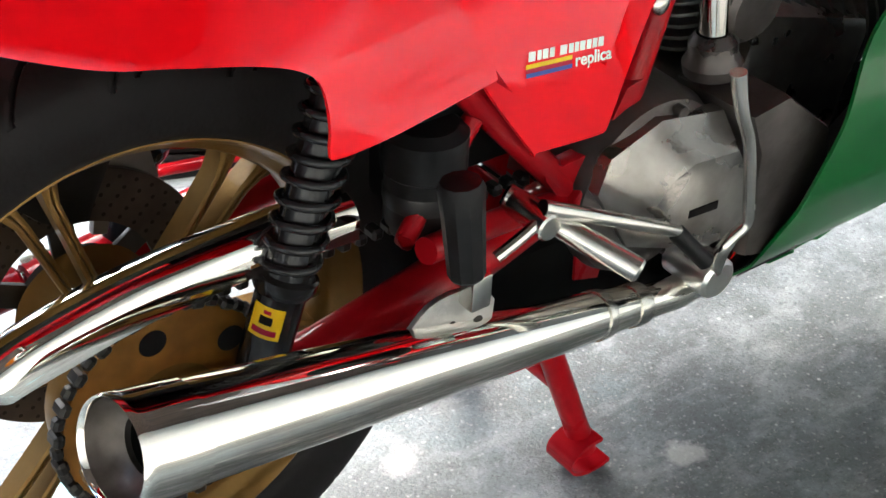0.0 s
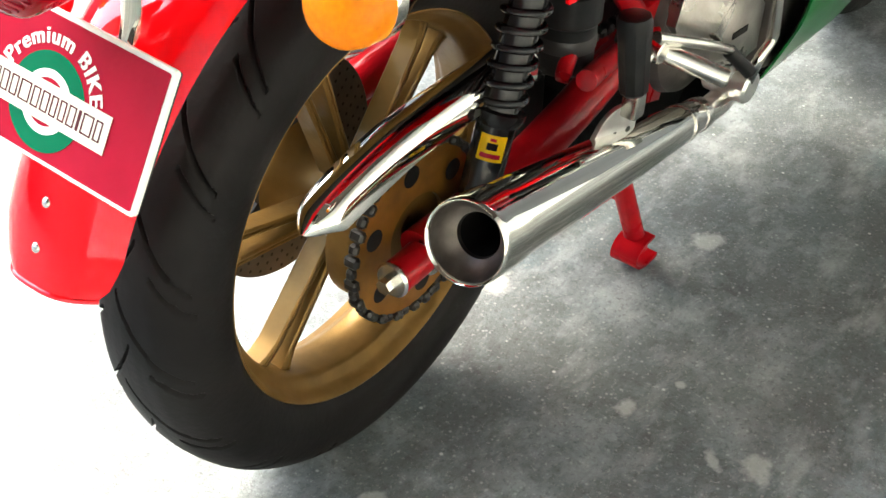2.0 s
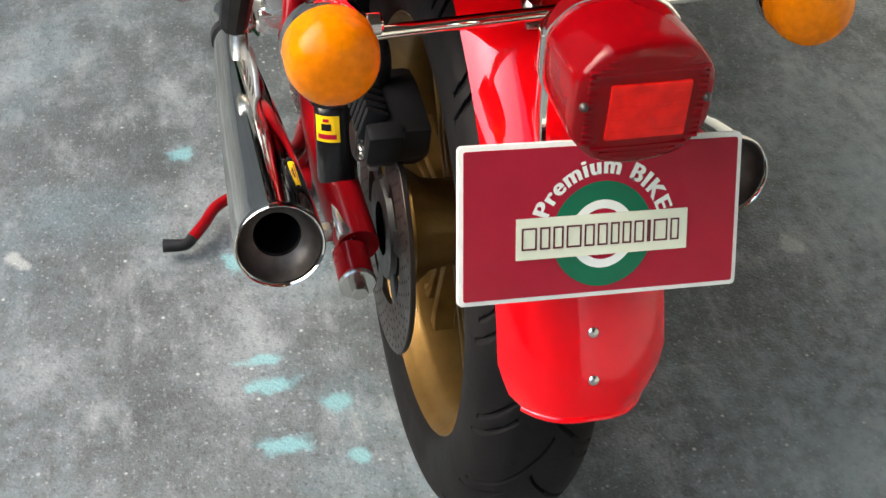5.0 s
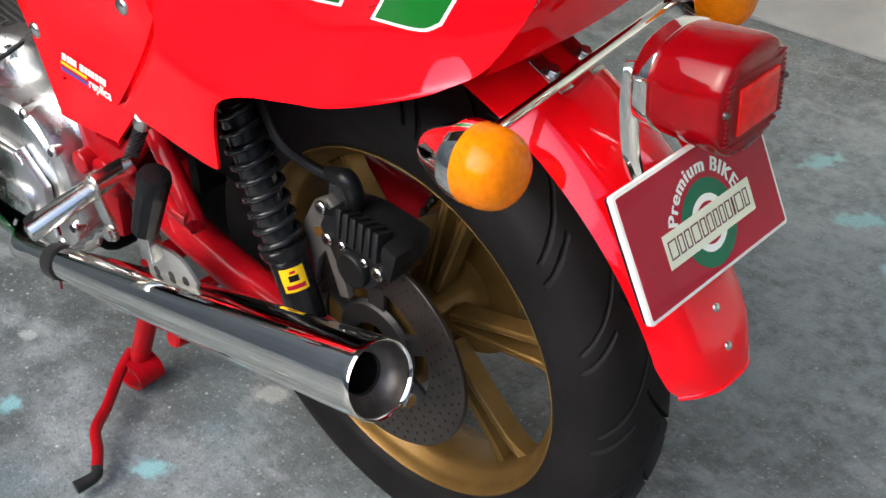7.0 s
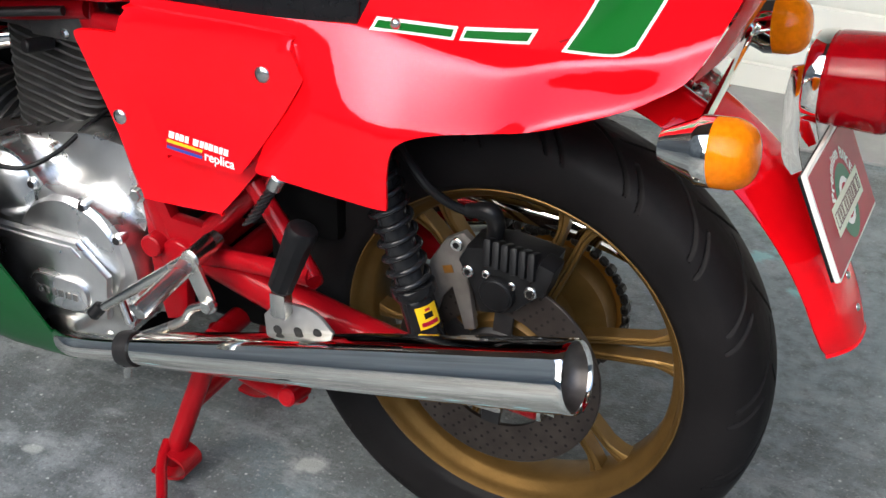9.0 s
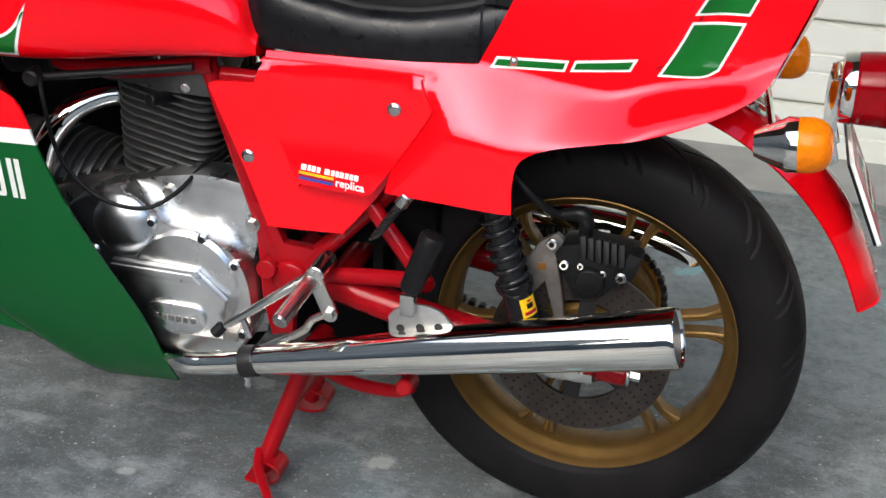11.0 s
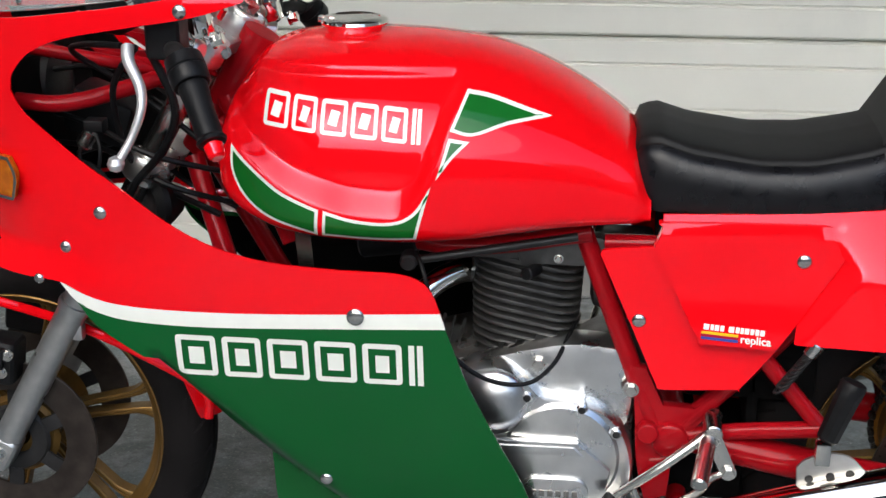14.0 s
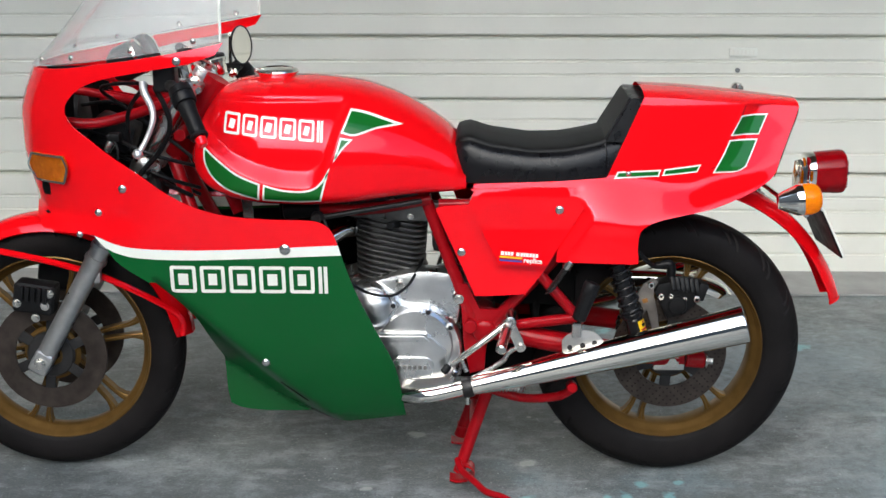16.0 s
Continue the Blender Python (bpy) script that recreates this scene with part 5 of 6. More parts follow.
# ---- engine ----
def build_engine():
    bm = box((0.30, 0.19, 0.22), Matrix.Translation((-0.65, 0, 0.37)), 0.03)
    bm = box((0.22, 0.2, 0.16), Matrix.Translation((-0.80, 0, 0.42)) @ Matrix.Rotation(radians(-15), 4, "Y"), 0.02, bm=bm)
    en = part("engine", bm, BROWNAL, bike, "air-cooled twin engine with polished alloy cases")
    # upright rear cylinder, leaning back a little
    ax = V(0.06, 0, 1).normalized()
    c0 = V(-0.684, 0, 0.495)
    for k in range(12):
        p = c0 + ax * (0.018 + 0.0135 * k)
        w = 0.080 + 0.006 * min(1.0, k / 6)
        bm = prism(rrect_ring(-w, w, -0.088, 0.088, 0.04), 0.0045, Matrix.Translation(p) @ Matrix.Rotation(math.atan2(ax.x, ax.z) + radians(8), 4, "Y"), 0.001)
        part("cooling_fin", bm, FINS, en)
    bm = prism(rrect_ring(-0.07, 0.07, -0.07, 0.07, 0.03), 0.2, Matrix.Translation(c0 + ax * 0.1) @ Matrix.Rotation(math.atan2(ax.x, ax.z), 4, "Y"), 0.004)
    bm = box((0.15, 0.15, 0.07), Matrix.Translation(c0 + ax * 0.21), 0.02, bm=bm)
    part("cylinder", bm, FINS, en, "grey finned cylinder")
    for x, z, w in ((-0.728, 0.690, 0.052), (-0.615, 0.690, 0.062)):
        part("rocker_cap", prism(rrect_ring(-w, w, -0.02, 0.02, 0.018), 0.03, side_frame(x, -0.08, z, -1), 0.006), FINS, en)
    part("head_lug", box((0.05, 0.03, 0.02), Matrix.Translation((-0.72, -0.075, 0.682)), 0.008, 3), FINS, en)
    part("head_lug", box((0.05, 0.03, 0.02), Matrix.Translation((-0.615, -0.08, 0.672)), 0.008, 3), FINS, en)
    part("exhaust_nut", lathe([(0.022, 0), (0.034, 0), (0.034, 0.02), (0.022, 0.02)], aim((-0.755, -0.03, 0.645), (-0.80, -0.055, 0.645)), 14), DARKM, en)
    part("head_cover", prism([(-0.05, -0.035), (0.05, -0.035), (0.065, 0), (0.045, 0.035), (-0.045, 0.035), (-0.06, 0)], 0.03, side_frame(-0.635, -0.085, 0.70, -1), 0.004, n=3), FINS, en)
    for x, z in ((-0.672, 0.718), (-0.602, 0.722), (-0.628, 0.676), (-0.588, 0.69)):
        part("head_bolt", bolt((x, -0.100, z), (0, -1, 0), 0.0055, 0.005), STEEL, en)
    part("head_plate", prism([(-0.03, -0.016), (0.03, -0.02), (0.045, 0.0), (0.04, 0.024), (-0.02, 0.028), (-0.04, 0.008)], 0.012, side_frame(-0.632, -0.088, 0.690, -1), 0.004, n=3), DARKM, en, "dark rocker cover")
    # left case
    m = side_frame(-0.625, -0.135, 0.353, -1)
    case = [(-0.83, 0.43), (-0.80, 0.49), (-0.71, 0.525), (-0.605, 0.548), (-0.525, 0.542), (-0.505, 0.49), (-0.52, 0.40), (-0.60, 0.36), (-0.72, 0.36)]
    part("crankcase", prism(case, 0.07, side_frame(0, -0.085, 0, -1), 0.022, n=4, corner=60), ALLOY, en, "cast alloy crankcase half")
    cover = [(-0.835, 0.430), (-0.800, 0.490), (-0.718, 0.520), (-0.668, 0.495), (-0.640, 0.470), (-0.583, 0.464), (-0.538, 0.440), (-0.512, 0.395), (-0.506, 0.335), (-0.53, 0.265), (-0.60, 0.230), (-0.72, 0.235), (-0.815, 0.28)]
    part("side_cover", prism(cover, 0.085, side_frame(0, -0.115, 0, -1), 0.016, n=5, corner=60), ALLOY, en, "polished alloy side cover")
    part("cover_dish", lathe([(0, 0.010), (0.06, 0.0095), (0.085, 0.006), (0.092, -0.001)], m @ Matrix.Translation((0.01, 0.02, 0.021)), 48), ALLOY, en)
    up = side_frame(-0.718, -0.156, 0.458, -1)
    part("crank_cover", lathe([(0, 0.020), (0.016, 0.019), (0.030, 0.0155), (0.042, 0.009), (0.050, 0.002), (0.054, -0.002), (0.054, -0.02)], up, 48), ALLOY, en, "polished alloy bulge", smooth=60)
    part("base_nut", bolt((-0.653, -0.118, 0.511), (0, -1, 0), 0.010, 0.010), STEEL, en)
    for x, z in ((-0.585, 0.456), (-0.668, 0.472), (-0.532, 0.418), (-0.522, 0.30), (-0.770, 0.41), (-0.565, 0.254)):
        part("screw_post", rod((x, -0.12, z), (x, -0.1615, z), 0.009, seg=14, bevel=0.003), ALLOY, en)
        part("cover_screw", rod((x, -0.1605, z), (x, -0.163, z), 0.006, seg=12, bevel=0.001), DARKM, en)
    part("raised_band", prism([(-0.105, 0.056), (0.036, 0.056), (0.085, 0.012), (0.078, -0.055), (-0.08, -0.062), (-0.10, 0.0)], 0.014, m @ Matrix.Translation((0, 0, 0.038)), 0.004), ALLOY, en)
    part("band_ledge", prism([(-0.105, 0.05), (0.03, 0.05), (0.045, 0.036), (-0.105, 0.036)], 0.008, m @ Matrix.Translation((0, 0, 0.045)), 0.003), ALLOY, en)
    oval = rrect_ring(-0.052, 0.052, -0.024, 0.024, 0.023)
    ov = part("oval_boss", prism(oval, 0.014, m @ Matrix.Translation((0.002, -0.026, 0.046)), 0.003), ALLOY, en)
    bm = None
    for k in range(6):
        bm = box((0.008, 0.010, 0.002), m @ Matrix.Translation((-0.029 + k * 0.0125, -0.026, 0.0535)), 0.0005, bm=bm)
    part("raised_mark", bm, BROWNAL, ov)
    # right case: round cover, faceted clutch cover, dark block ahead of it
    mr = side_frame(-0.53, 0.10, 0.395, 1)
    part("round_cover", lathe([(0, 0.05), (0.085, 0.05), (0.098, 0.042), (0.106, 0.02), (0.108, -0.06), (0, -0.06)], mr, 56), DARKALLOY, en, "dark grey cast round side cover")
    base = [(-0.438, 0.425), (-0.450, 0.462), (-0.515, 0.485), (-0.605, 0.470), (-0.64, 0.40), (-0.64, 0.318), (-0.57, 0.312), (-0.49, 0.345)]
    topf = [(-0.492, 0.405), (-0.50, 0.432), (-0.535, 0.446), (-0.60, 0.440), (-0.625, 0.40), (-0.625, 0.335), (-0.575, 0.332), (-0.51, 0.37)]
    rings = [[V(x, 0.14, z) for x, z in base], [V(x, 0.157, z) for x, z in base], [V(x, 0.190, z) for x, z in topf]]
    bm = loft(rings)
    bmesh.ops.bevel(bm, geom=[e for e in bm.edges if e.calc_face_angle(0) > 0.3], offset=0.004, segments=2, affect="EDGES", profile=0.6)
    part("clutch_cover", bm, BROWNAL, en, "faceted grey alloy cover")
    part("cover_mark", prism([(-0.022, -0.006), (0.02, -0.003), (0.02, 0.006), (-0.022, 0.004)], 0.003, side_frame(-0.558, 0.190, 0.384, 1), 0.0008), HOLE, en, "small dark raised mark")
    blk = [(-0.60, 0.482), (-0.655, 0.49), (-0.735, 0.43), (-0.765, 0.30), (-0.72, 0.275), (-0.632, 0.30), (-0.625, 0.43)]
    part("ignition_cover", prism(blk, 0.11, side_frame(0, 0.145, 0, 1), 0.010), DARKALLOY, en, "dark angular alloy cover")
    part("oil_boss", rod((-0.665, 0.05, 0.56), (-0.665, 0.13, 0.555), 0.04, seg=24, bevel=0.006), DARKALLOY, en)
    part("bevel_tube", rod((-0.625, 0.115, 0.50), (-0.605, 0.10, 0.72), 0.016, seg=20), CHROME, en, "polished bevel drive tube")
    part("tube_collar", lathe([(0.016, 0), (0.03, 0), (0.032, 0.012), (0.026, 0.022), (0.026, 0.035), (0.018, 0.045)], aim((-0.626, 0.116, 0.49), (-0.605, 0.10, 0.72)), 24), DARKALLOY, en)
    for a in (100, 150, 200, 250):
        q = mr @ V(0.09 * math.cos(radians(a)), 0.09 * math.sin(radians(a)), 0.045)
        part("cover_screw", rod(q, q + V(0, 0.012, 0), 0.007, seg=12, bevel=0.001), DARKALLOY, en)
    # added black blocks: the darkness below the engine is in their colour
    part("belly_pan", box((0.30, 0.24, 0.09), Matrix.Translation((-0.70, 0.02, 0.235)), 0.04, 4), LINERFILL, en, "black block filling the shade under the engine")
    part("sump", box((0.27, 0.16, 0.13), Matrix.Translation((-0.45, 0.045, 0.305)), 0.03, 3), LINERFILL, en, "black sump block, filling the shade behind the engine")
    # carburettor, then black blocks for air box and battery, painting shade behind the panels
    part("carburettor", box((0.10, 0.09, 0.12), Matrix.Translation((-0.53, 0.03, 0.62)), 0.02), DARKM, en)
    part("air_box", box((0.24, 0.22, 0.20), Matrix.Translation((-0.36, 0, 0.63)), 0.02), LINERFILL, en, "black air box block, filling the shaded gap behind the panels")
    part("battery_tray", box((0.20, 0.17, 0.10), Matrix.Translation((-0.33, 0, 0.50)), 0.015), LINERFILL, en)
    part("inner_guard", box((0.02, 0.17, 0.30), Matrix.Translation((-0.325, 0, 0.55)), 0.008), LINERFILL, en)
    part("front_cylinder", rod((-0.76, 0, 0.42), (-1.0, 0, 0.47), 0.085, 0.085, 28, 0.01), FINS, en, "finned front cylinder")
    for k in range(10):
        c = V(-0.80 - 0.0165 * k, 0, 0.428 + 0.0035 * k)
        part("cooling_fin", lathe([(0.06, -0.002), (0.098, -0.002), (0.098, 0.002), (0.06, 0.002)], aim(c, c + V(-0.979, 0, 0.204)), 28), FINS, en)
    # plain black block, shade under the tank put into its colour
    part("wiring_loom", box((0.30, 0.10, 0.06), Matrix.Translation((-0.80, 0, 0.68)), 0.02), LINERFILL, en)
    part("coil", rod((-0.93, -0.09, 0.685), (-0.84, -0.10, 0.70), 0.022, seg=16, bevel=0.004), BLACK, en)
    part("front_header", sweep([(-0.745, -0.02, 0.625), (-0.79, -0.05, 0.628), (-0.835, -0.085, 0.605), (-0.87, -0.11, 0.545), (-0.88, -0.13, 0.42), (-0.82, -0.15, 0.27)], 0.019, 16), CHROME, en, "chrome header pipe")
    part("cable", sweep([(-0.835, -0.16, 0.70), (-0.818, -0.19, 0.671), (-0.795, -0.195, 0.577), (-0.738, -0.195, 0.521), (-0.672, -0.178, 0.503), (-0.632, -0.145, 0.520), (-0.612, -0.10, 0.545), (-0.60, -0.06, 0.56)], 0.0035, 8), BLACK, en, "black control cable")
    part("tank_strap", box((0.024, 0.004, 0.12), Matrix.Translation((-1.011, -0.12, 0.68)) @ Matrix.Rotation(radians(-4), 4, "Y"), 0.001), STEEL, en, "bright metal strap")
    part("plug_cap", rod((-0.66, -0.09, 0.655), (-0.675, -0.13, 0.66), 0.010, seg=12, bevel=0.002), BLACK, en)
    part("link_rod", sweep([(-0.842, -0.165, 0.688), (-0.72, -0.15, 0.706), (-0.60, -0.13, 0.722)], 0.0065, 12), DARKM, en, "dark straight link rod")
    part("rod_joint", rod((-0.845, -0.150, 0.690), (-0.845, -0.178, 0.688), 0.013, seg=18, bevel=0.003), DARKM, en)


build_engine()


# ---- foot controls ----
def build_controls():
    for s in (-1, 1):
        m = side_frame(-0.222, s * 0.205, 0.395, s)
        br = part("peg_hanger", prism([(-0.045, -0.025), (0.05, -0.02), (0.052, 0.008), (0.028, 0.030), (-0.005, 0.034), (-0.035, 0.022), (-0.047, 0.008)], 0.006, m, 0.0015, n=3), CASE, bike, "zinc plated footrest hanger with round holes")
        for x in (-0.028, 0.002, 0.03):
            part("hanger_hole", lathe([(0, 0.0034), (0.0062, 0.0034), (0.0066, 0.0028)], m @ Matrix.Translation((x, -0.003 + 0.2 * x, 0)), 16), DARKM, br)
        part("folding_peg", lathe([(0, -0.047), (0.013, -0.047), (0.0165, -0.043), (0.0175, -0.02), (0.019, 0.02), (0.0205, 0.042), (0.018, 0.048), (0.010, 0.050), (0, 0.050)], Matrix.Translation((-0.217, s * 0.220, 0.503)) @ Matrix.Rotation(radians(20 if s < 0 else 4), 4, "Y") @ Matrix.Rotation(radians(s * 5), 4, "X"), 10), BLACK, br, "folded black rubber passenger peg")
        part("peg_yoke", box((0.022, 0.02, 0.035), Matrix.Translation((-0.236, s * 0.218, 0.435)), 0.003), STEEL, br)
        # rider peg and lever
        k = 0.0 if s < 0 else 0.045
        pg = part("rider_peg", rod((-0.385 + k, s * 0.13, 0.448), (-0.414 + k * 0.1, s * (0.277 - k * 0.6), 0.402), 0.0125, seg=18, bevel=0.003), STEEL, bike, "worn bare metal rider footrest")
        part("lever", sweep([(-0.388 + k, s * 0.18, 0.445 + k * 0.3), (-0.46 + k * 0.5, s * 0.20, 0.392 + k * 0.6), (-0.530 + k * 0.45, s * 0.203, 0.338 + k)], (0.0085, 0.0075, 0.0065), 12), STEEL, pg, "polished foot lever")
        part("lever_rubber", rod((-0.535 + k * 0.6, s * 0.2, 0.338 + k), (-0.548 + k * 0.2, s * (0.210 + 0.33 * k), 0.322 + 0.5 * k), 0.0095, seg=14, bevel=0.003), BLACK, pg)
        if s < 0:
            part("link_arm", prism([(-0.012, -0.035), (0.0, -0.04), (0.012, -0.032), (0.012, 0.03), (0.0, 0.04), (-0.012, 0.03)], 0.006, side_frame(-0.380, -0.19, 0.415, -1) @ Matrix.Rotation(radians(24), 4, "Z"), 0.0015, n=3), STEEL, pg, "short plated link arm")
            part("link_bolt", bolt((-0.365, -0.193, 0.381), (0, -1, 0), 0.009, 0.008), STEEL, pg)
            part("linkage", sweep([(-0.366, -0.188, 0.380), (-0.392, -0.192, 0.368), (-0.412, -0.194, 0.343), (-0.483, -0.195, 0.299)], 0.0062, 10), STEEL, pg)
            part("lever_stub", rod((-0.506, -0.195, 0.352), (-0.492, -0.2, 0.322), 0.006, seg=12), STEEL, pg)
        else:
            part("linkage", sweep([(-0.350, 0.18, 0.450), (-0.32, 0.182, 0.437), (-0.291, 0.18, 0.423)], 0.006, 10), STEEL, pg)
        part("pivot", rod((-0.39 + k, s * 0.14, 0.443), (-0.39 + k, s * 0.192, 0.441), 0.014, seg=18, bevel=0.002), STEEL, pg)
    # kick lever on the right
    kb = part("kick_lever", sweep([(-0.533, 0.222, 0.562), (-0.545, 0.225, 0.52), (-0.566, 0.226, 0.475), (-0.584, 0.226, 0.40), (-0.588, 0.224, 0.375), (-0.572, 0.222, 0.362), (-0.565, 0.218, 0.345), (-0.572, 0.208, 0.315)], (0.0085, 0.007, 0.0065, 0.0065, 0.0065, 0.007, 0.008, 0.009), 12), STEEL, bike, "polished kick starter lever")
    part("kick_boss", rod((-0.576, 0.15, 0.305), (-0.576, 0.215, 0.302), 0.024, seg=22, bevel=0.004), ALLOY, kb)
    rv = part("brake_reservoir", lathe([(0, 0), (0.034, 0), (0.036, 0.004), (0.036, 0.06), (0.040, 0.064), (0.040, 0.10), (0.030, 0.108), (0, 0.108)], Matrix.Translation((-0.262, 0.105, 0.43)), 28), BLACK, bike, "black ribbed canister beside the frame")
    part("canister_band", lathe([(0.0365, 0.028), (0.0372, 0.03), (0.0372, 0.044), (0.0365, 0.046)], Matrix.Translation((-0.262, 0.105, 0.43)), 28), DARKM, rv)
    # spring bolt on the left frame tube
    for s in (-1,):
        sb = part("stay_rod", rod((-0.258, s * 0.182, 0.58), (-0.30, s * 0.175, 0.515), 0.006, seg=12), DARKM, bike)
        part("stay_spring", sweep([V(-0.262, s * 0.182, 0.572) + V(-0.036, 0, -0.056) * (k / 60) + V(0.01 * math.cos(k * 0.8), s * 0.01 * math.sin(k * 0.8), 0.006 * math.cos(k * 0.8)) for k in range(61)], 0.0022, 6, 1), DARKM, sb)
        part("stay_cap", rod((-0.262, s * 0.182, 0.572), (-0.25, s * 0.184, 0.592), 0.011, seg=14, bevel=0.002), STEEL, sb)


build_controls()


# ---- centre stand ----
def build_stand():
    bm = None
    for s in (-1, 1):
        bm = sweep([(-0.43, s * 0.085, 0.265), (-0.47, s * 0.10, 0.15), (-0.512, s * 0.118, 0.025)], 0.015, 14, bm=bm)
    bm = rod((-0.43, -0.1, 0.255), (-0.43, 0.1, 0.255), 0.017, bm=bm)
    bm = rod((-0.475, -0.1, 0.13), (-0.475, 0.1, 0.13), 0.011, bm=bm)
    st = part("centre_stand", bm, DRED, bike, "red tubular centre stand, lowered", smooth=60)
    for s in (-1, 1):
        rings = []
        for k in range(15):
            a = 2 * math.pi * k / 14 * 0.62 - 0.6
            rings.append([V(-0.512 + 0.04 * math.sin(a) * 1.0, s * 0.118 + y, 0.028 - 0.022 * math.cos(a) + dz) for y, dz in ((-0.022, 0), (0.022, 0), (0.022, 0.005), (-0.022, 0.005))])
        part("stand_foot", loft(rings), DRED, st, "curved red steel stand foot")
    part("stand_lever", sweep([(-0.515, -0.118, 0.06), (-0.505, -0.15, 0.045), (-0.47, -0.20, 0.035), (-0.445, -0.24, 0.03), (-0.41, -0.262, 0.028), (-0.385, -0.282, 0.024)], 0.0085, 12), DRED, st, "cranked lever of the stand")
    part("lever_tip", sweep([(-0.388, -0.28, 0.024), (-0.376, -0.292, 0.022), (-0.380, -0.322, 0.020)], (0.0085, 0.0085, 0.010), 12), DARKM, st, "bare worn lever end")
    part("stand_arm", sweep([(-0.45, -0.1, 0.245), (-0.36, -0.12, 0.225), (-0.275, -0.15, 0.240), (-0.242, -0.175, 0.268)], 0.011, 12), DRED, st)
    part("stand_peg", rod((-0.242, -0.165, 0.276), (-0.242, -0.212, 0.286), 0.013, seg=16, bevel=0.003), DRED, st, "short red foot peg")
    pts = [V(-0.44, -0.13, 0.25) + V(0.09, 0, 0.0) * (k / 80) + V(0, 0.006 * math.cos(k * 0.9), 0.006 * math.sin(k * 0.9)) for k in range(81)]
    part("return_spring", sweep(pts, 0.0016, 6, 1), STEEL, st)


build_stand()


# ---- rear brake, chain side ----
def build_rear_brake():
    body = [(-0.022, 0.505), (-0.011, 0.526), (0.03, 0.533), (0.084, 0.528), (0.106, 0.524), (0.098, 0.486), (0.075, 0.462), (0.054, 0.444), (0.012, 0.434), (0.002, 0.458)]
    ca = part("brake_caliper", prism(body, 0.064, side_frame(0, -0.122, 0, -1), 0.008, n=3), BLACK, bike, "black two-piece brake caliper")
    for k in range(6):
        x = 0.024 + k * 0.0122
        mm = Matrix.Translation((x, -0.152, 0.527 - 0.0012 * k)) @ Matrix.Rotation(radians(-8), 4, "Y") @ Matrix.Rotation(radians(-20), 4, "X")
        part("caliper_rib", box((0.0108, 0.026, 0.036), mm, 0.004, 2), BLACK, ca)
    part("caliper_lug", box((0.024, 0.04, 0.046), Matrix.Translation((0.099, -0.142, 0.507)) @ Matrix.Rotation(radians(18), 4, "Y"), 0.006, 2), BLACK, ca)
    part("piston_cap", lathe([(0, 0.008), (0.020, 0.008), (0.022, 0.006), (0.0235, 0.006), (0.025, 0.003), (0.025, -0.02)], side_frame(0.037, -0.156, 0.471, -1), 32), BLACK, ca)
    for x, y, z, r in ((-0.029, -0.138, 0.519, 0.0095), (-0.005, -0.1535, 0.494, 0.0085), (0.021, -0.1535, 0.496, 0.006), (0.057, -0.1535, 0.488, 0.006), (0.086, -0.1605, 0.489, 0.009)):
        part("caliper_bolt", rod((x, y, z), (x, y - 0.006, z), r, seg=18, bevel=0.0015), STEEL, ca)
        part("bolt_socket", rod((x, y - 0.0058, z), (x, y - 0.0064, z), r * 0.5, seg=6), HOLE, ca)
    br = [(-0.080, 0.44), (-0.071, 0.482), (-0.048, 0.520), (-0.022, 0.536), (-0.008, 0.524), (-0.020, 0.49), (-0.012, 0.457), (-0.002, 0.395), (-0.018, 0.39), (-0.037, 0.451), (-0.053, 0.43), (-0.066, 0.385), (-0.080, 0.39)]
    bk = part("caliper_bracket", prism(br, 0.012, side_frame(0, -0.130, 0, -1), 0.003, n=1), BRACKET, ca, "dull forked alloy bracket")
    part("bracket_mark", box((0.014, 0.0012, 0.011), Matrix.Translation((-0.043, -0.1365, 0.477)) @ Matrix.Rotation(radians(-18), 4, "Y"), 0), ORANGE, bk, "small worn orange mark")
    part("banjo", sweep([(0.020, -0.130, 0.535), (0.022, -0.132, 0.558), (0.014, -0.134, 0.573), (-0.008, -0.134, 0.570), (-0.020, -0.134, 0.568)], (0.011, 0.0125, 0.013, 0.010, 0.008), 14), BLACK, ca, "rubber hose boot")
    part("brake_hose", sweep([(-0.038, -0.102, 0.555), (-0.060, -0.114, 0.568), (-0.085, -0.128, 0.595), (-0.125, -0.115, 0.63), (-0.17, -0.1, 0.67)], 0.006, 10), BLACK, ca, "black brake hose")
    # the whole caliper sits close to the disc
    seat = Matrix.Translation((-0.050, -0.112, 0.492)) @ Matrix.Diagonal((0.93, 0.93, 0.95, 1.0)) @ Matrix.Translation((0.028, 0.145, -0.50))
    for ob in [ca] + [c for c in ca.children_recursive if c.name.split(".")[0] != "brake_hose"]:
        ob.data.transform(seat)
    # sprocket, chain and guard
    m = Matrix.Translation((0, 0.098, AX_R.z)) @ wheel_matrix(V(0, 0, 0))
    sp = part("sprocket", lathe([(0.045, -0.003), (0.102, -0.003), (0.102, 0.003), (0.045, 0.003), (0.045, -0.003)], m, 48), ORANGE, bike, "orange anodised rear sprocket")
    for k in range(6):
        a = radians(60 * k + 20)
        part("sprocket_hole", lathe([(0, -0.0036), (0.013, -0.0036)], m @ Matrix.Translation((0.078 * math.cos(a), 0.078 * math.sin(a), 0)), 20), HOLE, sp, smooth=0)
    part("cush_drive", lathe([(0.02, 0.004), (0.094, 0.004), (0.096, 0.008), (0.096, 0.045), (0.07, 0.05), (0.02, 0.05)], m, 48), GOLD, sp, "gold cush drive hub")
    n = 44
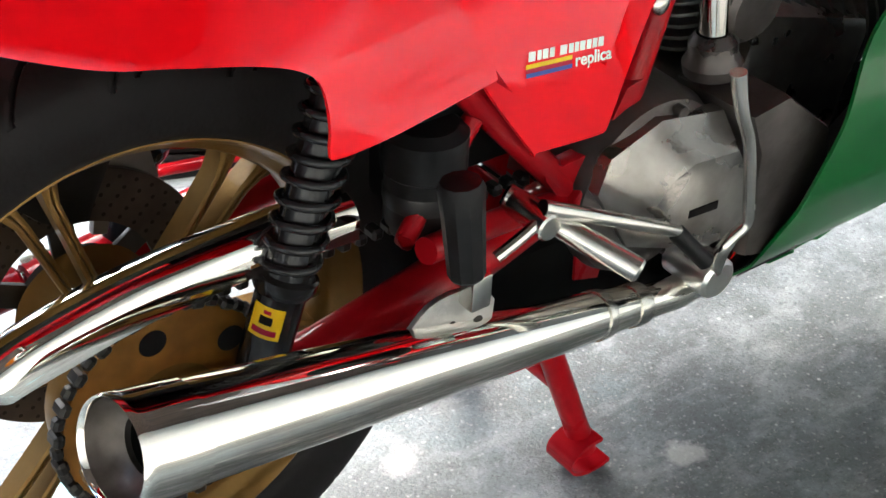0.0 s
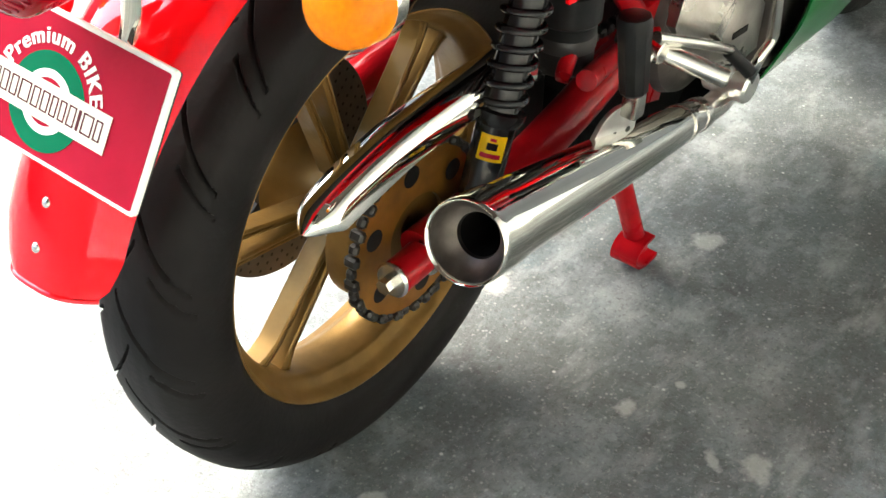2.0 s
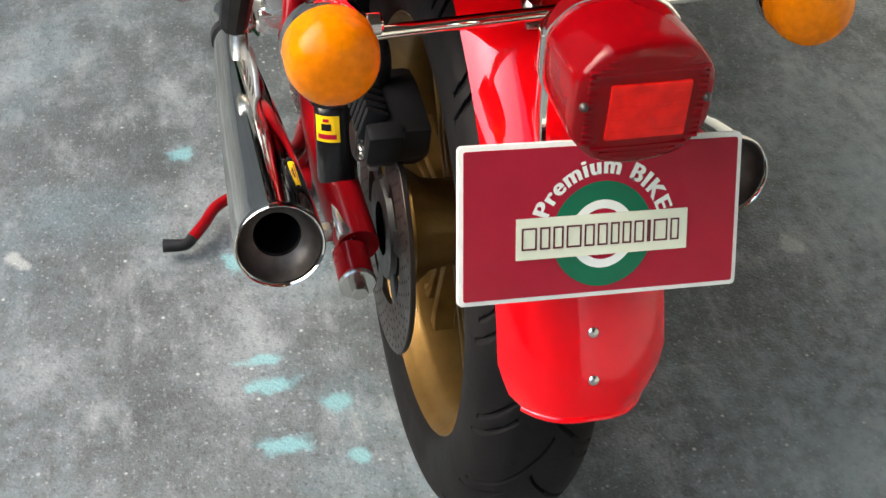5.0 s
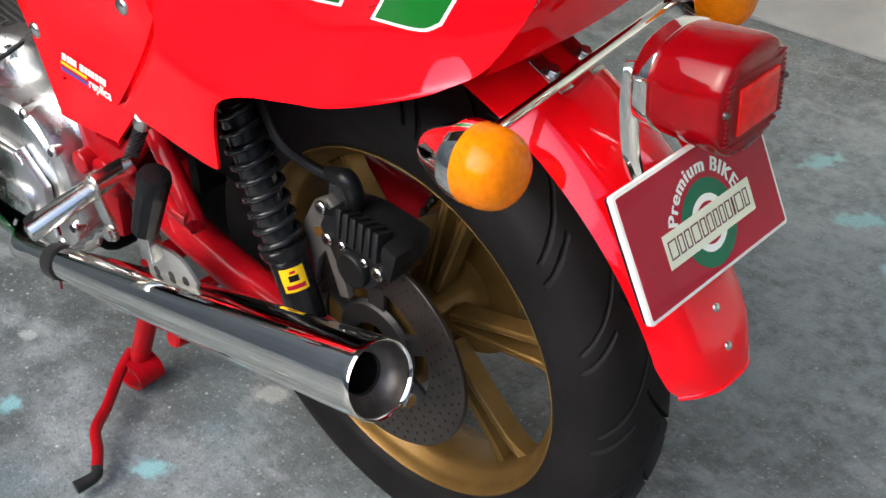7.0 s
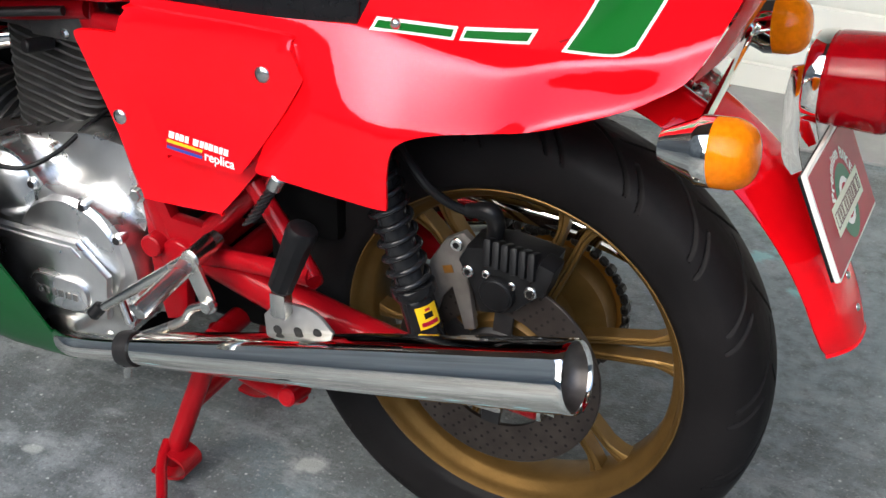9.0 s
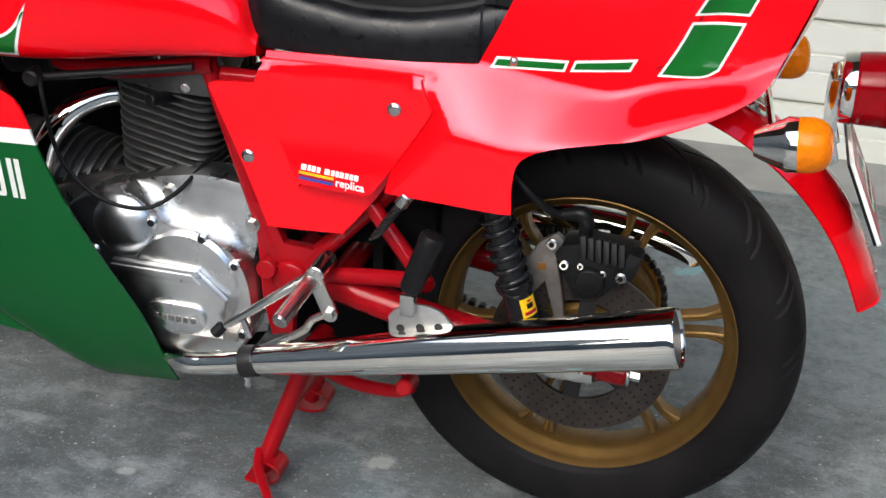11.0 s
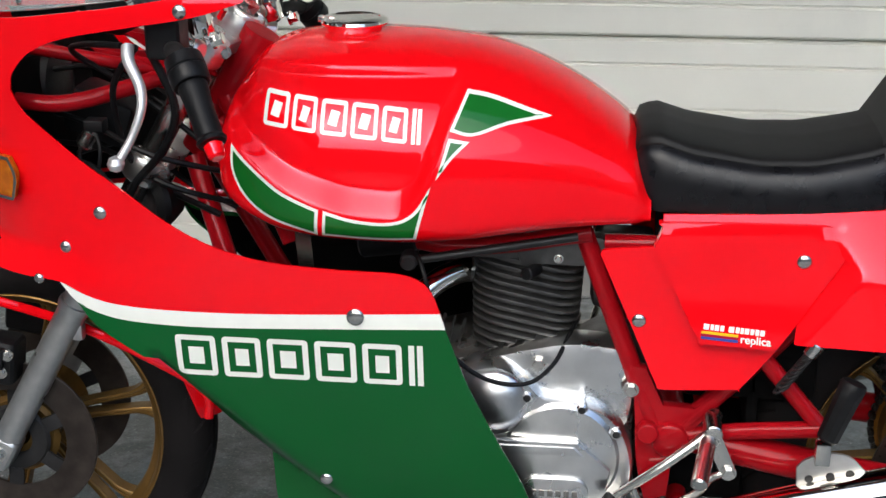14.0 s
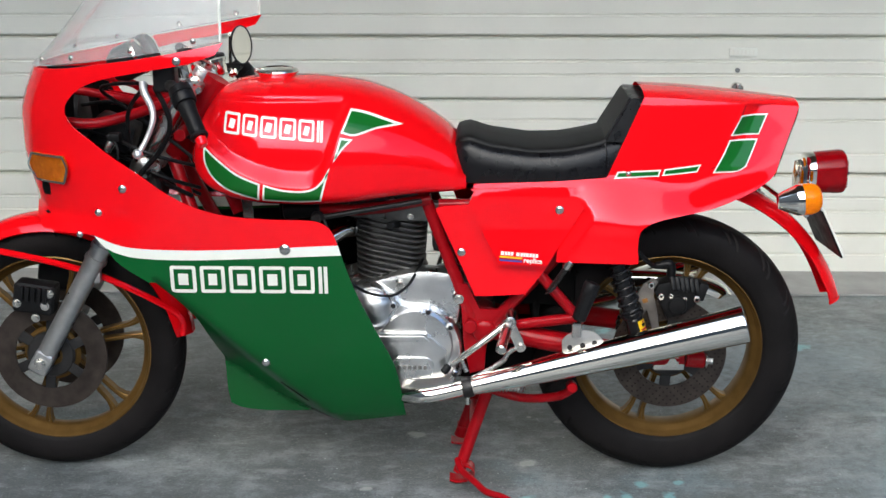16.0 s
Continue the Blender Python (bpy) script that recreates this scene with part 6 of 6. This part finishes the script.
    for k in range(n):
        a = 2 * math.pi * k / n
        mm = m @ Matrix.Rotation(a, 4, "Z") @ Matrix.Translation((0.106, 0, 0))
        bm = box((0.0105, 0.0135, 0.018 if k % 2 else 0.011), mm, 0.003, 1)
        part("chain_link", bm, CHAIN, sp)
    for zz, sgn in ((0.425, 1), (0.245, -1)):
        for k in range(26):
            t = k / 25
            p = V(-0.02 - 0.44 * t, 0.098, AX_R.z + sgn * (0.106 * (1 - t) + 0.038 * t) + 0.06 * t)
            part("chain_link", box((0.0125, 0.018, 0.012), Matrix.Translation(p), 0.003, 1), CHAIN, sp)
    # chrome chain guard
    path = spline([(0.180, 0.424, 0), (0.162, 0.444, 0), (0.12, 0.463, 0), (0.06, 0.478, 0), (0.0, 0.486, 0), (-0.1, 0.490, 0), (-0.18, 0.488, 0)], 6)
    rows = []
    for k, p in enumerate(path):
        q = path[min(k + 1, len(path) - 1)] - path[max(k - 1, 0)]
        t = q.normalized()
        no = V(t.y, -t.x, 0) if t.x < 0 else V(-t.y, t.x, 0)
        sl = 0.12 + 0.88 * smooth01((k + 0.6) / 8) ** 0.6
        w = 0.012 * smooth01(k / 16)
        sec = [(0.070, -0.030)]
        for th in np.linspace(180, 8, 11):
            sec.append((0.097 + 0.027 * math.cos(radians(th)), -0.018 + 0.021 * math.sin(radians(th))))
        sec.append((0.1245, -0.022 - w))
        back = [(0.097 + (a - 0.097) * 0.9, b - 0.003 if 0 < i < 12 else b) for i, (a, b) in enumerate(sec)]
        rows.append([V(p.x + no.x * h * sl, 0.097 + (y - 0.097) * sl, p.y + no.y * h * sl) for y, h in sec + back[::-1]])
    cg = part("chain_guard", loft(rows), CHROME, bike, "curved chrome chain guard", smooth=50)
    part("sticker", box((0.03, 0.0012, 0.012), Matrix.Translation((-0.085, 0.1235, 0.463)) @ Matrix.Rotation(radians(2), 4, "Y"), 0), ORANGE, cg, "small orange sticker")


build_rear_brake()


# ---- front end ----
def build_front():
    dirv = V(0.165, 0, 0.29).normalized()
    for s in (-1, 1):
        a = V(AX_F.x - 0.015, s * 0.105, AX_F.z - 0.01)
        b = a + dirv * 0.36
        fk = part("fork_leg", rod(a - dirv * 0.02, b, 0.0235, 0.0245, 24, 0.006), FORK, bike, "grey alloy fork slider")
        for off in (0.30, 0.335):
            part("slider_collar", lathe([(0.022, -0.008), (0.0275, -0.006), (0.0285, 0), (0.0275, 0.006), (0.022, 0.008)], aim(a + dirv * off, a + dirv * (off + 0.1)), 28), FORK, fk)
        part("stay_boss", box((0.03, 0.02, 0.03), Matrix.Translation(a + dirv * 0.25 + V(0.02, 0, 0.0)), 0.006, 2), FORK, fk)
        part("dust_seal", rod(b - dirv * 0.004, b + dirv * 0.022, 0.0275, seg=24, bevel=0.004), BLACK, fk)
        part("stanchion", rod(b, b + dirv * 0.42, 0.019, seg=20), STEEL, fk, "chrome fork tube")
        part("axle_clamp", box((0.05, 0.05, 0.06), Matrix.Translation(a) @ Matrix.Rotation(radians(30), 4, "Y"), 0.012, 3), FORK, fk)
        part("axle_nut", bolt(a + V(0, s * 0.026, 0), (0, s, 0), 0.011, 0.01), STEEL, fk)
        # caliper behind the leg
        m = Matrix.Translation((AX_F.x - 0.02, s * 0.10, AX_F.z + 0.155)) @ Matrix.Rotation(radians(8), 4, "Y")
        ca = part("brake_caliper", box((0.10, 0.06, 0.075), m, 0.012, 3), BLACK, bike, "black front brake caliper")
        for k in range(5):
            part("caliper_rib", box((0.010, 0.012, 0.036), m @ Matrix.Translation((-0.028 + k * 0.0145, s * 0.033, 0.014)), 0.002), BLACK, ca)
        for dx, dz in ((0.038, 0.02), (0.03, -0.012), (-0.038, -0.014), (0.01, -0.045)):
            p = m @ V(dx, s * 0.03, dz)
            part("caliper_bolt", bolt(p, (0, s, 0), 0.008, 0.006), STEEL, ca)
    for z in (0.80, 0.985):
        x = AX_F.x - 0.015 + (z - AX_F.z + 0.01) * dirv.x / dirv.z
        yo = part("fork_yoke", prism([(-0.10, -0.022), (-0.04, -0.028), (0.0, -0.034), (0.04, -0.028), (0.10, -0.022), (0.10, 0.018), (0.03, 0.030), (-0.03, 0.030), (-0.10, 0.018)], 0.024,
                  Matrix.Translation((x, 0, z)) @ Matrix.Rotation(radians(30), 4, "Y") @ Matrix.Rotation(radians(90), 4, "Z"), 0.004, n=2), FORK, bike, "grey alloy fork yoke")
        for s in (-1, 1):
            c = V(x, s * 0.105, z)
            part("tube_clamp", lathe([(0.0195, -0.02), (0.029, -0.02), (0.031, -0.016), (0.031, 0.016), (0.029, 0.02), (0.0195, 0.02)], aim(c, c + dirv), 28), ALLOY, yo, "bright alloy tube clamp")
            part("pinch_bolt", bolt(c + V(0.03, s * 0.01, -0.004), (0.4, s, 0), 0.007, 0.008), STEEL, yo)
            part("tube_cap", rod(c + dirv * 0.02, c + dirv * 0.034, 0.016, seg=6), STEEL, yo) if z > 0.9 else None
    part("steering_head", rod((-1.20, 0, 0.80), (-1.09, 0, 0.99), 0.03, seg=24), DRED, bike)
    # front mudguard and its stays
    mg = part("front_mudguard", arc_guard(AX_F, 0.343, 6, 150, 0.066, 0.034), RED, bike, "glossy red front mudguard", smooth=50)
    for s in (-1, 1):
        stay = [AX_F + V(0.33 * math.cos(radians(a)), s * 0.068, 0.33 * math.sin(radians(a))) for a in (8, 18)] + [AX_F + V(0.16, s * 0.08, 0.19), AX_F + V(0.02, s * 0.08, 0.235), AX_F + V(-0.16, s * 0.072, 0.27)]
        part("mudguard_stay", sweep(stay, 0.008, 10), RED, mg, "red mudguard stay")
    # bars, levers
    for s in (-1, 1):
        a, g, b = V(-1.155, s * 0.255, 1.015), V(-1.099, s * 0.352, 0.987), V(-1.062, s * 0.402, 0.924)
        if s > 0:
            a, g, b = (p + V(0.02, 0, -0.04) for p in (a, g, b))
        d = (b - g).normalized()
        ba = part("handlebar_grip", lathe([(0, 0), (0.019, 0), (0.0205, 0.003), (0.0195, 0.010), (0.0180, 0.03), (0.0175, 0.085), (0.0185, (b - g).length - 0.008), (0.0205, (b - g).length - 0.004), (0.018, (b - g).length), (0, (b - g).length)], aim(g, b), 24), BLACK, bike, "black foam handlebar grip")
        part("switch_housing", lathe([(0, -0.046), (0.020, -0.046), (0.025, -0.042), (0.0265, -0.025), (0.0245, -0.023), (0.0265, -0.021), (0.0265, -0.004), (0.024, 0.0), (0, 0.0)], aim(g, b), 24), BLACK, ba, "black switch housing")
        part("bar_tube", sweep([a, a.lerp(g, 0.5) + V(0, 0, 0.012), g - d * 0.03], 0.013, 14), DARKM, ba)
        part("bar_end", rod(b, b + d * 0.022, 0.013, 0.011, seg=16, bevel=0.003), RED, ba, "red bar end plug")
        part("clip_on", rod(a - (b - a).normalized() * 0.16, a, 0.012, seg=16), DARKM, ba)
        part("switch_block", box((0.05, 0.05, 0.06), Matrix.Translation(a - d * 0.02), 0.01, 3), BLACK, ba)
        part("hand_lever", sweep([(-1.205, s * 0.285, 1.022), (-1.200, s * 0.30, 1.005), (-1.183, s * 0.312, 0.974), (-1.178, s * 0.328, 0.948), (-1.190, s * 0.338, 0.912), (-1.205, s * 0.35, 0.884)], (0.009, 0.0085, 0.0075, 0.0065, 0.0058, 0.006), 12), LEVER, ba, "satin alloy hand lever")
        part("lever_ball", lathe([(0, 0.012), (0.009, 0.008), (0.012, 0.0), (0.009, -0.008), (0, -0.012)], Matrix.Translation((-1.210, s * 0.352, 0.878)), 16), LEVER, ba)
        part("master_cylinder", lathe([(0, 0), (0.022, 0), (0.024, 0.004), (0.024, 0.03), (0.027, 0.032), (0.027, 0.04), (0, 0.042)], Matrix.Translation(a + V(0.015, -s * 0.085, 0.0)) @ Matrix.Rotation(radians(-12), 4, "Y"), 24), CHROME, ba, "chrome fluid reservoir")
        part("bar_clamp", rod(a + V(-0.045, -s * 0.10, 0.0), a + V(0.02, -s * 0.07, -0.02), 0.016, seg=18, bevel=0.003), ALLOY, ba)
        part("clamp_bolt", bolt(a + V(0.045, -s * 0.06, 0.0), (1, 0, 0.3), 0.009, 0.012), CHROME, ba)
        part("cable", sweep([a + V(-0.05, 0, 0), (-1.27, s * 0.18, 0.93), (-1.26, s * 0.12, 0.80), (-1.15, s * 0.08, 0.72)], 0.005, 8), BLACK, ba)
    # mirror and instruments
    c = V(-1.074, 0.243, 1.040)
    m = aim(c, c + V(0.9, -0.38, 0.1))
    mi = part("mirror", lathe([(0, -0.010), (0.026, -0.009), (0.043, -0.005), (0.049, 0.0), (0.0495, 0.004), (0.047, 0.005), (0.0465, 0.003)], m, 40), BLACK, bike, "round handlebar mirror with a black rim")
    part("mirror_glass", lathe([(0, 0.003), (0.0465, 0.003)], m, 40), CHROME, mi, "silvered mirror glass", smooth=0)
    part("mirror_stem", sweep([m @ V(-0.02, 0.03, -0.012), (-1.105, 0.265, 1.03), (-1.112, 0.30, 0.985), (-1.115, 0.315, 0.95)], (0.008, 0.005, 0.005, 0.006), 10), CHROME, mi, "thin chrome mirror stem")
    for s in (-1, 1):
        m = aim((-1.28, s * 0.068, 1.045), (-1.20, s * 0.068, 1.085))
        dial = part("instrument", lathe([(0, 0.02), (0.036, 0.02), (0.042, 0.025), (0.043, 0.018), (0.042, -0.03), (0.03, -0.05), (0, -0.05)], m, 28), BLACK, bike, "black round instrument")
        part("dial_rim", lathe([(0.037, 0.024), (0.044, 0.026), (0.045, 0.018), (0.043, 0.016)], m, 32), CHROME, dial, "thin chrome bezel")
        part("dial_face", lathe([(0, 0.0215), (0.036, 0.0215)], m, 28), CLOTHV, dial, "dark dial face", smooth=0)
    part("warning_panel", box((0.05, 0.05, 0.025), Matrix.Translation((-1.19, 0, 1.035)) @ Matrix.Rotation(radians(-40), 4, "Y"), 0.006), BLACK, bike, "black warning lamp panel")
    for s in (-1, 1):
        part("fairing_bracket", sweep([(-1.42, s * 0.17, 0.915), (-1.35, s * 0.16, 0.91), (-1.27, s * 0.12, 0.925), (-1.17, s * 0.035, 0.95)], 0.0125, 12), DRED, bike, "red fairing stay")
        part("fairing_bracket", sweep([(-1.43, s * 0.12, 0.985), (-1.33, s * 0.10, 0.965), (-1.21, s * 0.045, 0.93)], 0.010, 12), DRED, bike, "red fairing stay")
        part("gusset", prism([(-1.34, 0.975), (-1.22, 0.955), (-1.18, 0.90), (-1.27, 0.925)], 0.003, side_frame(0, s * 0.07, 0, s), 0.001), DRED, bike, "red steel gusset plate")
    part("relay", rod((-1.315, -0.155, 0.868), (-1.33, -0.16, 0.845), 0.012, seg=14, bevel=0.003), STEEL, bike, "small plated relay can")
    part("relay_cap", box((0.03, 0.028, 0.018), Matrix.Translation((-1.31, -0.152, 0.877)), 0.004), BLACK, bike)
    part("ignition_switch", rod((-1.17, -0.02, 1.0), (-1.15, -0.02, 1.035), 0.016, seg=18, bevel=0.003), CHROME, bike, "chrome ignition switch")
    part("wire_loop", sweep([(-1.31, -0.16, 0.87), (-1.30, -0.17, 0.84), (-1.312, -0.175, 0.79), (-1.345, -0.17, 0.768), (-1.39, -0.16, 0.775)], 0.0032, 8), BLACK, bike, "thin looped wire")
    part("wire_loop", sweep([(-1.31, -0.13, 0.87), (-1.335, -0.15, 0.85), (-1.33, -0.16, 0.80), (-1.29, -0.165, 0.775)], 0.0028, 8), BLACK, bike, "thin looped wire")
    part("throttle_cable", sweep([(-1.19, -0.245, 1.01), (-1.16, -0.24, 0.93), (-1.19, -0.21, 0.86), (-1.25, -0.19, 0.79), (-1.27, -0.17, 0.72)], 0.0062, 10), BLACK, bike, "black throttle cable")
    part("clutch_cable", sweep([(-1.22, -0.27, 1.02), (-1.29, -0.22, 1.01), (-1.33, -0.16, 0.985), (-1.27, -0.10, 0.92), (-1.16, -0.09, 0.83), (-1.06, -0.10, 0.74)], 0.0045, 10), BLACK, bike, "black clutch cable")
    part("cross_tube", rod((-1.17, -0.10, 0.87), (-1.17, 0.10, 0.87), 0.014, seg=16), DRED, bike)
    part("down_tube", rod((-1.14, -0.045, 0.90), (-1.04, -0.075, 0.68), 0.016, seg=16), DRED, bike, "red frame tube")
    # added black sheet, makes the fairing opening read as deep shade
    part("inner_guard", box((0.012, 0.30, 0.20), Matrix.Translation((-1.425, 0, 0.86)) @ Matrix.Rotation(radians(-8), 4, "Y"), 0.004), LINERFILL, bike, "black sheet added behind the headlamp to darken the nose")
    part("fuse_box", box((0.10, 0.09, 0.07), Matrix.Translation((-1.33, -0.05, 0.87)) @ Matrix.Rotation(radians(20), 4, "Y"), 0.012, 2), BLACK, bike, "black box behind the headlamp")
    part("horn", lathe([(0, 0.02), (0.03, 0.02), (0.042, 0.01), (0.042, 0), (0.02, -0.03), (0, -0.03)], aim((-1.24, -0.09, 0.74), (-1.3, -0.14, 0.74)), 24), BLACK, bike, "black horn")
    for k, (y, z) in enumerate(((-0.12, 0.90), (-0.08, 0.84), (-0.05, 0.95), (0.02, 0.80), (0.08, 0.88), (-0.15, 0.80))):
        part("cable", sweep([(-1.12 - 0.01 * k, y, z - 0.10), (-1.22, y * 1.3 - 0.02, z - 0.06), (-1.32, y * 1.1, z + 0.01 * k - 0.03), (-1.42, y * 0.6, z - 0.02)], 0.0045, 8), BLACK, bike, "black cable loom")
    # added black block, the nose's inner darkness as colour
    part("inner_shell", box((0.05, 0.36, 0.22), Matrix.Translation((-1.46, 0, 0.85)), 0.03, 2), LINERFILL, bike, "black block filling the shaded inside of the nose")
    part("headlamp_shell", lathe([(0, 0.0), (0.08, 0.0), (0.085, -0.02), (0.06, -0.1), (0, -0.12)], aim((-1.52, 0, 0.90), (-1.7, 0, 0.9)), 32), BLACK, bike)


build_front()
